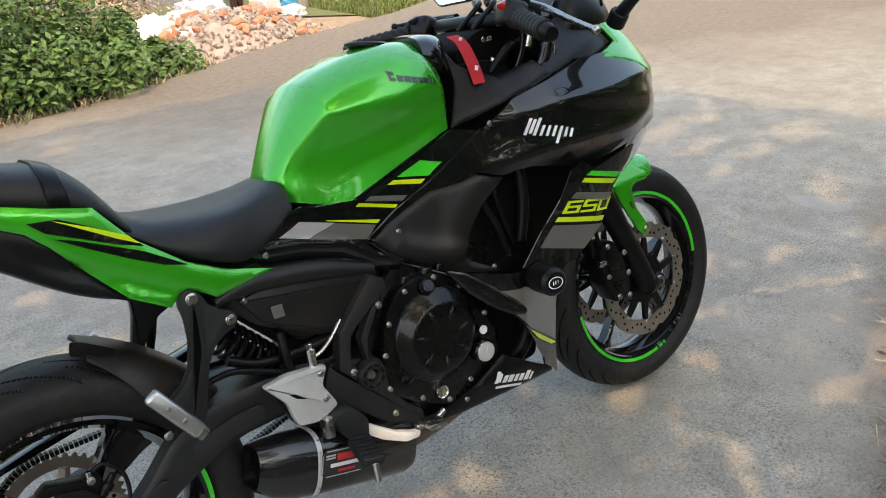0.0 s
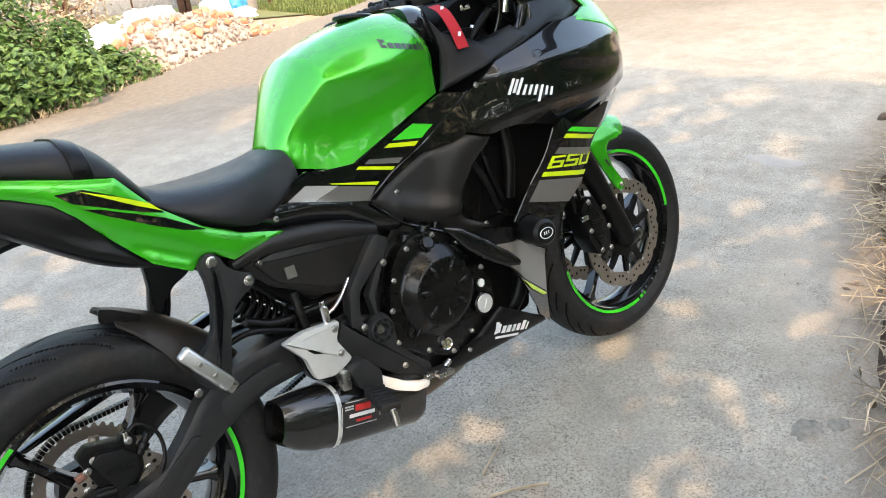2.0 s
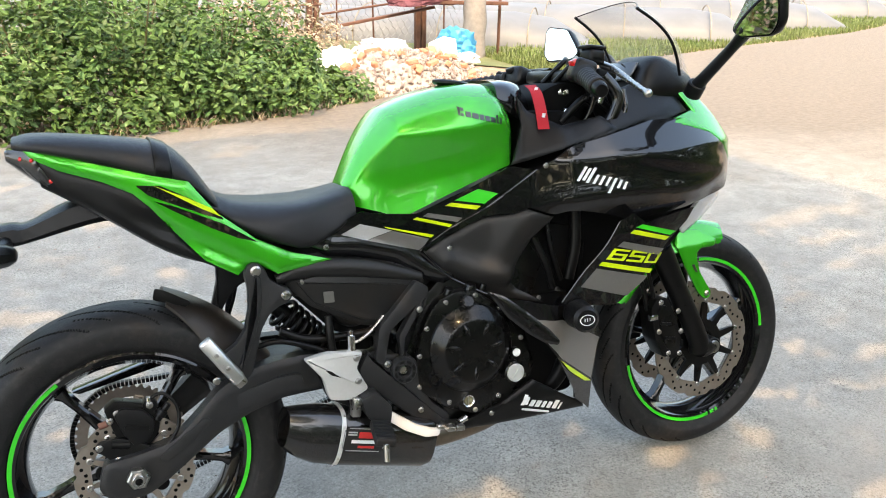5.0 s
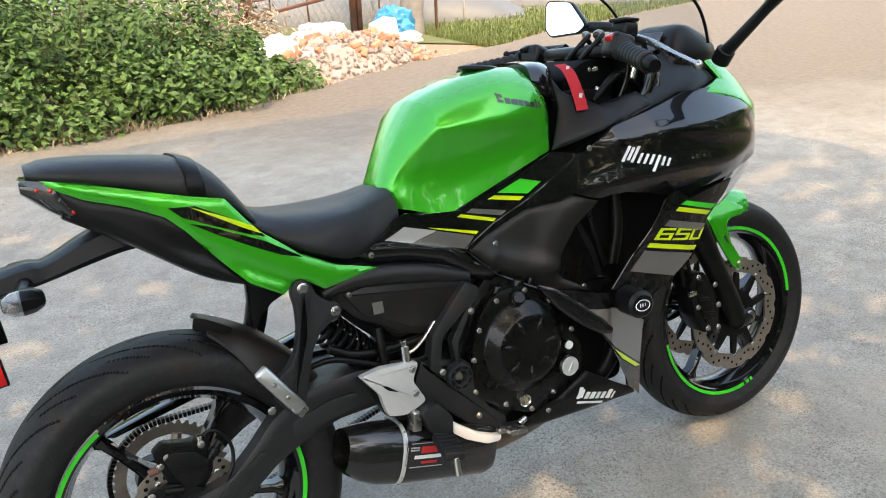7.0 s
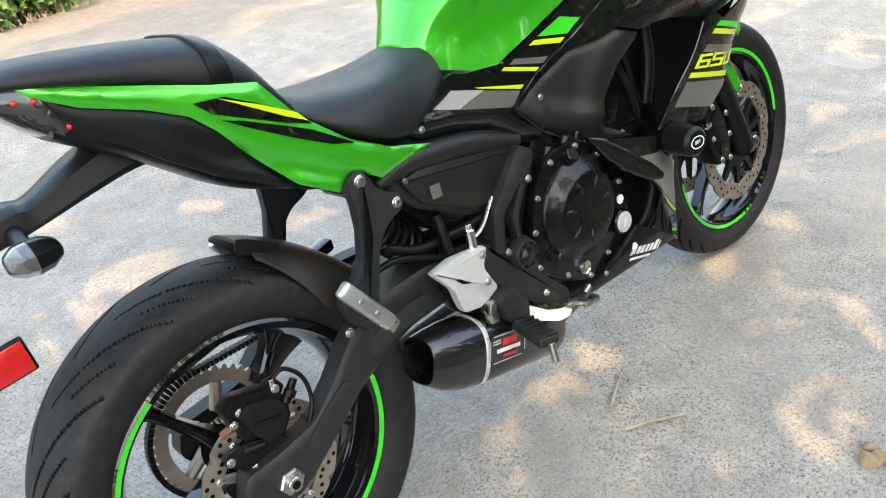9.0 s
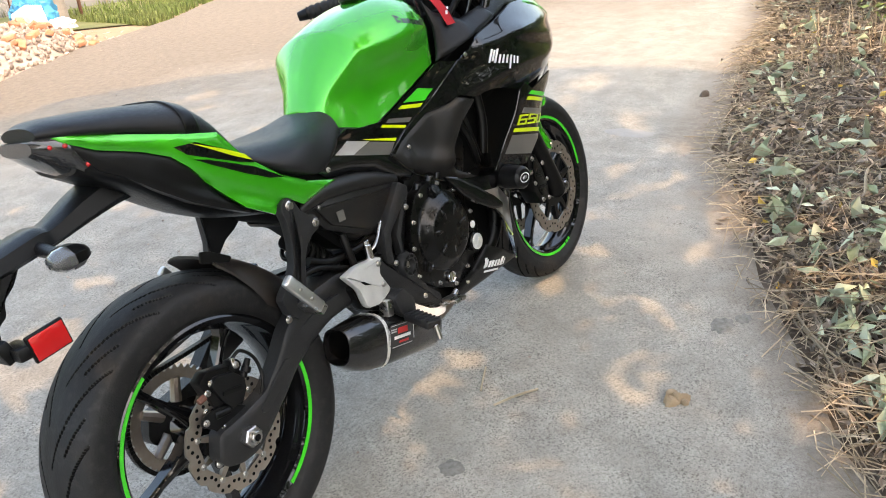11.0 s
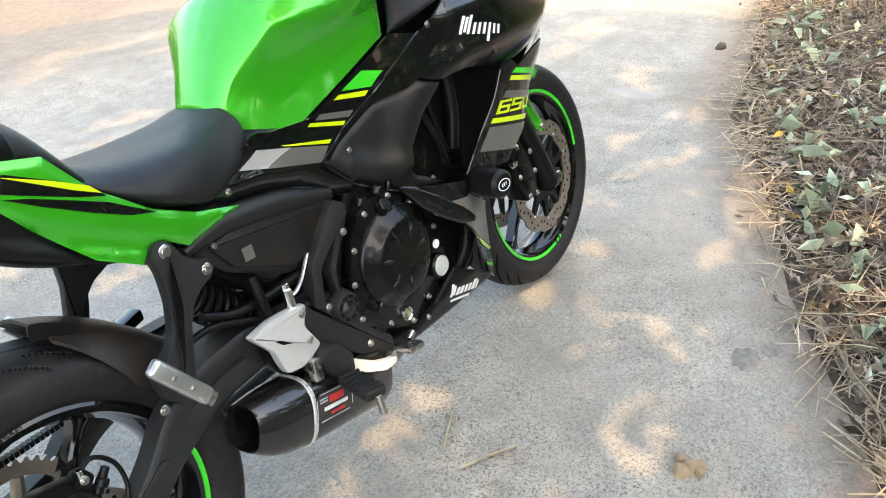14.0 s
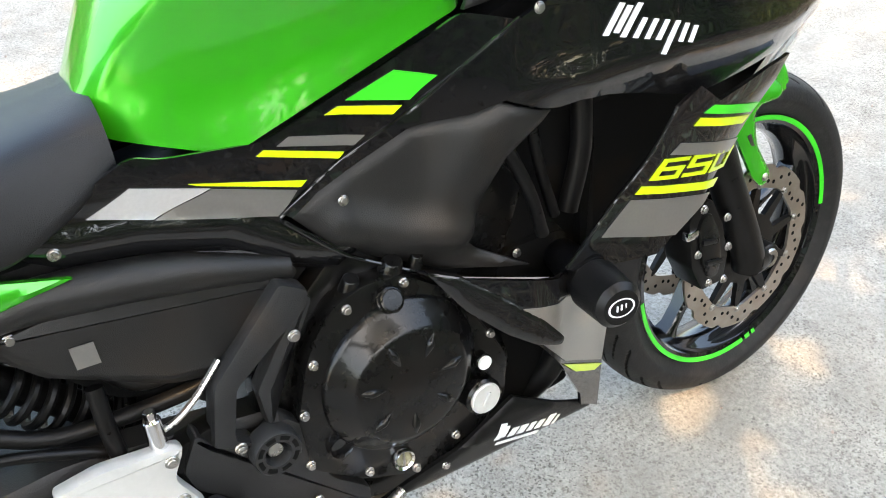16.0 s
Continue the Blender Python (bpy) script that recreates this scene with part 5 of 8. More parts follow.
for a, b, w, h, mm in ((0.004, 0.010, 0.036, 0.013, M_LABELRED), (0.002, -0.004, 0.060, 0.007, M_WHITE), (0.006, -0.015, 0.036, 0.005, M_LABELRED), (-0.028, 0.010, 0.020, 0.003, M_SILVER), (-0.028, 0.015, 0.020, 0.003, M_SILVER), (0.0, 0.0235, 0.074, 0.0016, M_SILVER), (0.0, -0.0235, 0.074, 0.0016, M_SILVER), (-0.0445, 0, 0.0016, 0.034, M_SILVER), (0.0445, 0, 0.0016, 0.034, M_SILVER)):
    bm = bmesh.new()
    q = c + ax * a - u * 0.0573 + v * b
    block(bm, Matrix.Translation(q) @ Matrix((ax, u, v)).transposed().to_4x4(), (w, 0.0012, h), 0.0003, 1)
    part("badge_bar", bm, mm, lab)

# front fork, calliper, mudguard
for s in (-1, 1):
    o = 0.040
    bm = bmesh.new()
    tube(bm, [(1.372, s * 0.093 + o, 0.290), (1.36, s * 0.093 + o, 0.335), (1.30, s * 0.094 + o, 0.46), (1.245, s * 0.094 + o, 0.575)], [0.027, 0.026, 0.0265, 0.030], 20)
    leg = part("fork_lower", bm, M_SATIN, bike, "satin black fork leg")
    bm = bmesh.new()
    rod(bm, (1.25, s * 0.094 + o, 0.565), (1.055, s * 0.094 + o, 0.985), 0.0205, n=20)
    part("fork_tube", bm, M_SATIN, bike)
    bm = bmesh.new()
    tube(bm, [(1.37, s * 0.093 + o, 0.30), (1.39, s * 0.09 + o, 0.297), (1.405, s * 0.088 + o, 0.297)], [0.028, 0.027, 0.024], 16)
    rod(bm, (1.405, s * 0.07 + o, 0.297), (1.405, s * 0.108 + o, 0.297), 0.024, n=24)
    part("axle_lug", bm, M_SATIN, leg)
    bm = bmesh.new()
    lathe(bm, [(0.008, s * 0.100 + o), (0.0075, s * 0.112 + o), (0.015, s * 0.112 + o), (0.017, s * 0.108 + o)], (1.405, 0, 0.297), 24, closed=True)
    part("axle_end", bm, M_STEEL, leg)
    CAL = [(1.212, 0.428), (1.228, 0.450), (1.258, 0.450), (1.286, 0.400), (1.302, 0.340), (1.296, 0.298), (1.250, 0.296), (1.224, 0.345)]
    solid("calliper_bridge", [(1.228, 0.415), (1.238, 0.434), (1.252, 0.432), (1.272, 0.395), (1.282, 0.345), (1.276, 0.318), (1.256, 0.318), (1.240, 0.352)], s * 0.10 + o, s * 0.114 + o, M_ENGINE, bevel=0.004, r=0.006)
    k = solid("front_calliper", CAL, s * 0.052 + o, s * 0.108 + o, M_SATIN, "black front brake calliper", 0.004, 0.005)[0]
    for z0 in (0.345, 0.385):
        solid("calliper_groove", [(1.246 - (z0 - 0.345) * 0.3, z0), (1.280 - (z0 - 0.345) * 0.4, z0 - 0.006), (1.280 - (z0 - 0.345) * 0.4, z0 + 0.002), (1.246 - (z0 - 0.345) * 0.3, z0 + 0.008)], s * 0.112 + o, s * 0.118 + o, M_MATTE, bevel=0.001, r=0.002, parent=k)
    for p in ((1.292, 0.410), (1.300, 0.357), (1.234, 0.366), (1.262, 0.306), (1.296, 0.300), (1.240, 0.440)):
        bm = bmesh.new()
        bolt(bm, (p[0], s * 0.107 + o, p[1]), 0.0065, 0.007, (0, s, 0))
        part("bolt", bm, M_STEEL, k)
    bm = bmesh.new()
    tube(bm, [(1.215, s * 0.085 + o, 0.42), (1.20, s * 0.09 + o, 0.48), (1.175, s * 0.08 + o, 0.56), (1.15, s * 0.06 + o, 0.66)], 0.0058, 10)
    part("brake_hose", bm, M_SATIN, bike)
bm = bmesh.new()
tube(bm, [(1.235, -0.053, 0.42), (1.222, -0.05, 0.49), (1.19, -0.06, 0.58), (1.17, -0.05, 0.66)], 0.005, 10)
part("sensor_cable", bm, M_SATIN, bike)
bm = bmesh.new()
block(bm, pose(1.218, -0.066, 0.405, 0, 0, 0), (0.024, 0.012, 0.014), 0.002)
part("hose_clip", bm, M_CHROME, bike)
bm = bmesh.new()
rows = []
for i in range(30):
    a = radians(150 - 78 * i / 29)
    R_ = 0.314
    ww = 0.058 + 0.012 * math.sin(min(1, i / 18) * math.pi * 0.5) - 0.016 * max(0, (i - 15) / 14) ** 2
    row = []
    for j in range(15):
        q = -1 + 2 * j / 14
        drop = 0.05 * abs(q) ** 2.4
        row.append(Vector((FRONT[0] + (R_ - drop) * math.cos(a), FRONT[1] + ww * q, FRONT[2] + (R_ - drop) * math.sin(a))))
    for j in range(14, -1, -1):
        e = (row[j] - Vector((FRONT[0], row[j].y, FRONT[2]))).normalized()
        row.append(row[j] - e * 0.004)
    rows.append(row)
grid_faces(bm, rows, closed=True, cap=True)
fender = part("front_mudguard", bm, M_GREEN, bike, "lime green painted front mudguard")
FSTAY = [(1.315, 0.570), (1.330, 0.600), (1.40, 0.596), (1.446, 0.568), (1.434, 0.552), (1.392, 0.552), (1.378, 0.540), (1.384, 0.492), (1.416, 0.436), (1.410, 0.422), (1.394, 0.420), (1.375, 0.440), (1.338, 0.514)]
for s in (-1, 1):
    bm = bmesh.new()
    sheet(bm, rounded(FSTAY, 0.008, 3), lambda x, z: 0.074 + 0.10 * max(0, 0.56 - z) - 0.5 * max(0, z - 0.56), thick=0.006, puff=0.006, pitch=0.008, side=s)
    for w in bm.verts:
        w.co.y += FRONT[1]
    stay = part("mudguard_stay", bm, M_GREEN, fender, "green mudguard side stay")
    bm = bmesh.new()
    bolt(bm, (1.398, s * 0.088 + FRONT[1], 0.436), 0.0065, 0.006, (0, s, 0))
    part("stay_bolt", bm, M_STEEL, fender)
bm = bmesh.new()
block(bm, pose(1.37, -0.080 + FRONT[1], 0.498, 0, 62, 0), (0.035, 0.0015, 0.007), 0.0004, 1)
part("stay_mark", bm, M_BLACKTEXT, fender)

# headlamps under the nose
for s in (-1, 1):
    HL = [(1.245, 0.642), (1.30, 0.700), (1.395, 0.715), (1.40, 0.69), (1.33, 0.645), (1.27, 0.612)]
    bm = bmesh.new()
    sheet(bm, rounded(HL, 0.012, 3), lambda x, z: wf(x, 0.70) - 0.02 - 0.5 * max(0, 0.69 - z), thick=0.004, puff=0.008, pitch=0.009, side=s)
    hl = part("headlamp", bm, mat("lamp_glass", (0.85, 0.86, 0.87), 0.1, transmission=0.6, coat=1.0) if s < 0 else bpy.data.materials["lamp_glass"], bike, "clear headlamp lens")
    bm = bmesh.new()
    sheet(bm, rounded([(x * 0.94 + 1.32 * 0.06, z * 0.9 + 0.668 * 0.1) for x, z in HL], 0.01, 3), lambda x, z: wf(x, 0.70) - 0.04 - 0.4 * max(0, 0.69 - z), thick=0.01, pitch=0.012, side=s)
    part("reflector_bowl", bm, M_CHROME, hl)

# frame sliders
for s in (-1, 1):
    bm = bmesh.new()
    p0, p1 = Vector((0.945, s * 0.10, 0.490)), Vector((0.919, s * 0.240, 0.491))
    rod(bm, p0, p0 + (p1 - p0) * 0.6, 0.022, 0.030, n=28)
    rod(bm, p0 + (p1 - p0) * 0.55, p1, 0.032, 0.029, n=32, rim=0.007)
    sl = part("frame_slider", bm, M_MATTE, bike, "black nylon crash slider")
    w = (p1 - p0).normalized()
    bm = bmesh.new()
    uu, vv = frame_of(w)
    rows = [[p1 + w * h + (uu * math.cos(t) * r + vv * math.sin(t) * r * 0.72) for t in (2 * math.pi * i / 28 for i in range(28))] for h, r in ((0.0006, 0.017), (0.0006, 0.0145))]
    grid_faces(bm, rows, closed=True)
    part("badge_ring", bm, M_WHITE, sl)
    for k in (-0.006, 0.0, 0.006):
        bm = bmesh.new()
        rod(bm, p1 + w * 0.0 + Vector((k, 0, -0.003)), p1 + w * 0.0008 + Vector((k, 0, 0.004)), 0.0012, n=6)
        part("badge_bar", bm, M_WHITE, sl)

# cockpit
solid("steering_yoke", [(0.99, 0.985), (1.08, 0.985), (1.075, 1.012), (0.995, 1.012)], -0.125, 0.135, M_SATIN, "black top yoke", 0.005, 0.01)
for s in (-1, 1):
    inn, out = Vector((1.045, 0.125, 1.005)), Vector((0.898, 0.325, 0.980))
    if s < 0:
        inn, out = Vector((0.985, -0.105, 1.018)), Vector((0.896, -0.330, 0.974))
    bar = new("handlebar")
    bar.parent = bike
    tagged(bar, "black clip-on handlebar with rubber grip")
    bm = bmesh.new()
    rod(bm, inn, out, 0.011, n=16)
    part("bar", bm, M_SATIN, bar)
    bm = bmesh.new()
    g0 = inn + (out - inn) * 0.42
    n = 26
    pts, rr = [], []
    for i in range(n):
        pts.append(g0 + (out - g0) * (i / (n - 1)))
        rr.append(0.0160 + (0.003 if i % 3 else 0) + (0.004 if i < 2 else 0))
    rows = []
    uu, vv = frame_of(out - g0)
    for p, r in zip(pts, rr):
        rows.append([p + (uu * math.cos(t) + vv * math.sin(t)) * r for t in (2 * math.pi * i / 20 for i in range(20))])
    grid_faces(bm, rows, closed=True, cap=True)
    part("grip", bm, M_RUBBER, bar, "ribbed black rubber grip")
    bm = bmesh.new()
    rod(bm, out, out + (out - inn).normalized() * 0.028, 0.016, 0.013, n=20)
    part("bar_end", bm, M_SATIN, bar)
    bm = bmesh.new()
    block(bm, Matrix.Translation(inn + (out - inn) * 0.30) @ pose(0, 0, 0.002, 0, 20, s * 15), (0.05, 0.055, 0.05), 0.012, 3)
    sw = part("switch_box", bm, M_MATTE, bar)
    bm = bmesh.new()
    block(bm, Matrix.Translation(inn + (out - inn) * 0.32 + Vector((-0.018, 0, 0.022))) @ pose(0, 0, 0, 0, -20, 0), (0.018, 0.02, 0.012), 0.003)
    part("switch", bm, M_RED if s < 0 else M_SATIN, sw)
    bm = bmesh.new()
    if s < 0:
        lever = [(1.035, -0.135, 1.018), (1.030, -0.19, 1.005), (1.014, -0.27, 0.980), (0.993, -0.350, 0.959)]
    else:
        lever = [(1.07, 0.15, 1.01), (1.07, 0.22, 1.012), (1.055, 0.29, 1.012), (1.03, 0.35, 1.01)]
    tube(bm, lever, [0.009, 0.0075, 0.006, 0.0055], 12)
    bmesh.ops.create_uvsphere(bm, u_segments=14, v_segments=10, radius=0.009, matrix=Matrix.Translation(lever[-1]))
    part("lever", bm, M_STEEL if s < 0 else M_SATIN, bar, "brake lever with ball end")
bm = bmesh.new()
block(bm, pose(1.006, -0.14, 1.036, 0, 6, 8), (0.044, 0.042, 0.034), 0.010, 3)
res = part("brake_fluid_reservoir", bm, M_SATIN, bike, "black brake fluid reservoir")
bm = bmesh.new()
block(bm, pose(1.006, -0.14, 1.055, 0, 6, 8), (0.046, 0.044, 0.008), 0.004, 2)
part("lid", bm, M_MATTE, res)
for y0, y1 in ((-0.02, 0.06), (0.03, 0.1)):
    bm = bmesh.new()
    tube(bm, [(0.98, y0, 0.985), (1.02, y0 - 0.03, 1.03), (1.09, y1, 1.03), (1.15, y1, 0.96)], 0.006, 10)
    part("control_cable", bm, M_SATIN, bike)
for y, z in ((-0.08, 0.93), (0.03, 0.94), (0.1, 0.95)):
    bm = bmesh.new()
    tube(bm, [(0.96, y, z - 0.03), (1.02, y - 0.02, z + 0.02), (1.10, y, z - 0.02)], 0.009, 10)
    part("wiring_loom", bm, M_SATIN, bike)
bm = bmesh.new()
rod(bm, (1.0, -0.10, 0.985), (1.0, -0.10, 1.02), 0.018, n=20)
part("fork_cap", bm, M_STEEL, bike, "bright fork cap")
bm = bmesh.new()
rod(bm, (1.040, -0.105, 0.935), (1.052, -0.108, 0.965), 0.013, n=18)
part("bar_clamp_bolt", bm, M_CHROME, bike)
for pts, r in (([(1.045, -0.12, 0.995), (1.075, -0.13, 0.95), (1.06, -0.125, 0.90), (1.03, -0.11, 0.86)], 0.014), ([(1.02, -0.13, 1.0), (1.02, -0.12, 0.94), (1.0, -0.10, 0.88)], 0.006), ([(1.11, -0.10, 0.96), (1.10, -0.12, 0.92), (1.08, -0.12, 0.88)], 0.008)):
    bm = bmesh.new()
    tube(bm, pts, r, 12)
    part("control_hose", bm, M_GLOSS, bike)
bm = bmesh.new()
rod(bm, (0.975, -0.062, 0.905), (0.985, -0.07, 0.925), 0.010, n=16)
part("clamp_bolt", bm, M_CHROME, bike)
bm = bmesh.new()
rod(bm, (0.955, -0.03, 0.955), (0.985, -0.045, 0.965), 0.012, n=16)
rod(bm, (0.98, -0.04, 0.96), (1.0, -0.05, 0.962), 0.009, n=16)
part("ignition_lock", bm, M_CHROME, bike, "chrome ignition lock")
solid("steering_shroud", [(0.83, 0.82), (0.99, 0.845), (1.02, 0.90), (0.97, 0.925), (0.86, 0.93)], -0.085, 0.085, M_DARK, bevel=0.012, r=0.02)
# near-black block added to fill the bright gap between yoke and tank
solid("steering_gap_fill", [(0.90, 0.86), (1.03, 0.88), (1.06, 0.985), (0.965, 0.985), (0.905, 0.955)], -0.052, 0.115, M_DARK, bevel=0.012, r=0.02)
# key ribbon
bm = bmesh.new()
mid = spline([(0.902, -0.052, 0.983), (0.898, -0.086, 0.968), (0.888, -0.122, 0.932), (0.880, -0.147, 0.892)], 14)
rows = [[p + Vector((-0.0115, 0.003, 0)), p + Vector((0.0115, -0.003, 0)), p + Vector((0.0115, -0.0005, 0)), p + Vector((-0.0115, 0.0055, 0))] for p in mid]
grid_faces(bm, rows, closed=True, cap=True)
key = part("key_ribbon", bm, M_REDCLOTH, bike, "red woven key ribbon")
for q in (0.25, 0.8):
    bm = bmesh.new()
    p = mid[int(q * 13)]
    block(bm, Matrix.Translation(p + Vector((0.002, -0.0035, 0))) @ pose(0, 0, 0, 0, 15, -15), (0.007, 0.001, 0.009), 0.0003, 1)
    part("ribbon_mark", bm, M_WHITE, key)
# gloss black shroud at the head of the tank
bm = bmesh.new()
half_loft(bm, [(0.80, [(0, 0.999), (0.05, 0.997), (0.080, 0.987), (0.092, 0.962), (0.09, 0.95)]),
               (0.84, [(0, 0.999), (0.05, 0.994), (0.080, 0.975), (0.092, 0.940), (0.09, 0.92)]),
               (0.875, [(0, 0.990), (0.04, 0.985), (0.062, 0.960), (0.076, 0.920), (0.075, 0.90)]),
               (0.905, [(0, 0.965), (0.02, 0.960), (0.036, 0.935), (0.05, 0.900), (0.05, 0.885)])], 22, 16)
part("tank_shroud", bm, M_GLOSS, bike, "gloss black shroud at the tank's head")
# filler cap
bm = bmesh.new()
rod(bm, (0.735, 0, 0.990), (0.737, 0, 1.001), 0.042, n=40)
part("filler_cap", bm, M_SATIN, bike, "black fuel filler cap")
# instrument pod
bm = bmesh.new()
half_loft(bm, [(1.165, [(0, 0.975), (0.05, 0.973), (0.075, 0.965), (0.085, 0.945), (0.07, 0.92)]),
               (1.195, [(0, 1.018), (0.055, 1.016), (0.080, 1.000), (0.092, 0.955), (0.07, 0.92)]),
               (1.235, [(0, 1.034), (0.055, 1.032), (0.078, 1.012), (0.090, 0.955), (0.07, 0.92)]),
               (1.29, [(0, 1.018), (0.045, 1.016), (0.068, 0.995), (0.080, 0.955), (0.06, 0.92)]),
               (1.335, [(0, 0.99), (0.04, 0.988), (0.055, 0.975), (0.06, 0.95), (0.05, 0.92)])], 24, 18)
dash = part("instrument_pod", bm, M_MATTE, bike, "matte black instrument pod")
bm = bmesh.new()
block(bm, pose(1.172, 0.0, 1.0, 0, -56, 0), (0.05, 0.11, 0.008), 0.004)
part("display", bm, M_SMOKE, dash, "dark glossy display")
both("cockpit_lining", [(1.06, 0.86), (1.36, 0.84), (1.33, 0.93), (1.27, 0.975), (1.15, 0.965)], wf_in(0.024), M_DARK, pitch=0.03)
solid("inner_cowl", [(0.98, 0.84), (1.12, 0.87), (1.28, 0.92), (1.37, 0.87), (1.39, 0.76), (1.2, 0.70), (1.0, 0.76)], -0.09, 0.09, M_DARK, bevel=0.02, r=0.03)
# windscreen
bm = bmesh.new()
rows = []
for i in range(15):
    f = i / 14
    row = []
    for j in range(21):
        q = -1 + 2 * j / 20
        bx, bz = 1.350 - 0.105 * q * q, 0.982 + 0.004 * q * q
        tx, tz = 1.185 - 0.055 * q * q, 1.158 - 0.022 * q * q
        wy = 0.128 * (1 - f) + 0.125 * f
        x = bx + (tx - bx) * f + 0.022 * math.sin(f * math.pi)
        z = bz + (tz - bz) * f + 0.012 * math.sin(f * math.pi)
        row.append(Vector((x, wy * q * (1 + 0.05 * math.sin(f * math.pi)), z)))
    rows.append(row)
grid_faces(bm, rows)
ws = part("windscreen", bm, mat("screen_plastic", (0.5, 0.51, 0.51), 0.02, transmission=0.0, alpha=0.26, coat=1.0), bike, "clear curved windscreen")
ws.visible_shadow = False
bm = bmesh.new()
edge = [r[0] for r in rows] + rows[-1][1:] + [r[-1] for r in rows[-2::-1]]
tube(bm, edge[:15], 0.0035, 8, steps=30)
part("screen_edge", bm, M_SATIN, ws)
bm = bmesh.new()
tube(bm, edge[14:35], 0.0012, 6, steps=40)
part("screen_top_edge", bm, M_SATIN, ws)
bm = bmesh.new()
tube(bm, edge[34:], 0.0035, 8, steps=30)
part("screen_edge", bm, M_SATIN, ws)
# mirrors
for s in (-1, 1):
    mir = new("mirror")
    mir.parent = bike
    tagged(mir, "black rear-view mirror on a stalk")
    base, head = Vector((1.285, s * 0.13, 0.955)), Vector((1.275 - (0.025 if s > 0 else 0), s * 0.36 + 0.02, 1.105 - (0.022 if s > 0 else 0)))
    bm = bmesh.new()
    tube(bm, [base, base + Vector((0.0, s * 0.035, 0.025)), base + Vector((0.01, s * 0.11, 0.085)), head + Vector((0.012, -s * 0.045, -0.03))], [0.017, 0.014, 0.012, 0.016], 14)
    part("stalk", bm, M_MATTE, mir)
    bm = bmesh.new()
    rod(bm, base + Vector((0, -s * 0.01, -0.015)), base + Vector((0, s * 0.012, 0.012)), 0.021, n=18)
    part("stalk_foot", bm, M_MATTE, mir)
    out2 = [(-0.088, -0.030), (-0.060, -0.048), (0.050, -0.050), (0.074, -0.028), (0.078, 0.040), (0.066, 0.052), (-0.022, 0.040)]
    ring2 = rounded([(a, b) for a, b in out2], 0.012, 4)
    m = Matrix.Translation(head) @ pose(0, 0, 0, 0, 12 if s > 0 else -3, s * 8)
    rows = []
    for d, k in ((-0.006, 0.93), (-0.009, 0.98), (-0.004, 1.0), (0.012, 0.93), (0.026, 0.72), (0.034, 0.4)):
        rows.append([m @ Vector((d, s * a * k, b * k)) for a, b in ring2])
    bm = bmesh.new()
    grid_faces(bm, rows, closed=True, cap=True)
    part("housing", bm, M_SATIN, mir)
    bm = bmesh.new()
    vs = [bm.verts.new(m @ Vector((-0.0075, s * a * 0.92, b * 0.92))) for a, b in ring2]
    ws2 = [bm.verts.new(m @ Vector((-0.0105, s * a * 0.92, b * 0.92))) for a, b in ring2]
    bm.faces.new(vs)
    bm.faces.new(ws2)
    for i in range(len(vs)):
        j = (i + 1) % len(vs)
        bm.faces.new((vs[i], vs[j], ws2[j], ws2[i]))
    part("mirror_glass", bm, M_MIRROR, mir)

# tail lamp
for s in (-1, 1):
    TL = [(-0.140, 0.925), (-0.100, 0.922), (-0.088, 0.895), (-0.055, 0.846), (-0.080, 0.856), (-0.105, 0.878)]
    bm = bmesh.new()
    sheet(bm, rounded(TL, 0.005, 3), lambda x, z: tail_w(x, z) - 0.004 - 0.3 * max(0, 0.9 - z), thick=0.03, puff=0.008, pitch=0.008, side=s)
    tl = part("tail_lamp", bm, M_SMOKE, bike, "smoked tail lamp lens")
    for x, z in ((-0.098, 0.905), (-0.116, 0.908), (-0.072, 0.866)):
        bm = bmesh.new()
        bmesh.ops.create_uvsphere(bm, u_segments=14, v_segments=10, radius=0.0040, matrix=Matrix.Translation((x, s * (tail_w(x, z) - 0.0055 - 0.3 * max(0, 0.9 - z)), z)))
        part("bulb", bm, M_RED, tl, "red lamp element")
bm = bmesh.new()
half_loft(bm, [(-0.140, [(0, 0.925), (0.03, 0.924), (0.05, 0.920), (0.045, 0.905), (0, 0.90)]), (-0.10, [(0, 0.92), (0.05, 0.918), (0.07, 0.90), (0.05, 0.87), (0, 0.86)]), (-0.05, [(0, 0.9), (0.06, 0.89), (0.08, 0.86), (0.05, 0.835), (0, 0.83)])], 10, 12)
part("lamp_housing", bm, M_SMOKE, bike)

# number plate carrier with indicators and reflectors
o = 0.03
bm = bmesh.new()
secs = []
for x, z, w, h in ((0.05, 0.800, 0.05, 0.024), (0.0, 0.803, 0.052, 0.026), (-0.06, 0.790, 0.046, 0.024), (-0.13, 0.767, 0.038, 0.017), (-0.16, 0.766, 0.042, 0.020), (-0.24, 0.754, 0.046, 0.018), (-0.31, 0.745, 0.050, 0.014), (-0.375, 0.735, 0.048, 0.010)):
    secs.append([Vector((x, o + w * a, z + h * b)) for a, b in ((-1, -0.6), (-0.8, -1), (0.8, -1), (1, -0.6), (0.9, 0.6), (0.5, 1), (-0.5, 1), (-0.9, 0.6))])
cols = [spline([s_[j] for s_ in secs], 30) for j in range(8)]
grid_faces(bm, [[c[i] for c in cols] for i in range(30)], closed=True, cap=True)
carrier = part("plate_carrier", bm, M_MATTE, bike, "black number plate carrier")
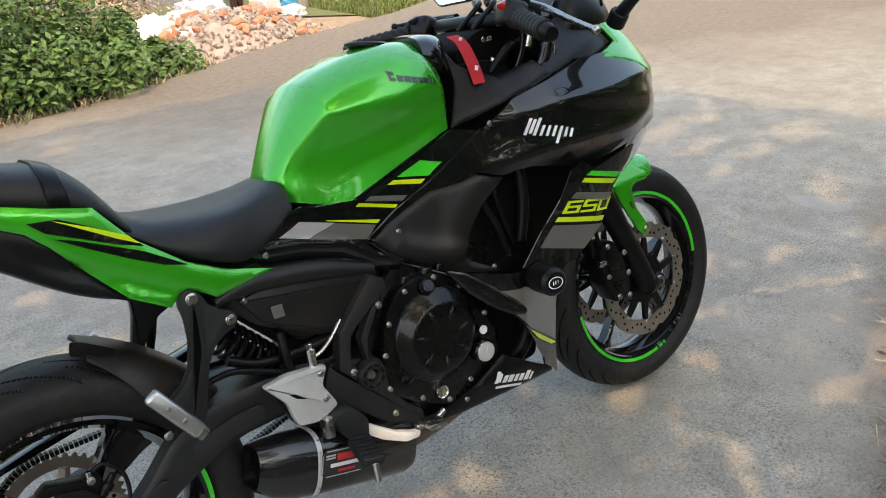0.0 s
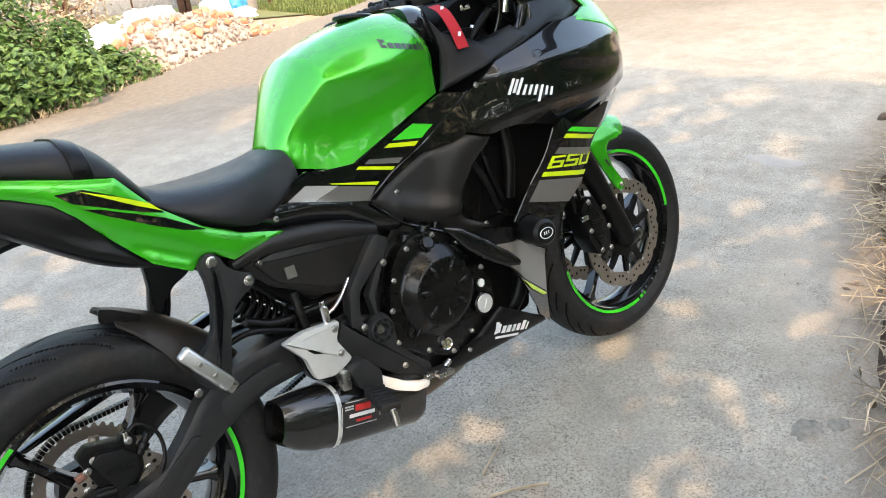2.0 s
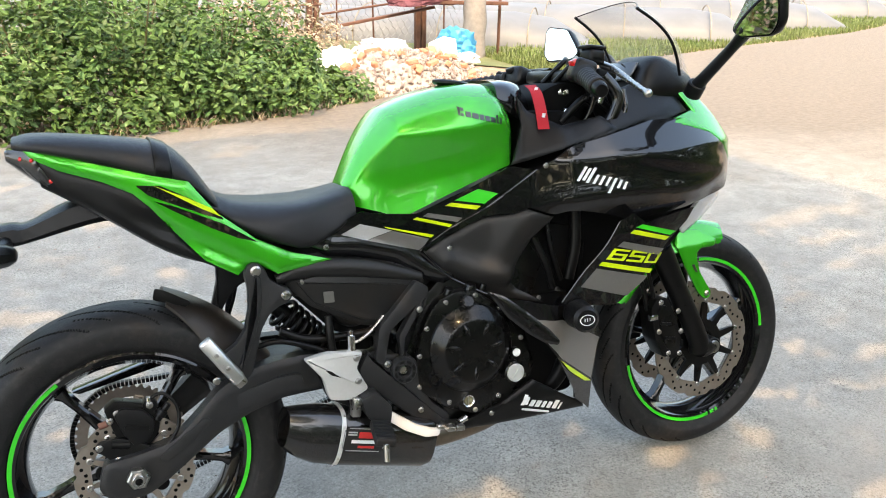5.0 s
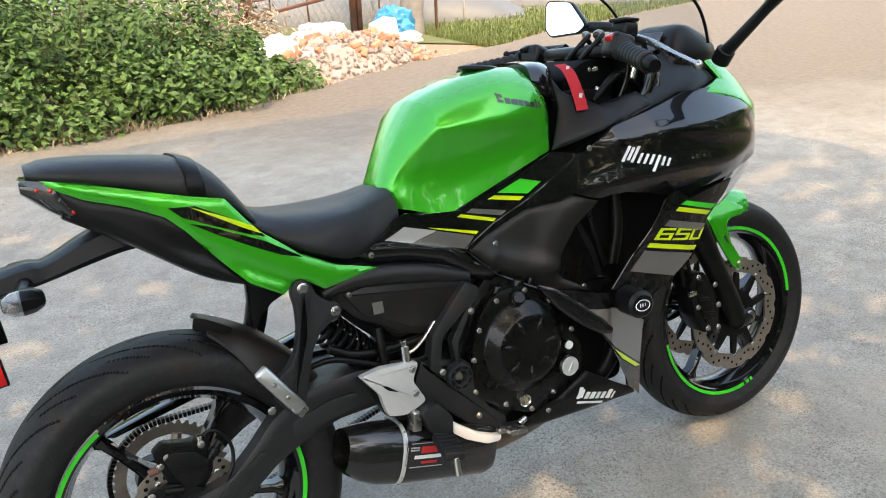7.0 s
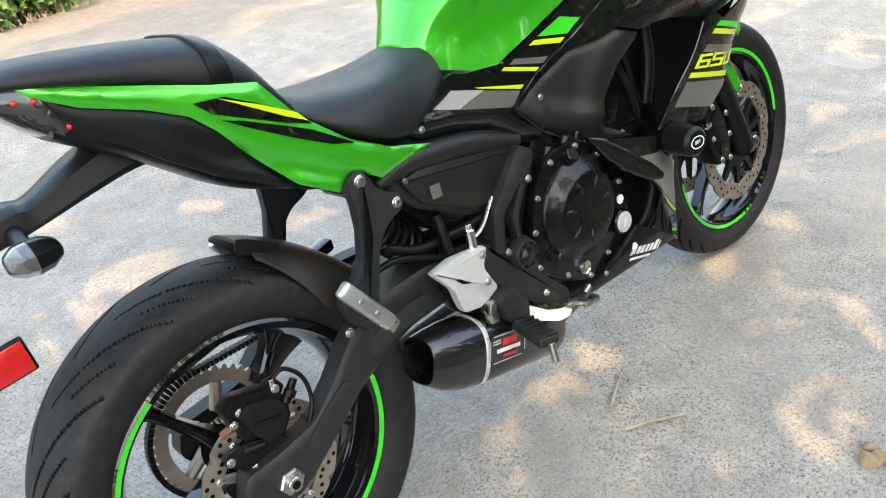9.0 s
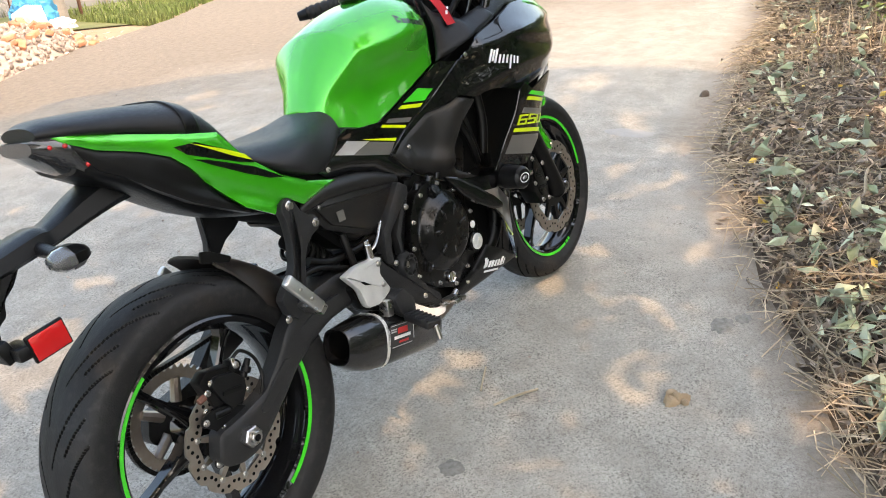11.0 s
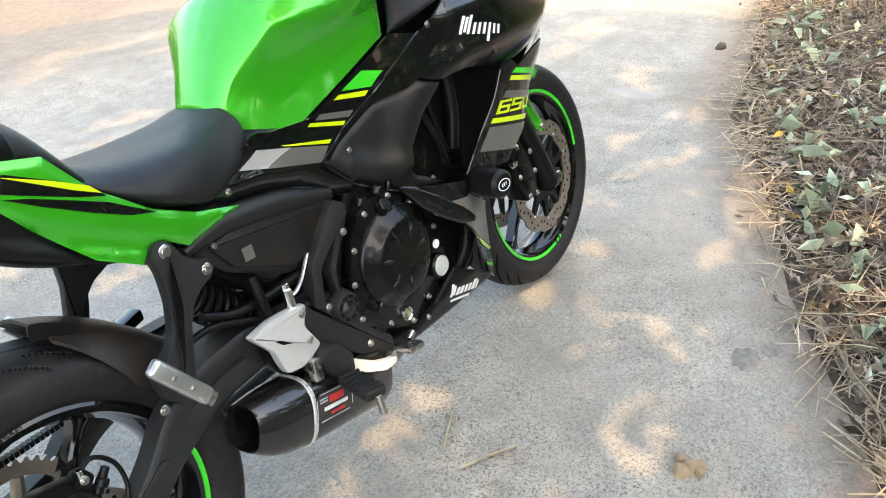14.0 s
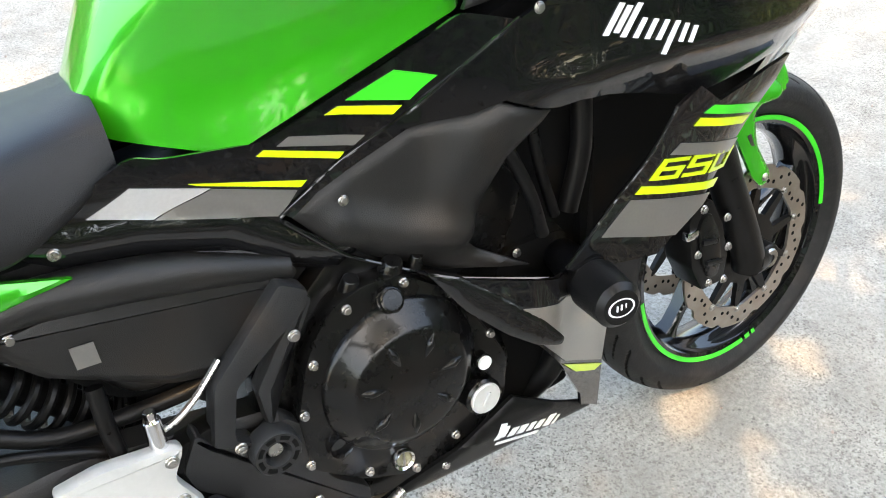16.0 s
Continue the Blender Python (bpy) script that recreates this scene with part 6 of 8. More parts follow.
solid("carrier_drop", [(-0.195, 0.750), (-0.31, 0.735), (-0.318, 0.66), (-0.315, 0.625), (-0.272, 0.640), (-0.268, 0.664), (-0.250, 0.674), (-0.245, 0.698), (-0.222, 0.715)], o - 0.030, o + 0.030, M_MATTE, bevel=0.006, r=0.008)
bm = bmesh.new()
rod(bm, (-0.285, o - 0.029, 0.715), (-0.285, o - 0.034, 0.715), 0.006, n=14)
part("carrier_screw", bm, M_SATIN, carrier)
bm = bmesh.new()
block(bm, pose(-0.303, 0.0, 0.648, 0, -18, 0), (0.022, 0.17, 0.036), 0.004)
part("reflector_bar", bm, M_MATTE, carrier)
bm = bmesh.new()
block(bm, pose(-0.322, o, 0.650, 0, -18, 0), (0.006, 0.12, 0.05), 0.003)
for y in (-0.035, 0.0, 0.035):
    rod(bm, (-0.324, o + y, 0.648), (-0.329, o + y, 0.648), 0.004, n=12)
part("plate_mount", bm, M_SATIN, carrier)
for s, y in ((-1, -0.104), (1, 0.16)):
    bm = bmesh.new()
    block(bm, pose(-0.250, y, 0.645, 0, -5, 0), (0.064, 0.009, 0.046), 0.003)
    rf = part("side_reflector", bm, M_SATIN, carrier)
    bm = bmesh.new()
    block(bm, pose(-0.250, y + s * 0.005, 0.645, 0, -5, 0), (0.057, 0.004, 0.039), 0.001)
    part("red_lens", bm, M_RED, rf, "red reflector lens")
    bm = bmesh.new()
    block(bm, pose(-0.285, y * 0.75, 0.642, 0, 0, 0), (0.03, abs(y) * 0.55, 0.022), 0.004)
    part("reflector_arm", bm, M_MATTE, rf)
for s in (-1, 1):
    c = Vector((-0.170, o + s * 0.128, 0.747))
    bm = bmesh.new()
    tube(bm, [(-0.165, o + s * 0.035, 0.755), (-0.168, o + s * 0.075, 0.752), (-0.17, o + s * 0.10, 0.749)], [0.013, 0.011, 0.012], 12)
    ind = part("indicator", bm, M_MATTE, carrier, "indicator with clear lens")
    bm = bmesh.new()
    rows = []
    for x, ry, rz in ((-0.004, 0.034, 0.021), (0.014, 0.031, 0.019), (0.027, 0.020, 0.012), (0.030, 0.012, 0.006)):
        rows.append([c + Vector((x, ry * math.cos(t), rz * math.sin(t))) for t in (2 * math.pi * (i + 0.5) / 8 for i in range(8))])
    grid_faces(bm, rows, closed=True, cap=True)
    part("indicator_housing", bm, M_SATIN, ind)
    bm = bmesh.new()
    rows = []
    for x, ry, rz in ((-0.003, 0.0335, 0.0205), (-0.018, 0.031, 0.0190), (-0.030, 0.020, 0.012), (-0.033, 0.012, 0.007)):
        rows.append([c + Vector((x, ry * math.cos(t), rz * math.sin(t))) for t in (2 * math.pi * (i + 0.5) / 8 for i in range(8))])
    grid_faces(bm, rows, closed=True, cap=True)
    part("indicator_lens", bm, mat("indicator_glass", (0.5, 0.5, 0.49), 0.06, transmission=0.85, coat=1.0) if s < 0 else bpy.data.materials["indicator_glass"], ind, "clear faceted indicator lens")

# side stand
bm = bmesh.new()
G = bike.matrix_world.inverted() @ Vector((0.52, 0.36, 0.008))
tube(bm, [(0.60, 0.10, 0.26), tuple(G * 0.6 + Vector((0.60, 0.10, 0.26)) * 0.4), tuple(G)], [0.013, 0.012, 0.012], 12)
stand = part("side_stand", bm, M_SATIN, bike, "black side stand")


# ---- decals on the bodywork ----
def decal(name, poly, surf, material, lift=0.0016, label="", side=-1, pitch=0.01, parent=None):
    bm = bmesh.new()
    sheet(bm, poly, surf, thick=0.0012, pitch=pitch, lift=lift, side=side)
    return part(name, bm, material, parent or bike, label)


band_s, side_s, low_s = band_w, wf_in(0.002), lower_w
for s in (-1, 1):
    decal("stripe", [(0.734, 0.777), (0.774, 0.765), (0.746, 0.745), (0.684, 0.757)], band_s, M_TAPE, side=s, label="green stripe")
    decal("stripe", [(0.676, 0.753), (0.738, 0.741), (0.728, 0.734), (0.661, 0.748)], band_s, M_YELLOW, side=s, label="yellow-green stripe")
    decal("stripe", [(0.623, 0.737), (0.698, 0.719), (0.686, 0.711), (0.610, 0.731)], band_s, M_GREY, side=s, label="grey stripe")
    decal("stripe", [(0.597, 0.731), (0.676, 0.707), (0.669, 0.702), (0.589, 0.727)], band_s, M_YELLOW, side=s, label="yellow-green stripe")
    decal("stripe", [(0.524, 0.720), (0.633, 0.690), (0.626, 0.685), (0.531, 0.716)], band_s, M_YELLOW, side=s, label="yellow-green stripe")
    decal("stripe", [(0.475, 0.731), (0.542, 0.710), (0.488, 0.696), (0.435, 0.713)], band_s, M_SILVER, side=s, label="silver patch")
    decal("stripe", [(0.543, 0.709), (0.622, 0.683), (0.600, 0.661), (0.489, 0.695)], band_s, M_GREY, side=s, label="grey patch")
    decal("stripe", [(1.089, 0.672), (1.20, 0.640), (1.18, 0.634), (1.071, 0.667)], side_s, M_TAPE, side=s, label="green stripe")
    decal("stripe", [(1.066, 0.663), (1.18, 0.630), (1.165, 0.624), (1.056, 0.656)], side_s, M_YELLOW, side=s, label="yellow-green stripe")
    decal("stripe", [(1.039, 0.640), (1.165, 0.604), (1.148, 0.592), (1.024, 0.630)], side_s, M_GREY, side=s, label="grey stripe")
    decal("stripe", [(0.989, 0.600), (1.132, 0.562), (1.122, 0.554), (0.981, 0.592)], side_s, M_YELLOW, side=s, label="yellow-green stripe")
    decal("stripe", [(0.976, 0.586), (1.115, 0.549), (1.055, 0.512), (0.940, 0.548)], side_s, M_GREY, side=s, label="grey patch")
    decal("stripe", [(0.824, 0.490), (0.902, 0.476), (1.041, 0.394), (1.007, 0.304), (0.896, 0.388), (0.866, 0.424), (0.832, 0.462)], low_s, M_GREY, side=s, label="grey patch")
    decal("stripe", [(0.892, 0.386), (1.007, 0.298), (0.981, 0.307), (0.924, 0.350)], low_s, M_YELLOW, side=s, label="yellow-green stripe", lift=0.003)
    decal("tail_inlay", [(0.064, 0.849), (0.105, 0.845), (0.15, 0.820), (0.196, 0.791), (0.210, 0.773), (0.177, 0.785), (0.117, 0.813), (0.084, 0.829)], tail_w, M_GLOSS, side=s, label="gloss black inlay", lift=0.0005, pitch=0.008)
    decal("tail_inlay", [(0.092, 0.818), (0.120, 0.808), (0.178, 0.780), (0.208, 0.765), (0.268, 0.724), (0.232, 0.735), (0.185, 0.760), (0.130, 0.793)], tail_w, M_GLOSS, side=s, label="black painted fade", lift=0.0005, pitch=0.008)
    decal("tail_stripe", [(0.095, 0.846), (0.150, 0.819), (0.192, 0.795), (0.205, 0.779), (0.174, 0.796)], tail_w, M_YELLOW, side=s, label="yellow-green stripe", lift=0.0028)
    decal("cover_patch", [(0.388, 0.604), (0.409, 0.603), (0.410, 0.580), (0.389, 0.581)], lambda x, z: 0.1105, M_GREY, side=s, label="grey sticker")

# number lettering on the side fairing: strokes built as thin panels
P0, PU, PV_ = Vector((0.998, 0.6045)), Vector((0.150, -0.0330)), Vector((0.0185, 0.0225))


def glyph(segs, k):
    for s in (-1, 1):
        for (a0, b0), (a1, b1), (a2, b2), (a3, b3) in segs:
            quad = [P0 + PU * ((k + a * 0.88) / 3) + PV_ * b for a, b in ((a0, b0), (a1, b1), (a2, b2), (a3, b3))]
            decal("number_stroke", [(q.x, q.y) for q in quad], side_s, M_YELLOW, side=s, pitch=0.02)


def hbar(b0, b1, a0=0.0, a1=1.0):
    return ((a0, b0), (a1, b0), (a1, b1), (a0, b1))


def vbar(a0, a1, b0, b1):
    return ((a0, b0), (a1, b0), (a1, b1), (a0, b1))


glyph([hbar(0, 0.18), hbar(0.42, 0.60), hbar(0.82, 1.0), vbar(0, 0.2, 0.18, 0.82), vbar(0.8, 1.0, 0.18, 0.42)], 0)
glyph([hbar(0, 0.18), hbar(0.42, 0.60), hbar(0.82, 1.0), vbar(0, 0.2, 0.60, 0.82), vbar(0.8, 1.0, 0.18, 0.42)], 1)
glyph([hbar(0, 0.18), hbar(0.82, 1.0), vbar(0, 0.2, 0.18, 0.82), vbar(0.8, 1.0, 0.18, 0.82)], 2)


# makers' marks as plain slanted bars
def bars(name, p0, pu, pv, spans, surf, material, lift=0.0018):
    for s in (-1, 1):
        for a0, a1, b0, b1, sl in spans:
            q = [p0 + pu * (a + sl * b) + pv * b for a, b in ((a0, b0), (a1, b0), (a1, b1), (a0, b1))]
            decal(name, [(w.x, w.y) for w in q], surf, material, side=s, lift=lift, pitch=0.02)


bars("white_mark", Vector((0.926, 0.783)), Vector((0.116, -0.029)), Vector((0.021, 0.030)),
     [(0.0, 0.055, 0, 0.95, 0), (0.09, 0.145, 0.1, 0.9, 0), (0.18, 0.235, 0, 1.0, 0), (0.31, 0.36, 0, 0.6, 0), (0.43, 0.48, 0, 0.6, 0), (0.55, 0.60, 0, 0.6, 0), (0.67, 0.72, -0.4, 0.6, 0), (0.79, 0.84, 0, 0.55, 0), (0.91, 0.96, 0, 0.5, 0)], upper_s, M_WHITE)


bars("white_mark", Vector((0.806, 0.287)), Vector((0.108, -0.036)), Vector((0.008, 0.021)),
     [(0.0, 0.08, 0, 1.2, 0), (0.09, 0.15, 0.1, 1.0, -0.02), (0.20, 0.30, 0.0, 0.75, 0), (0.34, 0.45, 0.0, 0.75, 0), (0.50, 0.58, 0.0, 0.75, 0), (0.63, 0.72, 0, 0.75, 0), (0.77, 0.87, 0, 1.0, 0), (0.92, 0.96, 0, 0.8, 0), (0.08, 0.75, -0.55, -0.3, 0)], belly_w, M_WHITE)


# the mark on the tank follows the tank's own shell
bpy.context.view_layer.update()
from mathutils.bvhtree import BVHTree
tank_ob = next(q for q in bike.children if q.name == "fuel_tank")
tree = BVHTree.FromPolygons([v.co.copy() for v in tank_ob.data.vertices], [tuple(p.vertices) for p in tank_ob.data.polygons])


def tank_skin(x, z):
    hit = tree.ray_cast(Vector((x, -0.5, z)), Vector((0, 1, 0)))
    return -hit[0].y if hit[0] is not None else 0.1


bars("black_mark", Vector((0.686, 0.934)), Vector((0.100, -0.026)), Vector((0.001, 0.0125)),
     [(0.0, 0.05, 0, 1.35, 0), (0.06, 0.12, 0.0, 0.45, 0), (0.06, 0.12, 0.8, 1.3, 0), (0.16, 0.27, 0.0, 0.85, 0), (0.30, 0.44, 0.0, 0.85, 0), (0.47, 0.57, 0.0, 0.85, 0), (0.60, 0.70, 0, 0.85, 0), (0.73, 0.84, 0, 0.85, 0), (0.87, 0.92, 0, 1.35, 0), (0.95, 1.0, 0, 1.1, 0)], tank_skin, M_BLACKTEXT, lift=0.001)

for p in ((0.667, -0.108, 0.657), (0.840, -0.121, 0.859), (0.865, -0.176, 0.819), (0.403, -0.106, 0.692), (0.570, -0.103, 0.595), (0.348, -0.106, 0.629), (0.88, -0.10, 0.515), (0.737, -0.132, 0.282)):
    bm = bmesh.new()
    bolt(bm, p, 0.0055, 0.006)
    part("bolt", bm, M_STEEL, bike)
# near-black sheets added to block the view through the side openings
both("duct_blocker", [(0.78, 0.60), (0.80, 0.72), (0.95, 0.78), (1.32, 0.78), (1.31, 0.64), (1.13, 0.48), (0.90, 0.48)], lambda x, z: 0.085, M_DARK, "dark sheet added to block the side opening", pitch=0.05)
# struts seen through the side opening
for pts, r in (([(0.86, -0.12, 0.66), (0.885, -0.125, 0.60), (0.905, -0.12, 0.54)], 0.008), ([(0.975, -0.105, 0.72), (0.972, -0.11, 0.63), (0.955, -0.105, 0.55)], 0.013), ([(0.905, -0.10, 0.69), (0.912, -0.108, 0.62), (0.935, -0.105, 0.55)], 0.007)):
    bm = bmesh.new()
    tube(bm, pts, r, 12)
    part("duct_strut", bm, M_SATIN, bike)


# ================= surroundings =================
rng = random.Random(7)
M_LEAF = mat("hedge_leaf", (0.062, 0.125, 0.026), 0.55, 0, (0.105, 0.175, 0.042), 3, 0.3, obj_var=0.45)
M_LEAF2 = mat("pale_leaf", (0.15, 0.20, 0.05), 0.6, 0, (0.2, 0.24, 0.07), 3, 0.3, obj_var=0.35)
M_STEM = mat("green_stem", (0.12, 0.12, 0.05), 0.8, 0, (0.16, 0.13, 0.07), 20)
M_BARK = mat("bark", (0.13, 0.10, 0.075), 0.9, 0, (0.2, 0.16, 0.12), 9, 0.3, bump=1.0, bump_scale=30)
M_TREELEAF = mat("tree_leaf", (0.05, 0.11, 0.02), 0.5, 0, (0.08, 0.15, 0.03), 3, 0.3, obj_var=0.3)
M_DRY = mat("dry_leaf", (0.12, 0.085, 0.058), 0.75, 0, (0.38, 0.31, 0.24), 14, 0.5, obj_var=0.75)
M_GREENLEAF = mat("fallen_green_leaf", (0.27, 0.32, 0.18), 0.5, 0, (0.52, 0.55, 0.42), 9, 0.4, obj_var=0.35)
M_STRAW = mat("dry_straw", (0.24, 0.185, 0.12), 0.8, 0, (0.46, 0.38, 0.27), 7, 0.4, obj_var=0.45)
M_TWIG = mat("dry_twig", (0.10, 0.075, 0.058), 0.85, 0, (0.19, 0.15, 0.12), 12, 0.3, bump=0.5, bump_scale=80)
M_HUMUS = mat("dark_leaf_mould", (0.06, 0.045, 0.033), 0.95, 0, (0.14, 0.105, 0.075), 5, 0.3, bump=1.0, bump_scale=45, fine=(0.28, 0.22, 0.16), fine_scale=70, fine_amount=0.5)
M_RUST = mat("rusty_steel", (0.12, 0.055, 0.035), 0.8, 0.3, (0.2, 0.10, 0.065), 12, 0.3, bump=0.5, bump_scale=90)
M_WIRE = mat("galvanised_wire", (0.3, 0.29, 0.28), 0.5, 0.7)
M_BRICK = mat("broken_brick", (0.42, 0.17, 0.09), 0.9, 0, (0.52, 0.26, 0.16), 14, 0.3, bump=0.8, bump_scale=60, obj_var=0.25)
M_RUBBLE = mat("rubble_stone", (0.29, 0.225, 0.185), 0.95, 0, (0.42, 0.35, 0.30), 9, 0.3, bump=0.8, bump_scale=60, obj_var=0.3)
M_BAG = mat("white_woven_bag", (0.70, 0.69, 0.66), 0.6, 0, (0.50, 0.47, 0.43), 7, 0.3, bump=0.5, bump_scale=120)
M_BLUE = mat("blue_plastic_bag", (0.04, 0.22, 0.42), 0.45, 0, (0.06, 0.3, 0.5), 6, 0.3, bump=0.4, bump_scale=40)
M_MAROON = mat("maroon_cloth", (0.12, 0.04, 0.05), 0.85, 0, (0.17, 0.06, 0.07), 10)
M_FILM = mat("white_plastic_film", (0.13, 0.13, 0.127), 0.5, 0, (0.185, 0.184, 0.18), 1.2, 0.3, bump=0.4, bump_scale=9)
M_GRASS = mat("grass_blade", (0.09, 0.14, 0.03), 0.7, 0, (0.17, 0.19, 0.06), 2, 0.3, obj_var=0.4)
M_FIELD = mat("grassy_field", (0.09, 0.12, 0.035), 0.95, 0, (0.18, 0.17, 0.08), 0.8, 0.3, bump=1.0, bump_scale=15)
M_TRUNKPOST = mat("weathered_wood", (0.22, 0.19, 0.16), 0.9, 0, (0.32, 0.28, 0.24), 14, 0.3, bump=0.9, bump_scale=40)


def raw(name, verts, faces, material, smooth=False):
    me = bpy.data.meshes.new(name)
    me.from_pydata(verts, [], faces)
    me.materials.append(material)
    if smooth:
        for p in me.polygons:
            p.use_smooth = True
    return me


def leaf_mesh(name, places, material, size, aspect=0.5, curl=0.25):
    """Many small folded leaves: places gives (point, normal hint) pairs."""
    vs, fs = [], []
    for p, nrm in places:
        s = size * rng.uniform(0.6, 1.35)
        d = Vector((rng.gauss(0, 1), rng.gauss(0, 1), rng.gauss(0, 0.5)))
        nn = (Vector(nrm) + Vector((rng.gauss(0, 0.5), rng.gauss(0, 0.5), rng.gauss(0, 0.5)))).normalized()
        d = (d - nn * d.dot(nn)).normalized()
        b = nn.cross(d)
        k = len(vs)
        p = Vector(p)
        c = curl * rng.uniform(-0.5, 1.4)
        vs += [p - d * s * 0.5, p + b * s * aspect * 0.5 + nn * s * c * 0.5 - d * s * 0.05, p + d * s * 0.5 + nn * s * c * rng.uniform(-1, 1), p - b * s * aspect * 0.5 + nn * s * c * 0.5 - d * s * 0.05, p + nn * -s * c * 0.2]
        fs += [(k, k + 4, k + 1), (k + 4, k + 2, k + 1), (k, k + 3, k + 4), (k + 4, k + 3, k + 2)]
    return raw(name, vs, fs, material)


def road_edge(x):
    return float(np.interp(x, [-6, -1, 0.63, 0.98, 1.6, 2.1, 2.76, 3.4, 4.2, 5.5, 9, 20], [-4.2, -1.9, -1.15, -0.95, -0.66, -0.45, -0.2, -0.1, 0.06, 0.15, 1.3, 4.4]))


# the tree behind the camera that shades the lane
def shaded(x, y):
    """Where the crown's shade lies on the lane: a wide rounded field with a wavering edge."""
    w = 1 + 0.10 * noise.noise((x * 0.9, y * 0.9, 2.0)) + 0.06 * noise.noise((x * 3.1, y * 3.1, 6.0))
    return (abs(x - 0.05) / 4.0) ** 3 + (abs(y - 0.3) / (3.75 if y > 0.3 else 4.6)) ** 3 < w


# gaps in the crown: the centre of the patch of sun each throws on the ground, and its half size
GAPS = [(0.88, -0.41, 0.07, 0.035), (0.97, -0.43, 0.08, 0.04), (0.93, -0.53, 0.08, 0.04), (0.87, -0.50, 0.06, 0.04), (0.91, -0.33, 0.05, 0.03), (0.76, -0.03, 0.08, 0.04), (0.63, 0.0, 0.07, 0.04), (0.53, -0.01, 0.05, 0.03),
        (1.19, -0.53, 0.05, 0.035), (1.28, -0.38, 0.05, 0.03), (1.29, -0.09, 0.06, 0.03), (1.34, -0.18, 0.05, 0.03), (1.72, -0.40, 0.07, 0.04), (2.10, -0.40, 0.13, 0.07), (1.95, -0.47, 0.10, 0.06), (2.26, -0.13, 0.06, 0.03),
        (2.15, -0.05, 0.05, 0.03), (1.90, 0.03, 0.06, 0.04), (2.32, 0.10, 0.08, 0.04), (2.20, 3.20, 0.20, 0.08), (1.98, 3.05, 0.16, 0.07), (0.30, -0.44, 0.065, 0.035), (0.19, 1.08, 0.18, 0.10), (0.27, 1.24, 0.16, 0.07), (1.60, -0.09, 0.06, 0.04)]
GAPS += [(3.20, 1.25, 0.24, 0.07), (3.58, 1.24, 0.2, 0.07), (3.15, 0.98, 0.15, 0.05), (3.62, 0.78, 0.18, 0.1), (2.93, 0.72, 0.09, 0.04), (2.12, 0.24, 0.07, 0.04), (3.0, 0.30, 0.12, 0.05), (2.7, -0.05, 0.1, 0.05)]
GAPS += [(rng.uniform(-3.2, 3.4), rng.uniform(0.6, 3.7), rng.uniform(0.05, 0.14), rng.uniform(0.04, 0.08)) for _ in range(60)]
sh = Vector((sun_way.x, sun_way.y, 0)) / sun_way.z
tree = new("tree")
tree.location = (-1.9, -4.9, 0)
tagged(tree, "tall leafy tree shading the lane", "tree")
bm = bmesh.new()
tube(bm, [(0, 0, -0.1), (0.06, 0.05, 2.4), (0.2, 0.2, 3.8), (0.45, 0.6, 5.8)], [0.24, 0.18, 0.14, 0.08], 16)
part("trunk", bm, M_BARK, tree)
for i in range(13):
    a = 2 * math.pi * i / 13
    bm = bmesh.new()
    tip = Vector((0.7 + 3.2 * math.cos(a) * rng.uniform(0.6, 1), 1.6 + 3.4 * math.sin(a) * rng.uniform(0.6, 1), rng.uniform(6.2, 7.4)))
    st = Vector((0.2, 0.2, 3.8)).lerp(Vector((0.45, 0.6, 5.8)), i / 12)
    tube(bm, [st, st.lerp(tip, 0.4) + Vector((0, 0, 0.3)), tip], [0.07, 0.04, 0.01], 8)
    part("limb", bm, M_BARK, tree)
places = []
tries = 0
while len(places) < 42000 and tries < 300000:
    tries += 1
    z = rng.uniform(5.8, 7.6)
    gx, gy = rng.uniform(-6, 6.5), rng.uniform(-7.5, 6.5)
    if not shaded(gx, gy):
        continue
    if any(((gx - u0) / ru) ** 2 + ((gy - v0) / rv) ** 2 < 1.9 + 3.0 * noise.noise((gx * 18, gy * 18, 3.0)) for u0, v0, ru, rv in GAPS):
        continue
    if gy < -0.6 and noise.noise((gx * 3.6, gy * 3.6, 5.0)) > (0.10 if gy < road_edge(gx) - 0.1 else 0.42):
        continue
    places.append((Vector((gx, gy, 0)) + sh * z + Vector((0, 0, z)) - Vector(tree.location), (0, 0, 1)))
crown = new("crown", leaf_mesh("crown", places, M_TREELEAF, 0.12, 0.6))
crown.parent = tree


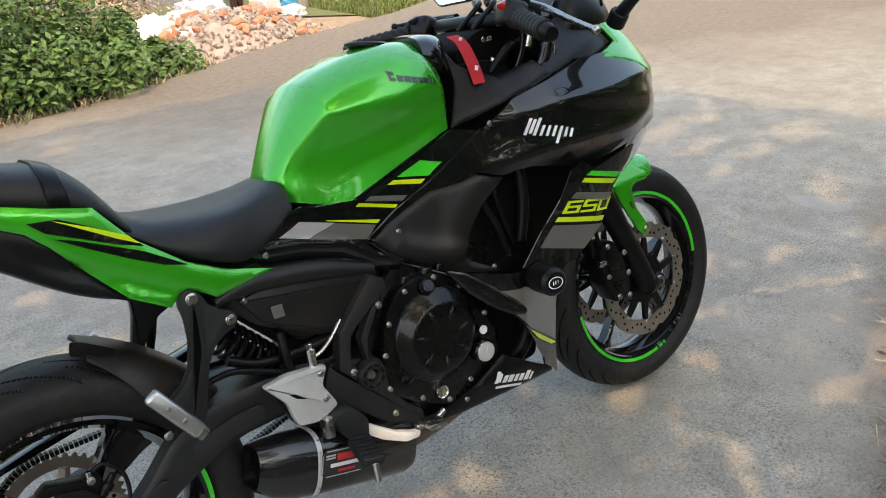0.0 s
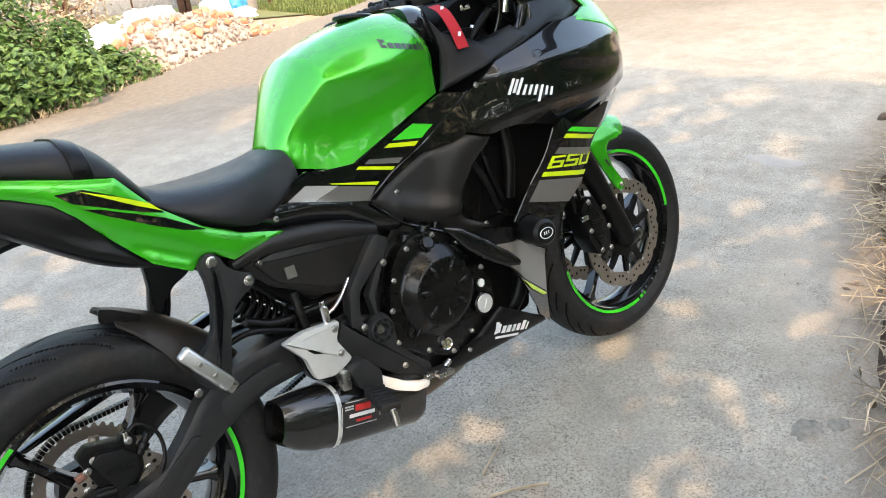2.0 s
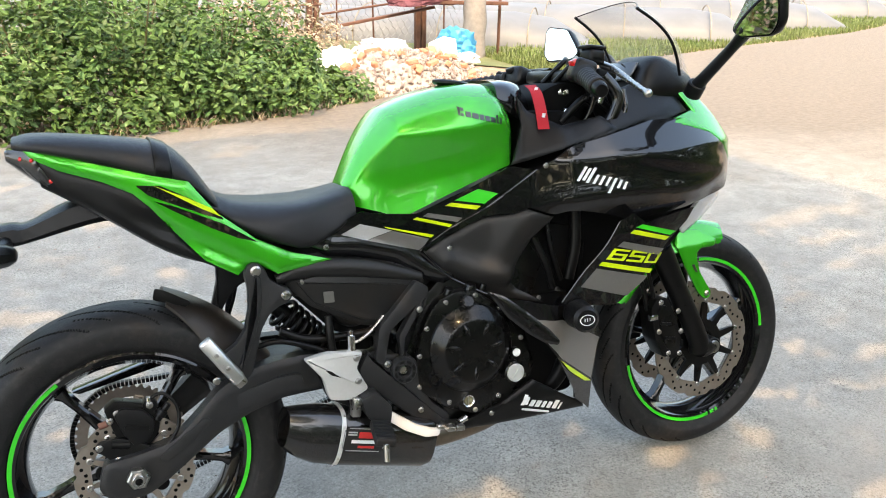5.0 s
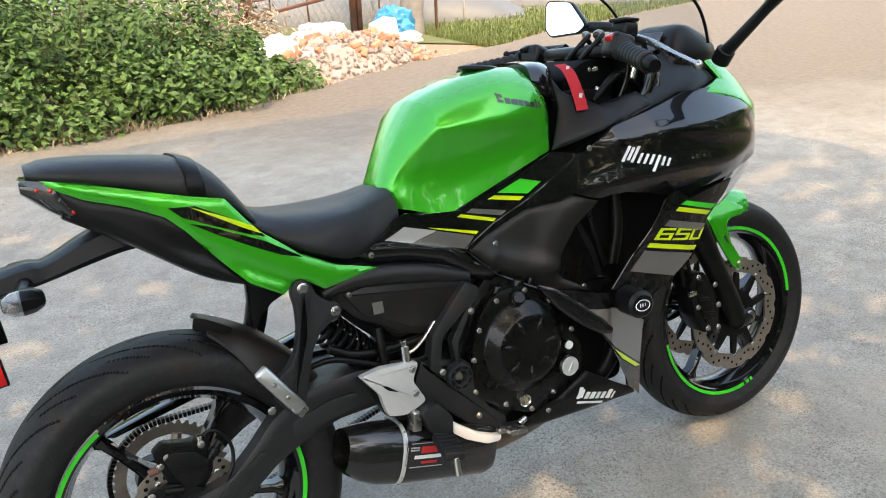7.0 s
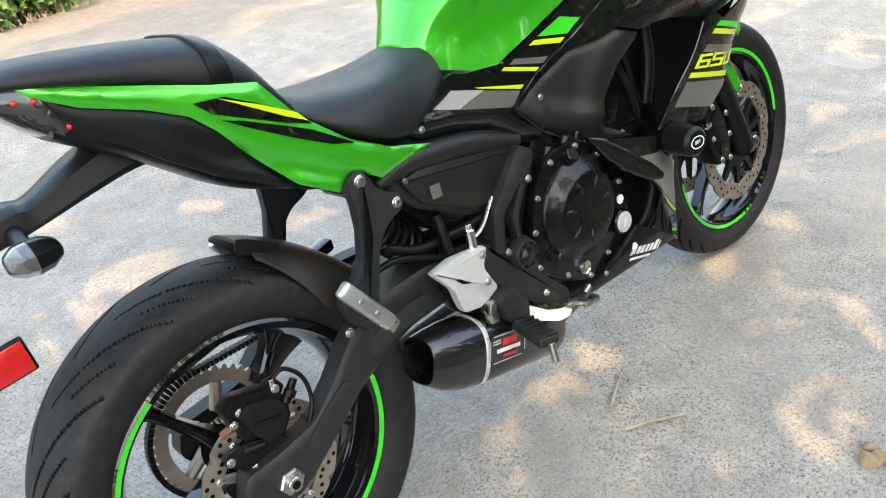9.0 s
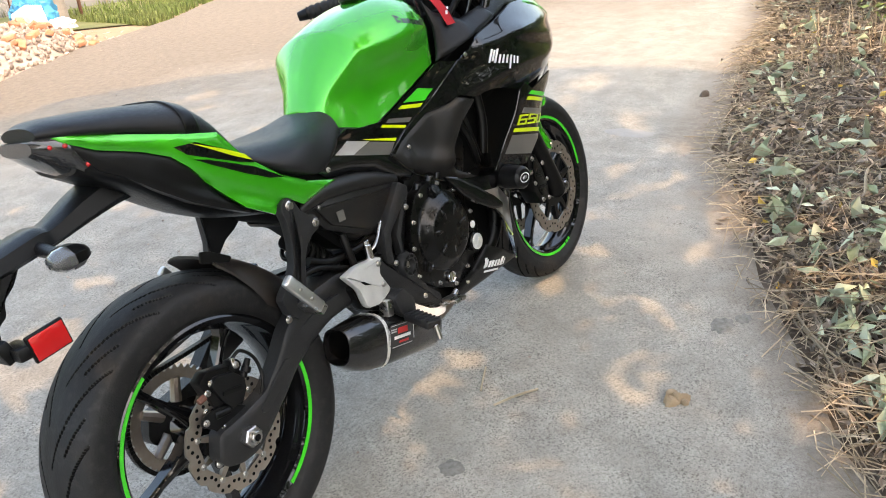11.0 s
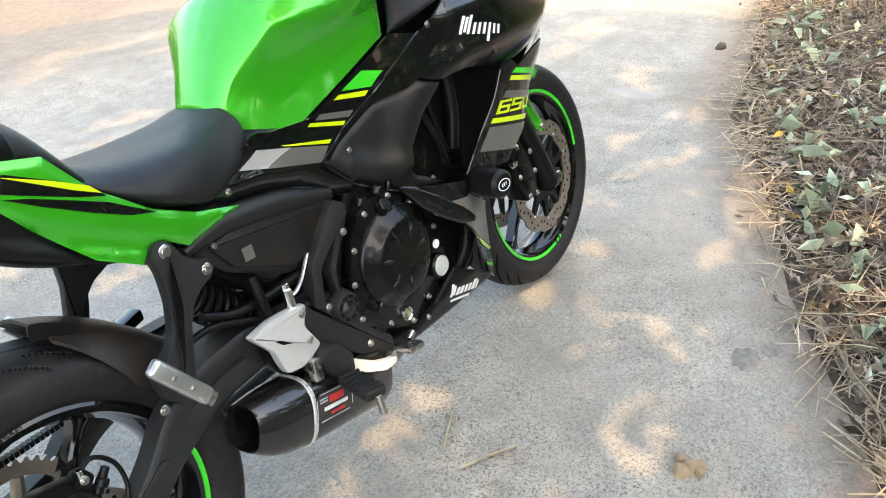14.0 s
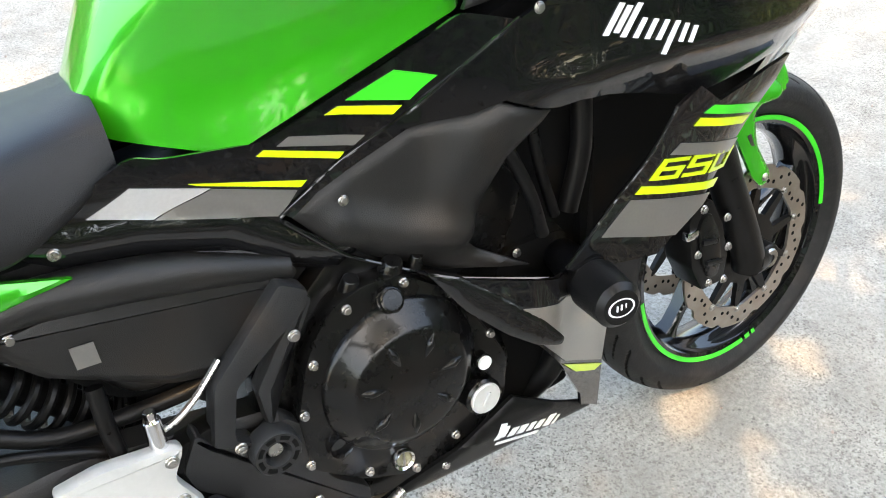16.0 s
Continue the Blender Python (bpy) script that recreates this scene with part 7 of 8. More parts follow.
# hedge along the far side
def shrub(base, width, depth, height, n, material, name="shrub", label="dense green roadside shrub", leaf=0.06):
    top = new(name)
    top.location = base
    tagged(top, label, "shrub", group="hedge shrubs")
    for i in range(6):
        a = rng.uniform(0, 6.28)
        bm = bmesh.new()
        r = rng.uniform(0.1, 0.35)
        tube(bm, [(0, 0, -0.04), (r * width * 0.5 * math.cos(a), r * depth * 0.5 * math.sin(a), height * 0.45), (r * width * math.cos(a), r * depth * math.sin(a), height * rng.uniform(0.75, 0.95))], [0.014, 0.01, 0.004], 6)
        part("stem", bm, M_STEM, top)
    pl = []
    lumps = [(Vector((rng.uniform(-0.42, 0.42) * width, rng.uniform(-0.42, 0.42) * depth, height * rng.uniform(0.15, 0.86))), rng.uniform(0.16, 0.30) * min(1.0, height)) for _ in range(34)]
    lumps += [(Vector((rng.uniform(-0.5, 0.5) * width, rng.uniform(-0.55, -0.3) * depth, height * rng.uniform(0.05, 0.4))), rng.uniform(0.14, 0.22)) for _ in range(14)]
    for i in range(n):
        c, r = lumps[i % len(lumps)]
        d = Vector((rng.gauss(0, 1), rng.gauss(0, 1), rng.gauss(0, 1) + 0.25)).normalized()
        q = c + d * r * rng.uniform(0.75, 1.1)
        q.z = max(q.z, 0.02)
        pl.append((q, d * 0.6 + Vector((0, -0.2, 0.8))))
    o = new("foliage", leaf_mesh("foliage", pl, material, leaf, 0.5))
    o.parent = top
    return top


HEDGE = [(-3.6, 4.0, 1.25), (-2.7, 4.4, 1.3), (-1.8, 4.65, 1.25), (-0.95, 4.85, 1.2), (-0.1, 4.98, 1.1), (0.6, 5.02, 1.0), (1.2, 5.12, 0.85), (1.62, 5.2, 0.50), (1.95, 5.40, 0.26),
         (-2.2, 5.8, 1.5), (-1.0, 6.0, 1.4), (0.1, 6.1, 1.2), (0.95, 6.2, 0.95), (-3.5, 5.4, 1.5)]
for i, (x, y, h) in enumerate(HEDGE):
    shrub((x, y, -0.035), 1.3 if i < 7 else (0.85 if i < 9 else 1.5), 1.15 if i < 7 or i > 8 else 0.8, h, 5200 if i < 9 else 3200, M_LEAF, leaf=0.058)
# dry seeded weeds above the hedge's end
for x, y, h in ((2.1, 6.7, 0.75), (2.45, 6.9, 0.7), (1.3, 6.9, 0.95), (1.75, 6.8, 0.85), (0.7, 6.9, 1.05)):
    w = shrub((x, y, -0.035), 0.7, 0.6, h, 1300, M_STRAW, "dry_weed", "dry brown weed behind the hedge", leaf=0.05)
    w["group"] = "dry weeds"


# unseen bushes added behind the near verge and camera, to darken the bodywork's reflections
first = shrub((-7.5, -8.5, -0.03), 2.6, 2.2, 2.6, 4600, M_LEAF, "reflection_bush", "tall green bush added out of view to darken reflections", leaf=0.14)
first["group"] = "thicket bushes"
for i in range(13):
    x = -6.0 + i * 1.55
    y = -8.2 + 0.42 * (x + 6) + rng.uniform(-0.5, 0.5)
    c = copy_thing(first, pose(x, y - 0.2, -0.03, 0, 0, rng.uniform(0, 360)))
    c.scale = (1.25, 1.25, rng.uniform(1.0, 1.5))
# a lower unseen row closer in, added so the gloss panels reflect dark green
for i in range(16):
    x = -7.2 + i * 1.05
    c = copy_thing(first, pose(x, float(np.interp(x, [-6, -1, 0.63, 1.6, 2.76, 4.2, 9], [-4.2, -1.9, -1.15, -0.66, -0.2, 0.06, 1.3])) - rng.uniform(2.9, 3.4), -0.03, 0, 0, rng.uniform(0, 360)))
    c.scale = (0.6, 0.6, rng.uniform(0.3, 0.45))

# fence
fence = new("fence")
fence.location = (0, 0, 0)
tagged(fence, "rusty wire mesh fence with steel posts", "fence")


def fence_bar(name, p0, p1, w, material, d=None):
    bm = bmesh.new()
    p0, p1 = Vector(p0), Vector(p1)
    x = (p1 - p0).normalized()
    u, v = frame_of(x)
    block(bm, Matrix.Translation((p0 + p1) / 2) @ Matrix((x, u, v)).transposed().to_4x4(), ((p1 - p0).length, w, d or w), 0.006)
    return part(name, bm, material, fence)


F0, F1 = Vector((-3.5, 6.75, 0)), Vector((4.86, 7.75, 0))
fd = (F1 - F0).normalized()
for x in (2.72, 2.80, 4.08, 4.16):
    y = F0.y + (x - F0.x) * fd.y / fd.x
    fence_bar("post", (x, y, -0.1), (x + 0.01, y, 1.75), 0.06, M_RUST)
for i in range(17):
    x = -2.6 + i * 0.47
    if abs(x - 2.76) < 0.15 or abs(x - 4.12) < 0.15:
        continue
    y = F0.y + (x - F0.x) * fd.y / fd.x
    fence_bar("bar", (x, y, -0.05), (x + rng.uniform(-0.05, 0.05), y, 1.7), 0.018, M_RUST)
for z in (0.55, 1.62):
    fence_bar("rail", F0 + Vector((0, -0.03, z)), F0 + fd * 6.4 + Vector((0, -0.03, z)), 0.022, M_RUST)
    fence_bar("rail", F0 + fd * 6.4 + Vector((0, -0.03, z - 0.1)), F1 + Vector((0, -0.03, z + 0.1)), 0.022, M_RUST)
fence_bar("rail", (2.8, 7.5, 0.28), (4.2, 7.45, 0.50), 0.07, M_RUST, 0.03)
fence_bar("rail", (3.7, 7.3, 0.58), (4.9, 6.98, 0.56), 0.07, M_RUST, 0.04)
fence_bar("post", (4.86, 7.1, -0.1), (4.88, 7.1, 1.75), 0.03, M_RUST)
# hexagonal netting
vs, fs = [], []
cw, ch = 0.085, 0.075


def wire(a, b, r=0.0028):
    a, b = Vector(a), Vector(b)
    u, v = frame_of(b - a)
    k = len(vs)
    for p in (a, b):
        for t in range(3):
            vs.append(p + (u * math.cos(t * 2.094) + v * math.sin(t * 2.094)) * r)
    for t in range(3):
        q = (t + 1) % 3
        fs.append((k + t, k + q, k + 3 + q, k + 3 + t))


for i in range(int(2.1 / cw)):
    for j in range(22):
        x0 = 2.7 + i * cw + (cw / 2 if j % 2 else 0)
        z0 = 0.05 + j * ch
        f = lambda x, z: Vector((x, F0.y + (x - F0.x) * fd.y / fd.x + 0.04, z))
        wob = 0.008 * math.sin(i * 1.3 + j * 2.1)
        wire(f(x0, z0), f(x0 + wob, z0 + ch * 0.45))
        wire(f(x0 + wob, z0 + ch * 0.45), f(x0 + cw / 2, z0 + ch))
        wire(f(x0 + wob, z0 + ch * 0.45), f(x0 - cw / 2, z0 + ch))
net = new("netting", raw("netting", vs, fs, M_WIRE))
net.parent = fence
net["kind"] = "stuff"
net["label"] = "sagging hexagonal wire netting"
bm = bmesh.new()
tube(bm, [(4.50, 7.05, -0.1), (4.52, 7.05, 0.5), (4.48, 7.07, 1.1), (4.46, 7.05, 1.8)], [0.15, 0.125, 0.12, 0.115], 14)
for v in bm.verts:
    v.co += Vector((noise.noise(v.co * 6), noise.noise(v.co * 6 + Vector((5, 0, 0))), 0)) * 0.025
o = part("tree_stump_post", bm, M_TRUNKPOST, None)
tagged(o, "weathered grey tree trunk used as fence post", "trunk")


# rubble heap
def chunk(bm, c, s, sub=1):
    r = bmesh.ops.create_icosphere(bm, subdivisions=sub, radius=1.0)
    m = pose(*c, rng.uniform(0, 360), rng.uniform(0, 360), rng.uniform(0, 360))
    sx, sy, sz = s * rng.uniform(0.7, 1.3), s * rng.uniform(0.5, 1.0), s * rng.uniform(0.4, 0.8)
    for v in r["verts"]:
        n = 1 + 0.35 * noise.noise(v.co * 1.7 + Vector(c) * 9)
        v.co = m @ Vector((v.co.x * sx * n, v.co.y * sy * n, v.co.z * sz * n))


def heap_z(x, y):
    u = (x - 3.10) * 0.86 + (y - 5.95) * 0.5
    w = -(x - 3.10) * 0.5 + (y - 5.95) * 0.86
    return max(0, 0.25 * (1 - (u / 1.05) ** 2 - (w / 0.75) ** 2))


bm = bmesh.new()
bmesh.ops.create_grid(bm, x_segments=50, y_segments=40, size=1.0, matrix=Matrix.Translation((3.10, 5.95, 0)) @ Matrix.Diagonal((1.5, 1.2, 1, 1)))
for v in bm.verts:
    v.co.z = -0.04 + heap_z(v.co.x, v.co.y) * (1 + 0.3 * noise.noise(v.co * 5)) + 0.02 * noise.noise(v.co * 14)
heap = part("debris_mound", bm, M_RUBBLE, None)
tagged(heap, "heap of broken bricks, mortar and earth", "rubble")
bm = bmesh.new()
for i in range(1700):
    x, y = rng.uniform(2.1, 4.1), rng.uniform(5.05, 6.9)
    h = heap_z(x, y)
    if h < 0.02 and rng.random() < 0.7:
        continue
    chunk(bm, (x, y, h - 0.02), rng.uniform(0.010, 0.032))
ch_o = part("rubble_piece", bm, M_RUBBLE, heap, smooth=0)
ch_o["kind"] = "stuff"
for i in range(34):
    x, y = rng.uniform(2.4, 3.8), rng.uniform(5.3, 6.2)
    h = heap_z(x, y)
    bm = bmesh.new()
    block(bm, pose(x, y, h + 0.0, rng.uniform(-30, 30), rng.uniform(-40, 40), rng.uniform(0, 180)), (rng.uniform(0.05, 0.11), rng.uniform(0.04, 0.075), 0.045), 0.008)
    for v in bm.verts:
        v.co += Vector((noise.noise(v.co * 20), noise.noise(v.co * 20 + Vector((3, 0, 0))), noise.noise(v.co * 20 + Vector((0, 7, 0))))) * 0.012
    part("brick", bm, M_BRICK, heap)


def crumpled(name, c, size, material, label, cat, seed, squash=0.6):
    bm = bmesh.new()
    bmesh.ops.create_icosphere(bm, subdivisions=4, radius=1.0)
    off = Vector((seed * 3.1, seed * 1.7, 0))
    for v in bm.verts:
        n = v.co.normalized()
        f = 1 + 0.28 * noise.noise(n * 1.5 + off) + 0.34 * abs(noise.noise(n * 3.3 + off)) + 0.16 * abs(noise.noise(n * 8 + off)) + 0.06 * noise.noise(n * 17 + off)
        v.co = Vector((n.x * size[0] * f, n.y * size[1] * f, max(-0.25, n.z) * size[2] * f))
        v.co += Vector(c)
    o = part(name, bm, material, None, smooth=25)
    return tagged(o, label, cat)


crumpled("sack", (2.46, 5.88, 0.07), (0.22, 0.15, 0.20), M_BAG, "crumpled white woven sack beside the rubble", "sack", 1)
crumpled("sack", (2.70, 5.75, 0.07), (0.17, 0.13, 0.09), M_BAG, "flattened white plastic sack on the rubble", "sack", 2)
crumpled("sack", (3.90, 6.10, 0.09), (0.15, 0.12, 0.07), M_BAG, "white plastic sack lying on the rubble", "sack", 4)
crumpled("plastic_bag", (4.22, 6.95, 0.10), (0.22, 0.15, 0.20), M_BLUE, "bulging blue plastic bag by the fence", "bag", 3)
crumpled("cloth", (3.95, 7.28, 0.58), (0.34, 0.14, 0.13), M_MAROON, "maroon cloth hung over a rail", "cloth", 5)
crumpled("sack", (3.25, 6.75, 0.10), (0.30, 0.18, 0.15), mat("grey_sack", (0.42, 0.43, 0.46), 0.6, 0, (0.52, 0.53, 0.56), 9, 0.3), "grey plastic sack behind the rubble", "sack", 6)
bm = bmesh.new()
block(bm, pose(3.72, 6.25, 0.20, 6, -8, 24), (0.26, 0.18, 0.15), 0.015, 3)
for v in bm.verts:
    v.co += Vector((noise.noise(v.co * 7), noise.noise(v.co * 7 + Vector((4, 0, 0))), noise.noise(v.co * 7 + Vector((0, 4, 0))))) * 0.03
o = part("carton", bm, mat("pale_carton", (0.60, 0.53, 0.52), 0.8, 0, (0.70, 0.65, 0.64), 6, 0.3), None)
tagged(o, "battered pale carton on the rubble heap", "box")

# field with plastic tunnels
bm = bmesh.new()
ring = [(4.6, 6.0), (5.65, 6.25), (8.2, 6.85), (11.1, 7.55), (15.8, 9.4), (20.4, 11.4), (60, 25.5), (120, 60), (60, 130), (-40, 120), (-40, 9.5), (-4, 8.0), (3, 8.0)]
vsb = [bm.verts.new((x, y, -0.02)) for x, y in ring]
bm.faces.new(vsb)
fld = part("field", bm, M_FIELD, None, smooth=0)
tagged(fld, "rough grassy field beyond the lane", "field", kind="structure")
ta = Vector((-0.80, 0.60, 0)).normalized()
tb = Vector((ta.y, -ta.x, 0))
for i in range(17):
    x0 = 6.6 + i * 2.7
    y0 = left_edge(x0) + (1.5 if i == 0 else 0.55)
    o = Vector((x0, y0, 0))
    tn = new("plastic_tunnel")
    tn.location = o
    tagged(tn, "low crop tunnel of white plastic film", "tunnel", group="crop tunnels")
    rows = []
    Lh = 34.0
    for a in range(69):
        d = Lh * a / 68
        row = []
        for k in range(13):
            t = math.pi * k / 12
            sag = 0.05 * abs(math.sin(d * 2.6)) + 0.05 * noise.noise((d * 0.9, i * 3.0, k * 0.35))
            e = min(1.0, d / 0.7) ** 0.5
            row.append(ta * d + tb * (math.cos(t) * 0.80 * (0.55 + 0.45 * e)) + Vector((0, 0, -0.03 + math.sin(t) ** 0.8 * (0.40 * (0.06 + 0.94 * e) - sag * e))))
        rows.append(row)
    bm = bmesh.new()
    grid_faces(bm, rows)
    part("film", bm, M_FILM, tn)
    for d in (0.75, 1.9, 3.0):
        bm = bmesh.new()
        tube(bm, [ta * d + tb * (math.cos(math.pi * k / 8) * 0.81) + Vector((0, 0, -0.03 + math.sin(math.pi * k / 8) ** 0.8 * 0.42)) for k in range(9)], 0.008, 6)
        part("hoop", bm, M_STRAW, tn)


# grass
def blades(name, spots, material, label, hmin=0.08, hmax=0.28, lean=0.5, w=0.006):
    vs, fs = [], []
    for x, y, z in spots:
        h = rng.uniform(hmin, hmax)
        a = rng.uniform(0, 6.283)
        dx, dy = math.cos(a), math.sin(a)
        l = lean * rng.uniform(0.2, 1) * h
        k = len(vs)
        vs += [(x - dy * w, y + dx * w, z), (x + dy * w, y - dx * w, z), (x + dx * l * 0.4 + dy * w * 0.7, y + dy * l * 0.4 - dx * w * 0.7, z + h * 0.6), (x + dx * l * 0.4 - dy * w * 0.7, y + dy * l * 0.4 + dx * w * 0.7, z + h * 0.6), (x + dx * l, y + dy * l, z + h)]
        fs += [(k, k + 1, k + 2, k + 3), (k + 3, k + 2, k + 4)]
    o = new(name, raw(name, vs, fs, material))
    return tagged(o, label, "grass", kind="stuff")


spots = []
for _ in range(16000):
    f = rng.random()
    x = 4.6 + 11 * f ** 1.5
    e = left_edge(x)
    spots.append((x, e + 0.1 + abs(rng.gauss(0, 0.9)), -0.03))
blades("grass_strip", spots, M_GRASS, "uneven green grass along the lane's far edge", 0.03, 0.09)
spots = [(rng.uniform(-5, 2.6), 0, -0.03) for _ in range(3200)]
spots = [(x, left_edge(x) + rng.uniform(-0.05, 0.35), z) for x, _, z in spots]
blades("dry_grass", spots, M_STRAW, "dry grass at the hedge's foot", 0.03, 0.10, 1.6)


# ---- verge with leaf litter on the near side ----
def verge_z(x, y):
    d = road_edge(x) - y
    if d < -0.35:
        return -0.06
    w = max(0.0, min(1.0, (d + 0.12) / 0.7))
    return -0.02 + 0.13 * w * w * (3 - 2 * w) + 0.035 * w * noise.noise((x * 1.6, y * 1.6, 0.3)) + 0.012 * noise.noise((x * 7, y * 7, 0.9)) * min(1, w * 3)


bm = bmesh.new()
NX, NY = 150, 60
rows = []
for i in range(NX + 1):
    x = -4 + 16 * i / NX
    e = road_edge(x)
    row = []
    for j in range(NY + 1):
        y = e + 0.22 - 5.2 * (j / NY) ** 1.3
        row.append(Vector((x, y, verge_z(x, y) if j else -0.05)))
    rows.append(row)
grid_faces(bm, rows)
vg = part("verge", bm, M_HUMUS, None)
tagged(vg, "earth verge strewn with leaf litter", "verge", kind="structure")


def verge_spot(spread=1.0, lo=-0.14):
    x = 0.2 + 6.3 * rng.random() ** 1.25 if rng.random() < 0.8 else rng.uniform(-3.9, 0.3)
    d = lo + abs(rng.gauss(0, spread))
    y = road_edge(x) - d
    return x, y, d


pl = []
for _ in range(20000):
    x, y, d = verge_spot(0.9, 0.0)
    pl.append(((x, y, verge_z(x, y) + rng.uniform(0.002, 0.04)), (rng.gauss(0, 0.5), rng.gauss(0, 0.5), 1)))
for _ in range(30):
    x = 0.5 + 5.5 * rng.random() ** 1.2
    y = road_edge(x) + abs(rng.gauss(0, 0.06))
    pl.append(((x, y, rng.uniform(0.004, 0.012)), (0, 0, 1)))
lt = new("leaf_litter", leaf_mesh("leaf_litter", pl, M_DRY, 0.044, 0.30, 0.6))
tagged(lt, "curled brown leaves lying on the verge", "leaves", kind="stuff")
pl = []
for _ in range(620):
    x, y, d = verge_spot(0.8, 0.05)
    pl.append(((x, y, verge_z(x, y) + rng.uniform(0.025, 0.06)), (0, 0, 1)))
for _ in range(170):
    x = rng.uniform(0.5, 2.2)
    y = road_edge(x) - 0.08 - abs(rng.gauss(0, 0.3))
    pl.append(((x, y, verge_z(x, y) + rng.uniform(0.02, 0.07)), (0, 0, 1)))
lt = new("green_leaf_litter", leaf_mesh("green_leaf_litter", pl, M_GREENLEAF, 0.068, 0.40, 0.9))
tagged(lt, "wilting pale green leaves on the verge", "leaves", kind="stuff")
pl = []
for _ in range(70):
    x, y, d = verge_spot(0.6, 0.0)
    pl.append(((x, y, verge_z(x, y) + rng.uniform(0.025, 0.05)), (0, 0, 1)))
pl += [((0.62, -0.98, 0.004), (0, 0, 1)), ((0.30, 0.55, 0.004), (0, 0, 1))]
lt = new("yellow_leaf_litter", leaf_mesh("yellow_leaf_litter", pl, mat("fallen_yellow_leaf", (0.50, 0.33, 0.05), 0.6, 0, (0.55, 0.42, 0.12), 6, 0.3, obj_var=0.3), 0.042, 0.5, 0.5))
tagged(lt, "small yellow leaves among the litter", "leaves", kind="stuff")
vs, fs = [], []
for _ in range(5200):
    x, y, d = verge_spot(0.6, -0.14)
    L_ = rng.uniform(0.06, 0.34)
    a = rng.uniform(0, 6.28)
    z = max(verge_z(x, y), 0.0) + rng.uniform(0.002, 0.03)
    p = Vector((x, y, z))
    q = p + Vector((math.cos(a) * L_, math.sin(a) * L_, rng.uniform(-0.01, 0.03)))
    if q.y > road_edge(q.x) + 0.10:
        continue
    q.z = max(q.z, max(verge_z(q.x, q.y), 0.0) + 0.002)
    m = (p + q) / 2 + Vector((rng.gauss(0, 0.012), rng.gauss(0, 0.012), rng.uniform(0, 0.02)))
    wire(p, m, rng.uniform(0.0010, 0.0022))
    wire(m, q, rng.uniform(0.0010, 0.0020))
st = new("straw_litter", raw("straw_litter", vs, fs, M_STRAW))
tagged(st, "dry straw scattered over the verge", "straw", kind="stuff")
for i in range(280):
    x, y, d = verge_spot(0.9, 0.0)
    a = rng.uniform(0, 6.28)
    L_ = rng.uniform(0.2, 0.7)
    z = max(verge_z(x, y), 0) + 0.02
    bm = bmesh.new()
    pts = [(x, y, z)]
    for k in range(3):
        a += rng.gauss(0, 0.3)
        px, py, pz = pts[-1]
        nx_, ny_ = px + math.cos(a) * L_ / 3, py + math.sin(a) * L_ / 3
        pts.append((nx_, ny_, max(verge_z(nx_, ny_), 0) + rng.uniform(0.012, 0.06)))
    if any(q[1] > road_edge(q[0]) + 0.06 for q in pts):
        continue
    tube(bm, pts, [rng.uniform(0.003, 0.008), 0.004, 0.003, 0.002], 6, steps=9)
    o = part("twig", bm, M_TWIG if rng.random() < 0.6 else M_STRAW, None)
    tagged(o, "dry broken twig on the leaf litter", "twig", group="twigs")


def branch(p, tips, r):
    bm = bmesh.new()
    for t in tips:
        mid = Vector(p).lerp(Vector(t), 0.5) + Vector((rng.gauss(0, 0.05), rng.gauss(0, 0.05), 0.05))
        tube(bm, [p, mid, t], [r, r * 0.7, r * 0.35], 8, steps=12)
    o = part("fallen_branch", bm, M_TWIG, None)
    return tagged(o, "bare forked branch lying on the litter", "branch", group="fallen branches")


branch((2.35, -1.75, 0.12), [(3.1, -0.85, 0.30), (2.9, -1.1, 0.42), (2.6, -0.9, 0.22)], 0.016)
branch((1.9, -2.0, 0.12), [(2.6, -1.25, 0.36), (2.2, -1.2, 0.2)], 0.013)
branch((3.2, -1.6, 0.14), [(3.9, -0.9, 0.35), (3.5, -0.8, 0.22), (4.0, -1.3, 0.4)], 0.014)
branch((1.45, -1.5, 0.1), [(1.75, -0.95, 0.16), (1.9, -1.25, 0.25)], 0.010)
for x, y, h in ((5.2, -0.75, 0.75), (5.9, -0.4, 0.8), (5.6, -1.4, 0.9), (6.6, -0.6, 0.9), (4.6, -1.7, 0.6), (7.4, 0.0, 1.0)):
    w = shrub((x, y, verge_z(x, y) - 0.02), 0.9, 0.9, h, 1500, M_LEAF2, "verge_shrub", "yellowing green shrub on the verge", leaf=0.06)
    w["group"] = "verge shrubs"
spots = []
for _ in range(900):
    x = rng.uniform(3.6, 7)
    y = road_edge(x) - rng.uniform(0.3, 2.2)
    spots.append((x, y, verge_z(x, y)))
blades("verge_grass", spots, M_STRAW, "tall dry grass on the verge", 0.06, 0.26, 0.9, 0.003)


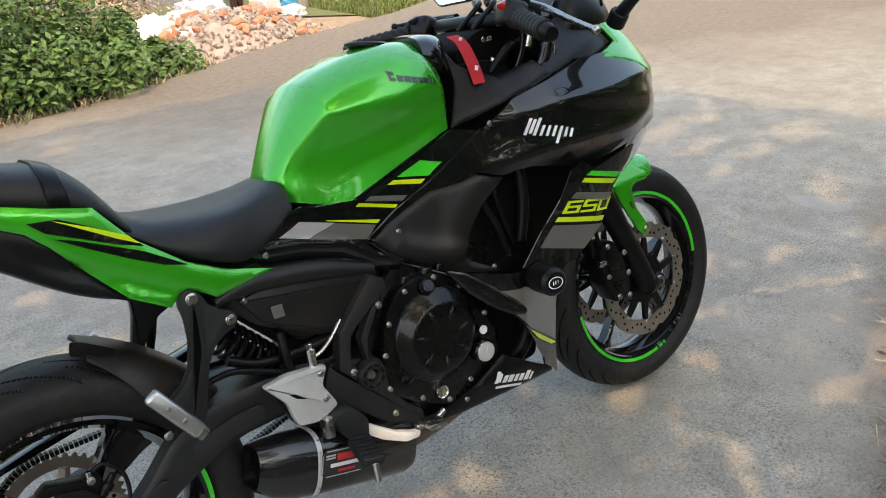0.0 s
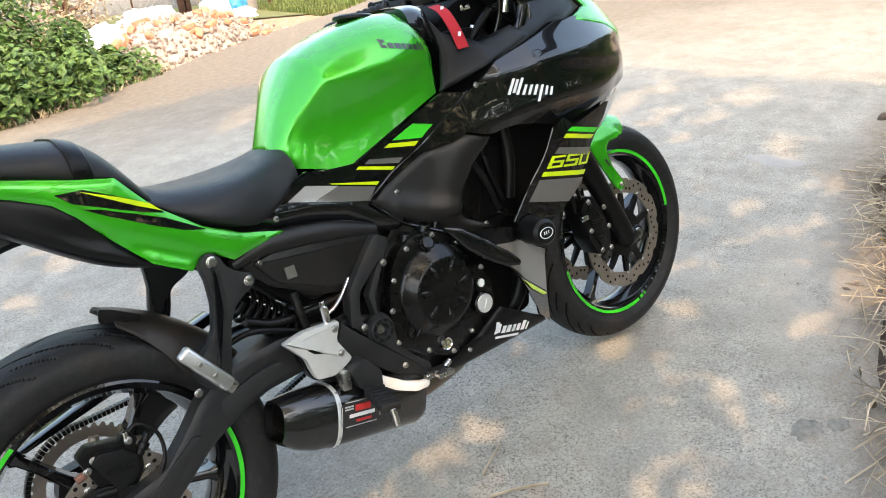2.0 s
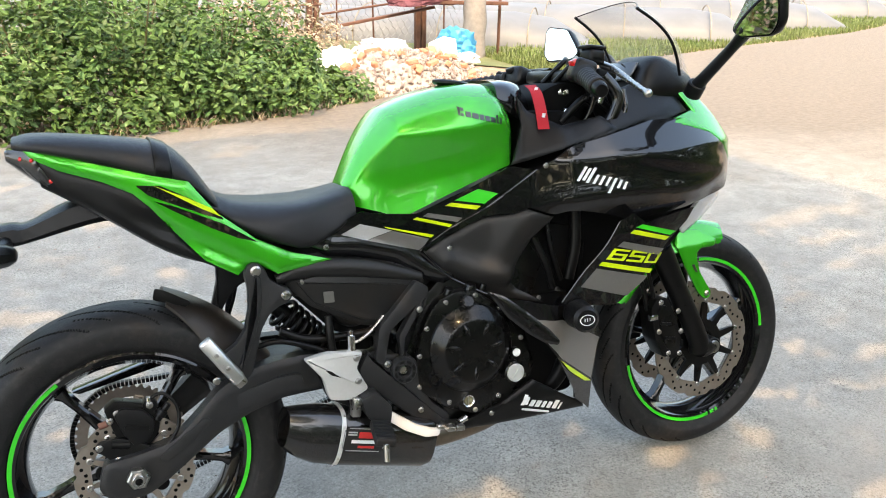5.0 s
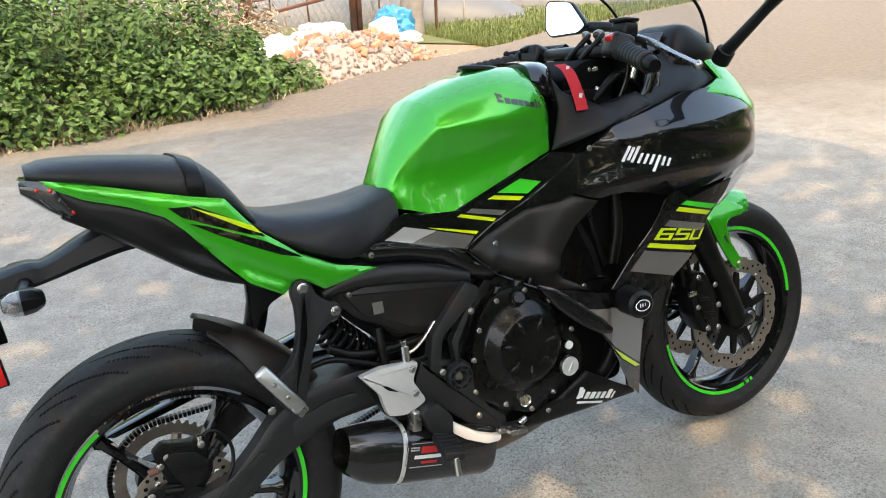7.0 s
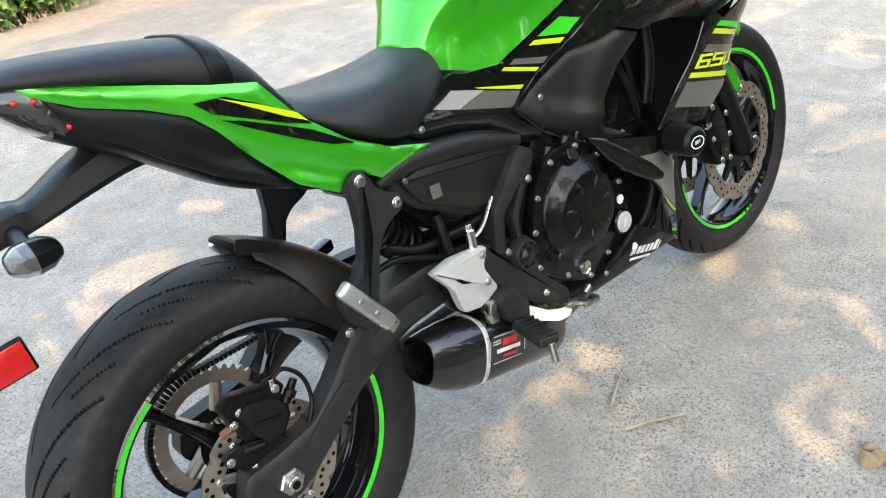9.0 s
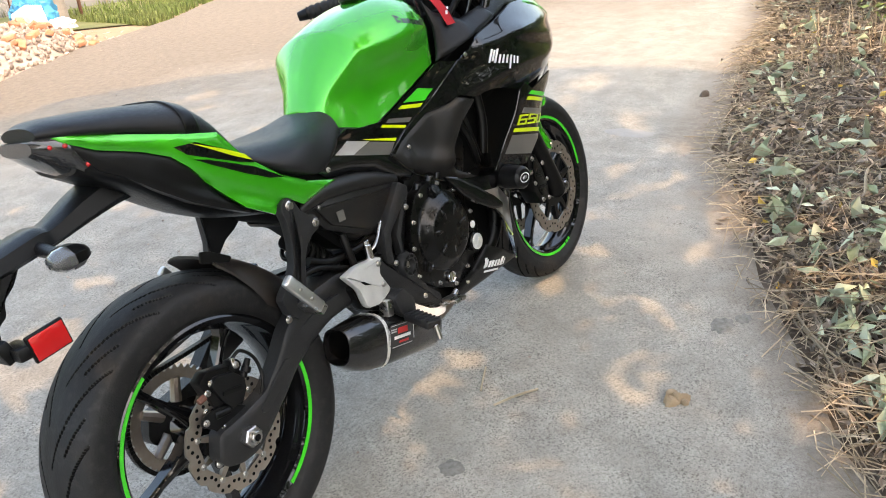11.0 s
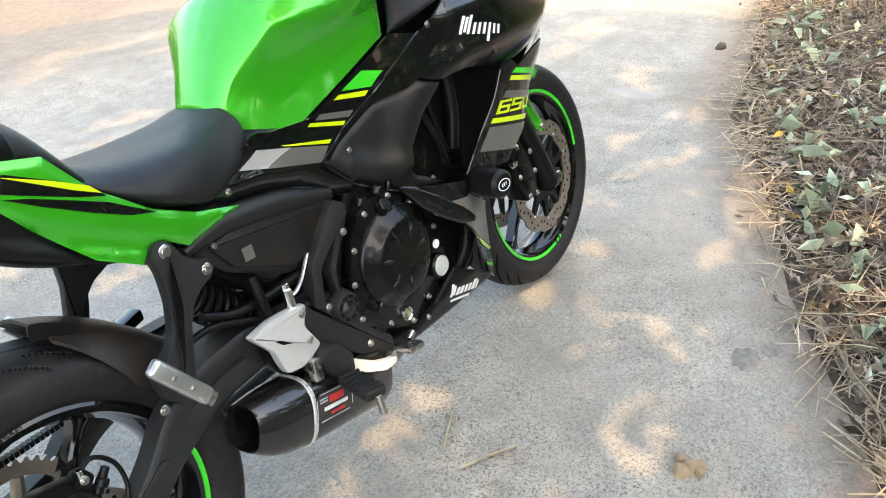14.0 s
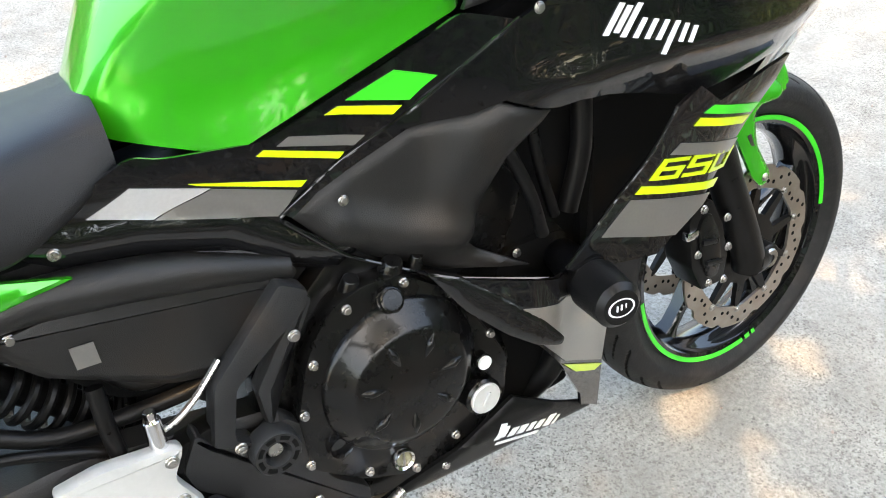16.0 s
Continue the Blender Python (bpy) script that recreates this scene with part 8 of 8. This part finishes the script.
# marks and small things on the lane
def stain(name, c, rx, ry, material, label, h=0.0015, seed=0.0):
    bm = bmesh.new()
    ring = []
    for i in range(40):
        a = 2 * math.pi * i / 40
        f = 1 + 0.35 * noise.noise((math.cos(a) * 2 + seed, math.sin(a) * 2, seed)) + 0.15 * noise.noise((math.cos(a) * 7, math.sin(a) * 7 + seed, 2))
        ring.append((c[0] + rx * f * math.cos(a), c[1] + ry * f * math.sin(a)))
    lo = [bm.verts.new((x, y, 0.0002)) for x, y in ring]
    hi = [bm.verts.new((c[0] + (x - c[0]) * 0.9, c[1] + (y - c[1]) * 0.9, h)) for x, y in ring]
    bm.faces.new(hi)
    for i in range(40):
        j = (i + 1) % 40
        bm.faces.new((lo[i], lo[j], hi[j], hi[i]))
    return tagged(part(name, bm, material, None), label, "stain")


M_STAIN = mat("dried_dirt", (0.11, 0.104, 0.09), 0.95, 0, (0.27, 0.255, 0.225), 70, 0.1, bump=0.8, bump_scale=160)
M_PALE = mat("pale_cement_skim", (0.32, 0.312, 0.295), 0.9, 0, (0.29, 0.275, 0.25), 18, 0.3, fine=(0.2, 0.19, 0.17), fine_scale=150)
M_CLOD = mat("brown_clod", (0.27, 0.19, 0.11), 0.95, 0, (0.36, 0.27, 0.18), 40, 0.3, bump=1, bump_scale=120)
for (x, y, rx, ry, sd) in ((1.275, -0.605, 0.045, 0.030, 1), (1.335, -0.650, 0.030, 0.022, 2), (0.412, -0.224, 0.028, 0.030, 3), (0.472, -0.648, 0.045, 0.030, 4)):
    stain("dirt_stain", (x, y), rx, ry, M_STAIN, "dark dried dirt mark on the concrete", 0.002, sd)
stain("cement_skim", (2.83, 0.24), 0.06, 0.12, M_PALE, "pale cement skim on the concrete", 0.002, 6)
bm = bmesh.new()
for i in range(9):
    chunk(bm, (0.872 + rng.gauss(0, 0.012), -0.603 + rng.gauss(0, 0.012), 0.004), rng.uniform(0.012, 0.02), 2)
tagged(part("soil_clod", bm, M_CLOD, None), "crumbled brown clod of soil on the concrete", "clod", kind="stuff")
bm = bmesh.new()
chunk(bm, (3.53, 0.08, 0.008), 0.028, 2)
tagged(part("seed_pod", bm, M_TWIG, None), "dark dry seed pod on the concrete", "pod")
for p0, p1 in (((2.84, -0.02, 0.006), (2.86, -0.26, 0.012)), ((0.70, -0.14, 0.004), (0.80, -0.10, 0.004)), ((0.77, -0.27, 0.004), (0.66, -0.20, 0.004))):
    bm = bmesh.new()
    tube(bm, [p0, tuple((Vector(p0) + Vector(p1)) / 2 + Vector((0, 0, 0.004))), p1], 0.003, 6, steps=6)
    tagged(part("straw", bm, M_STRAW, None), "single dry straw on the concrete", "straw")
bm = bmesh.new()
for i in range(500):
    x, y = rng.uniform(-1.0, 4.5), rng.uniform(-0.8, 4.0)
    if y < road_edge(x) + 0.05:
        continue
    chunk(bm, (x, y, 0.001), rng.uniform(0.002, 0.006), 1)
tagged(part("grit", bm, M_RUBBLE, None, smooth=0), "loose grit on the concrete", "grit", kind="stuff")
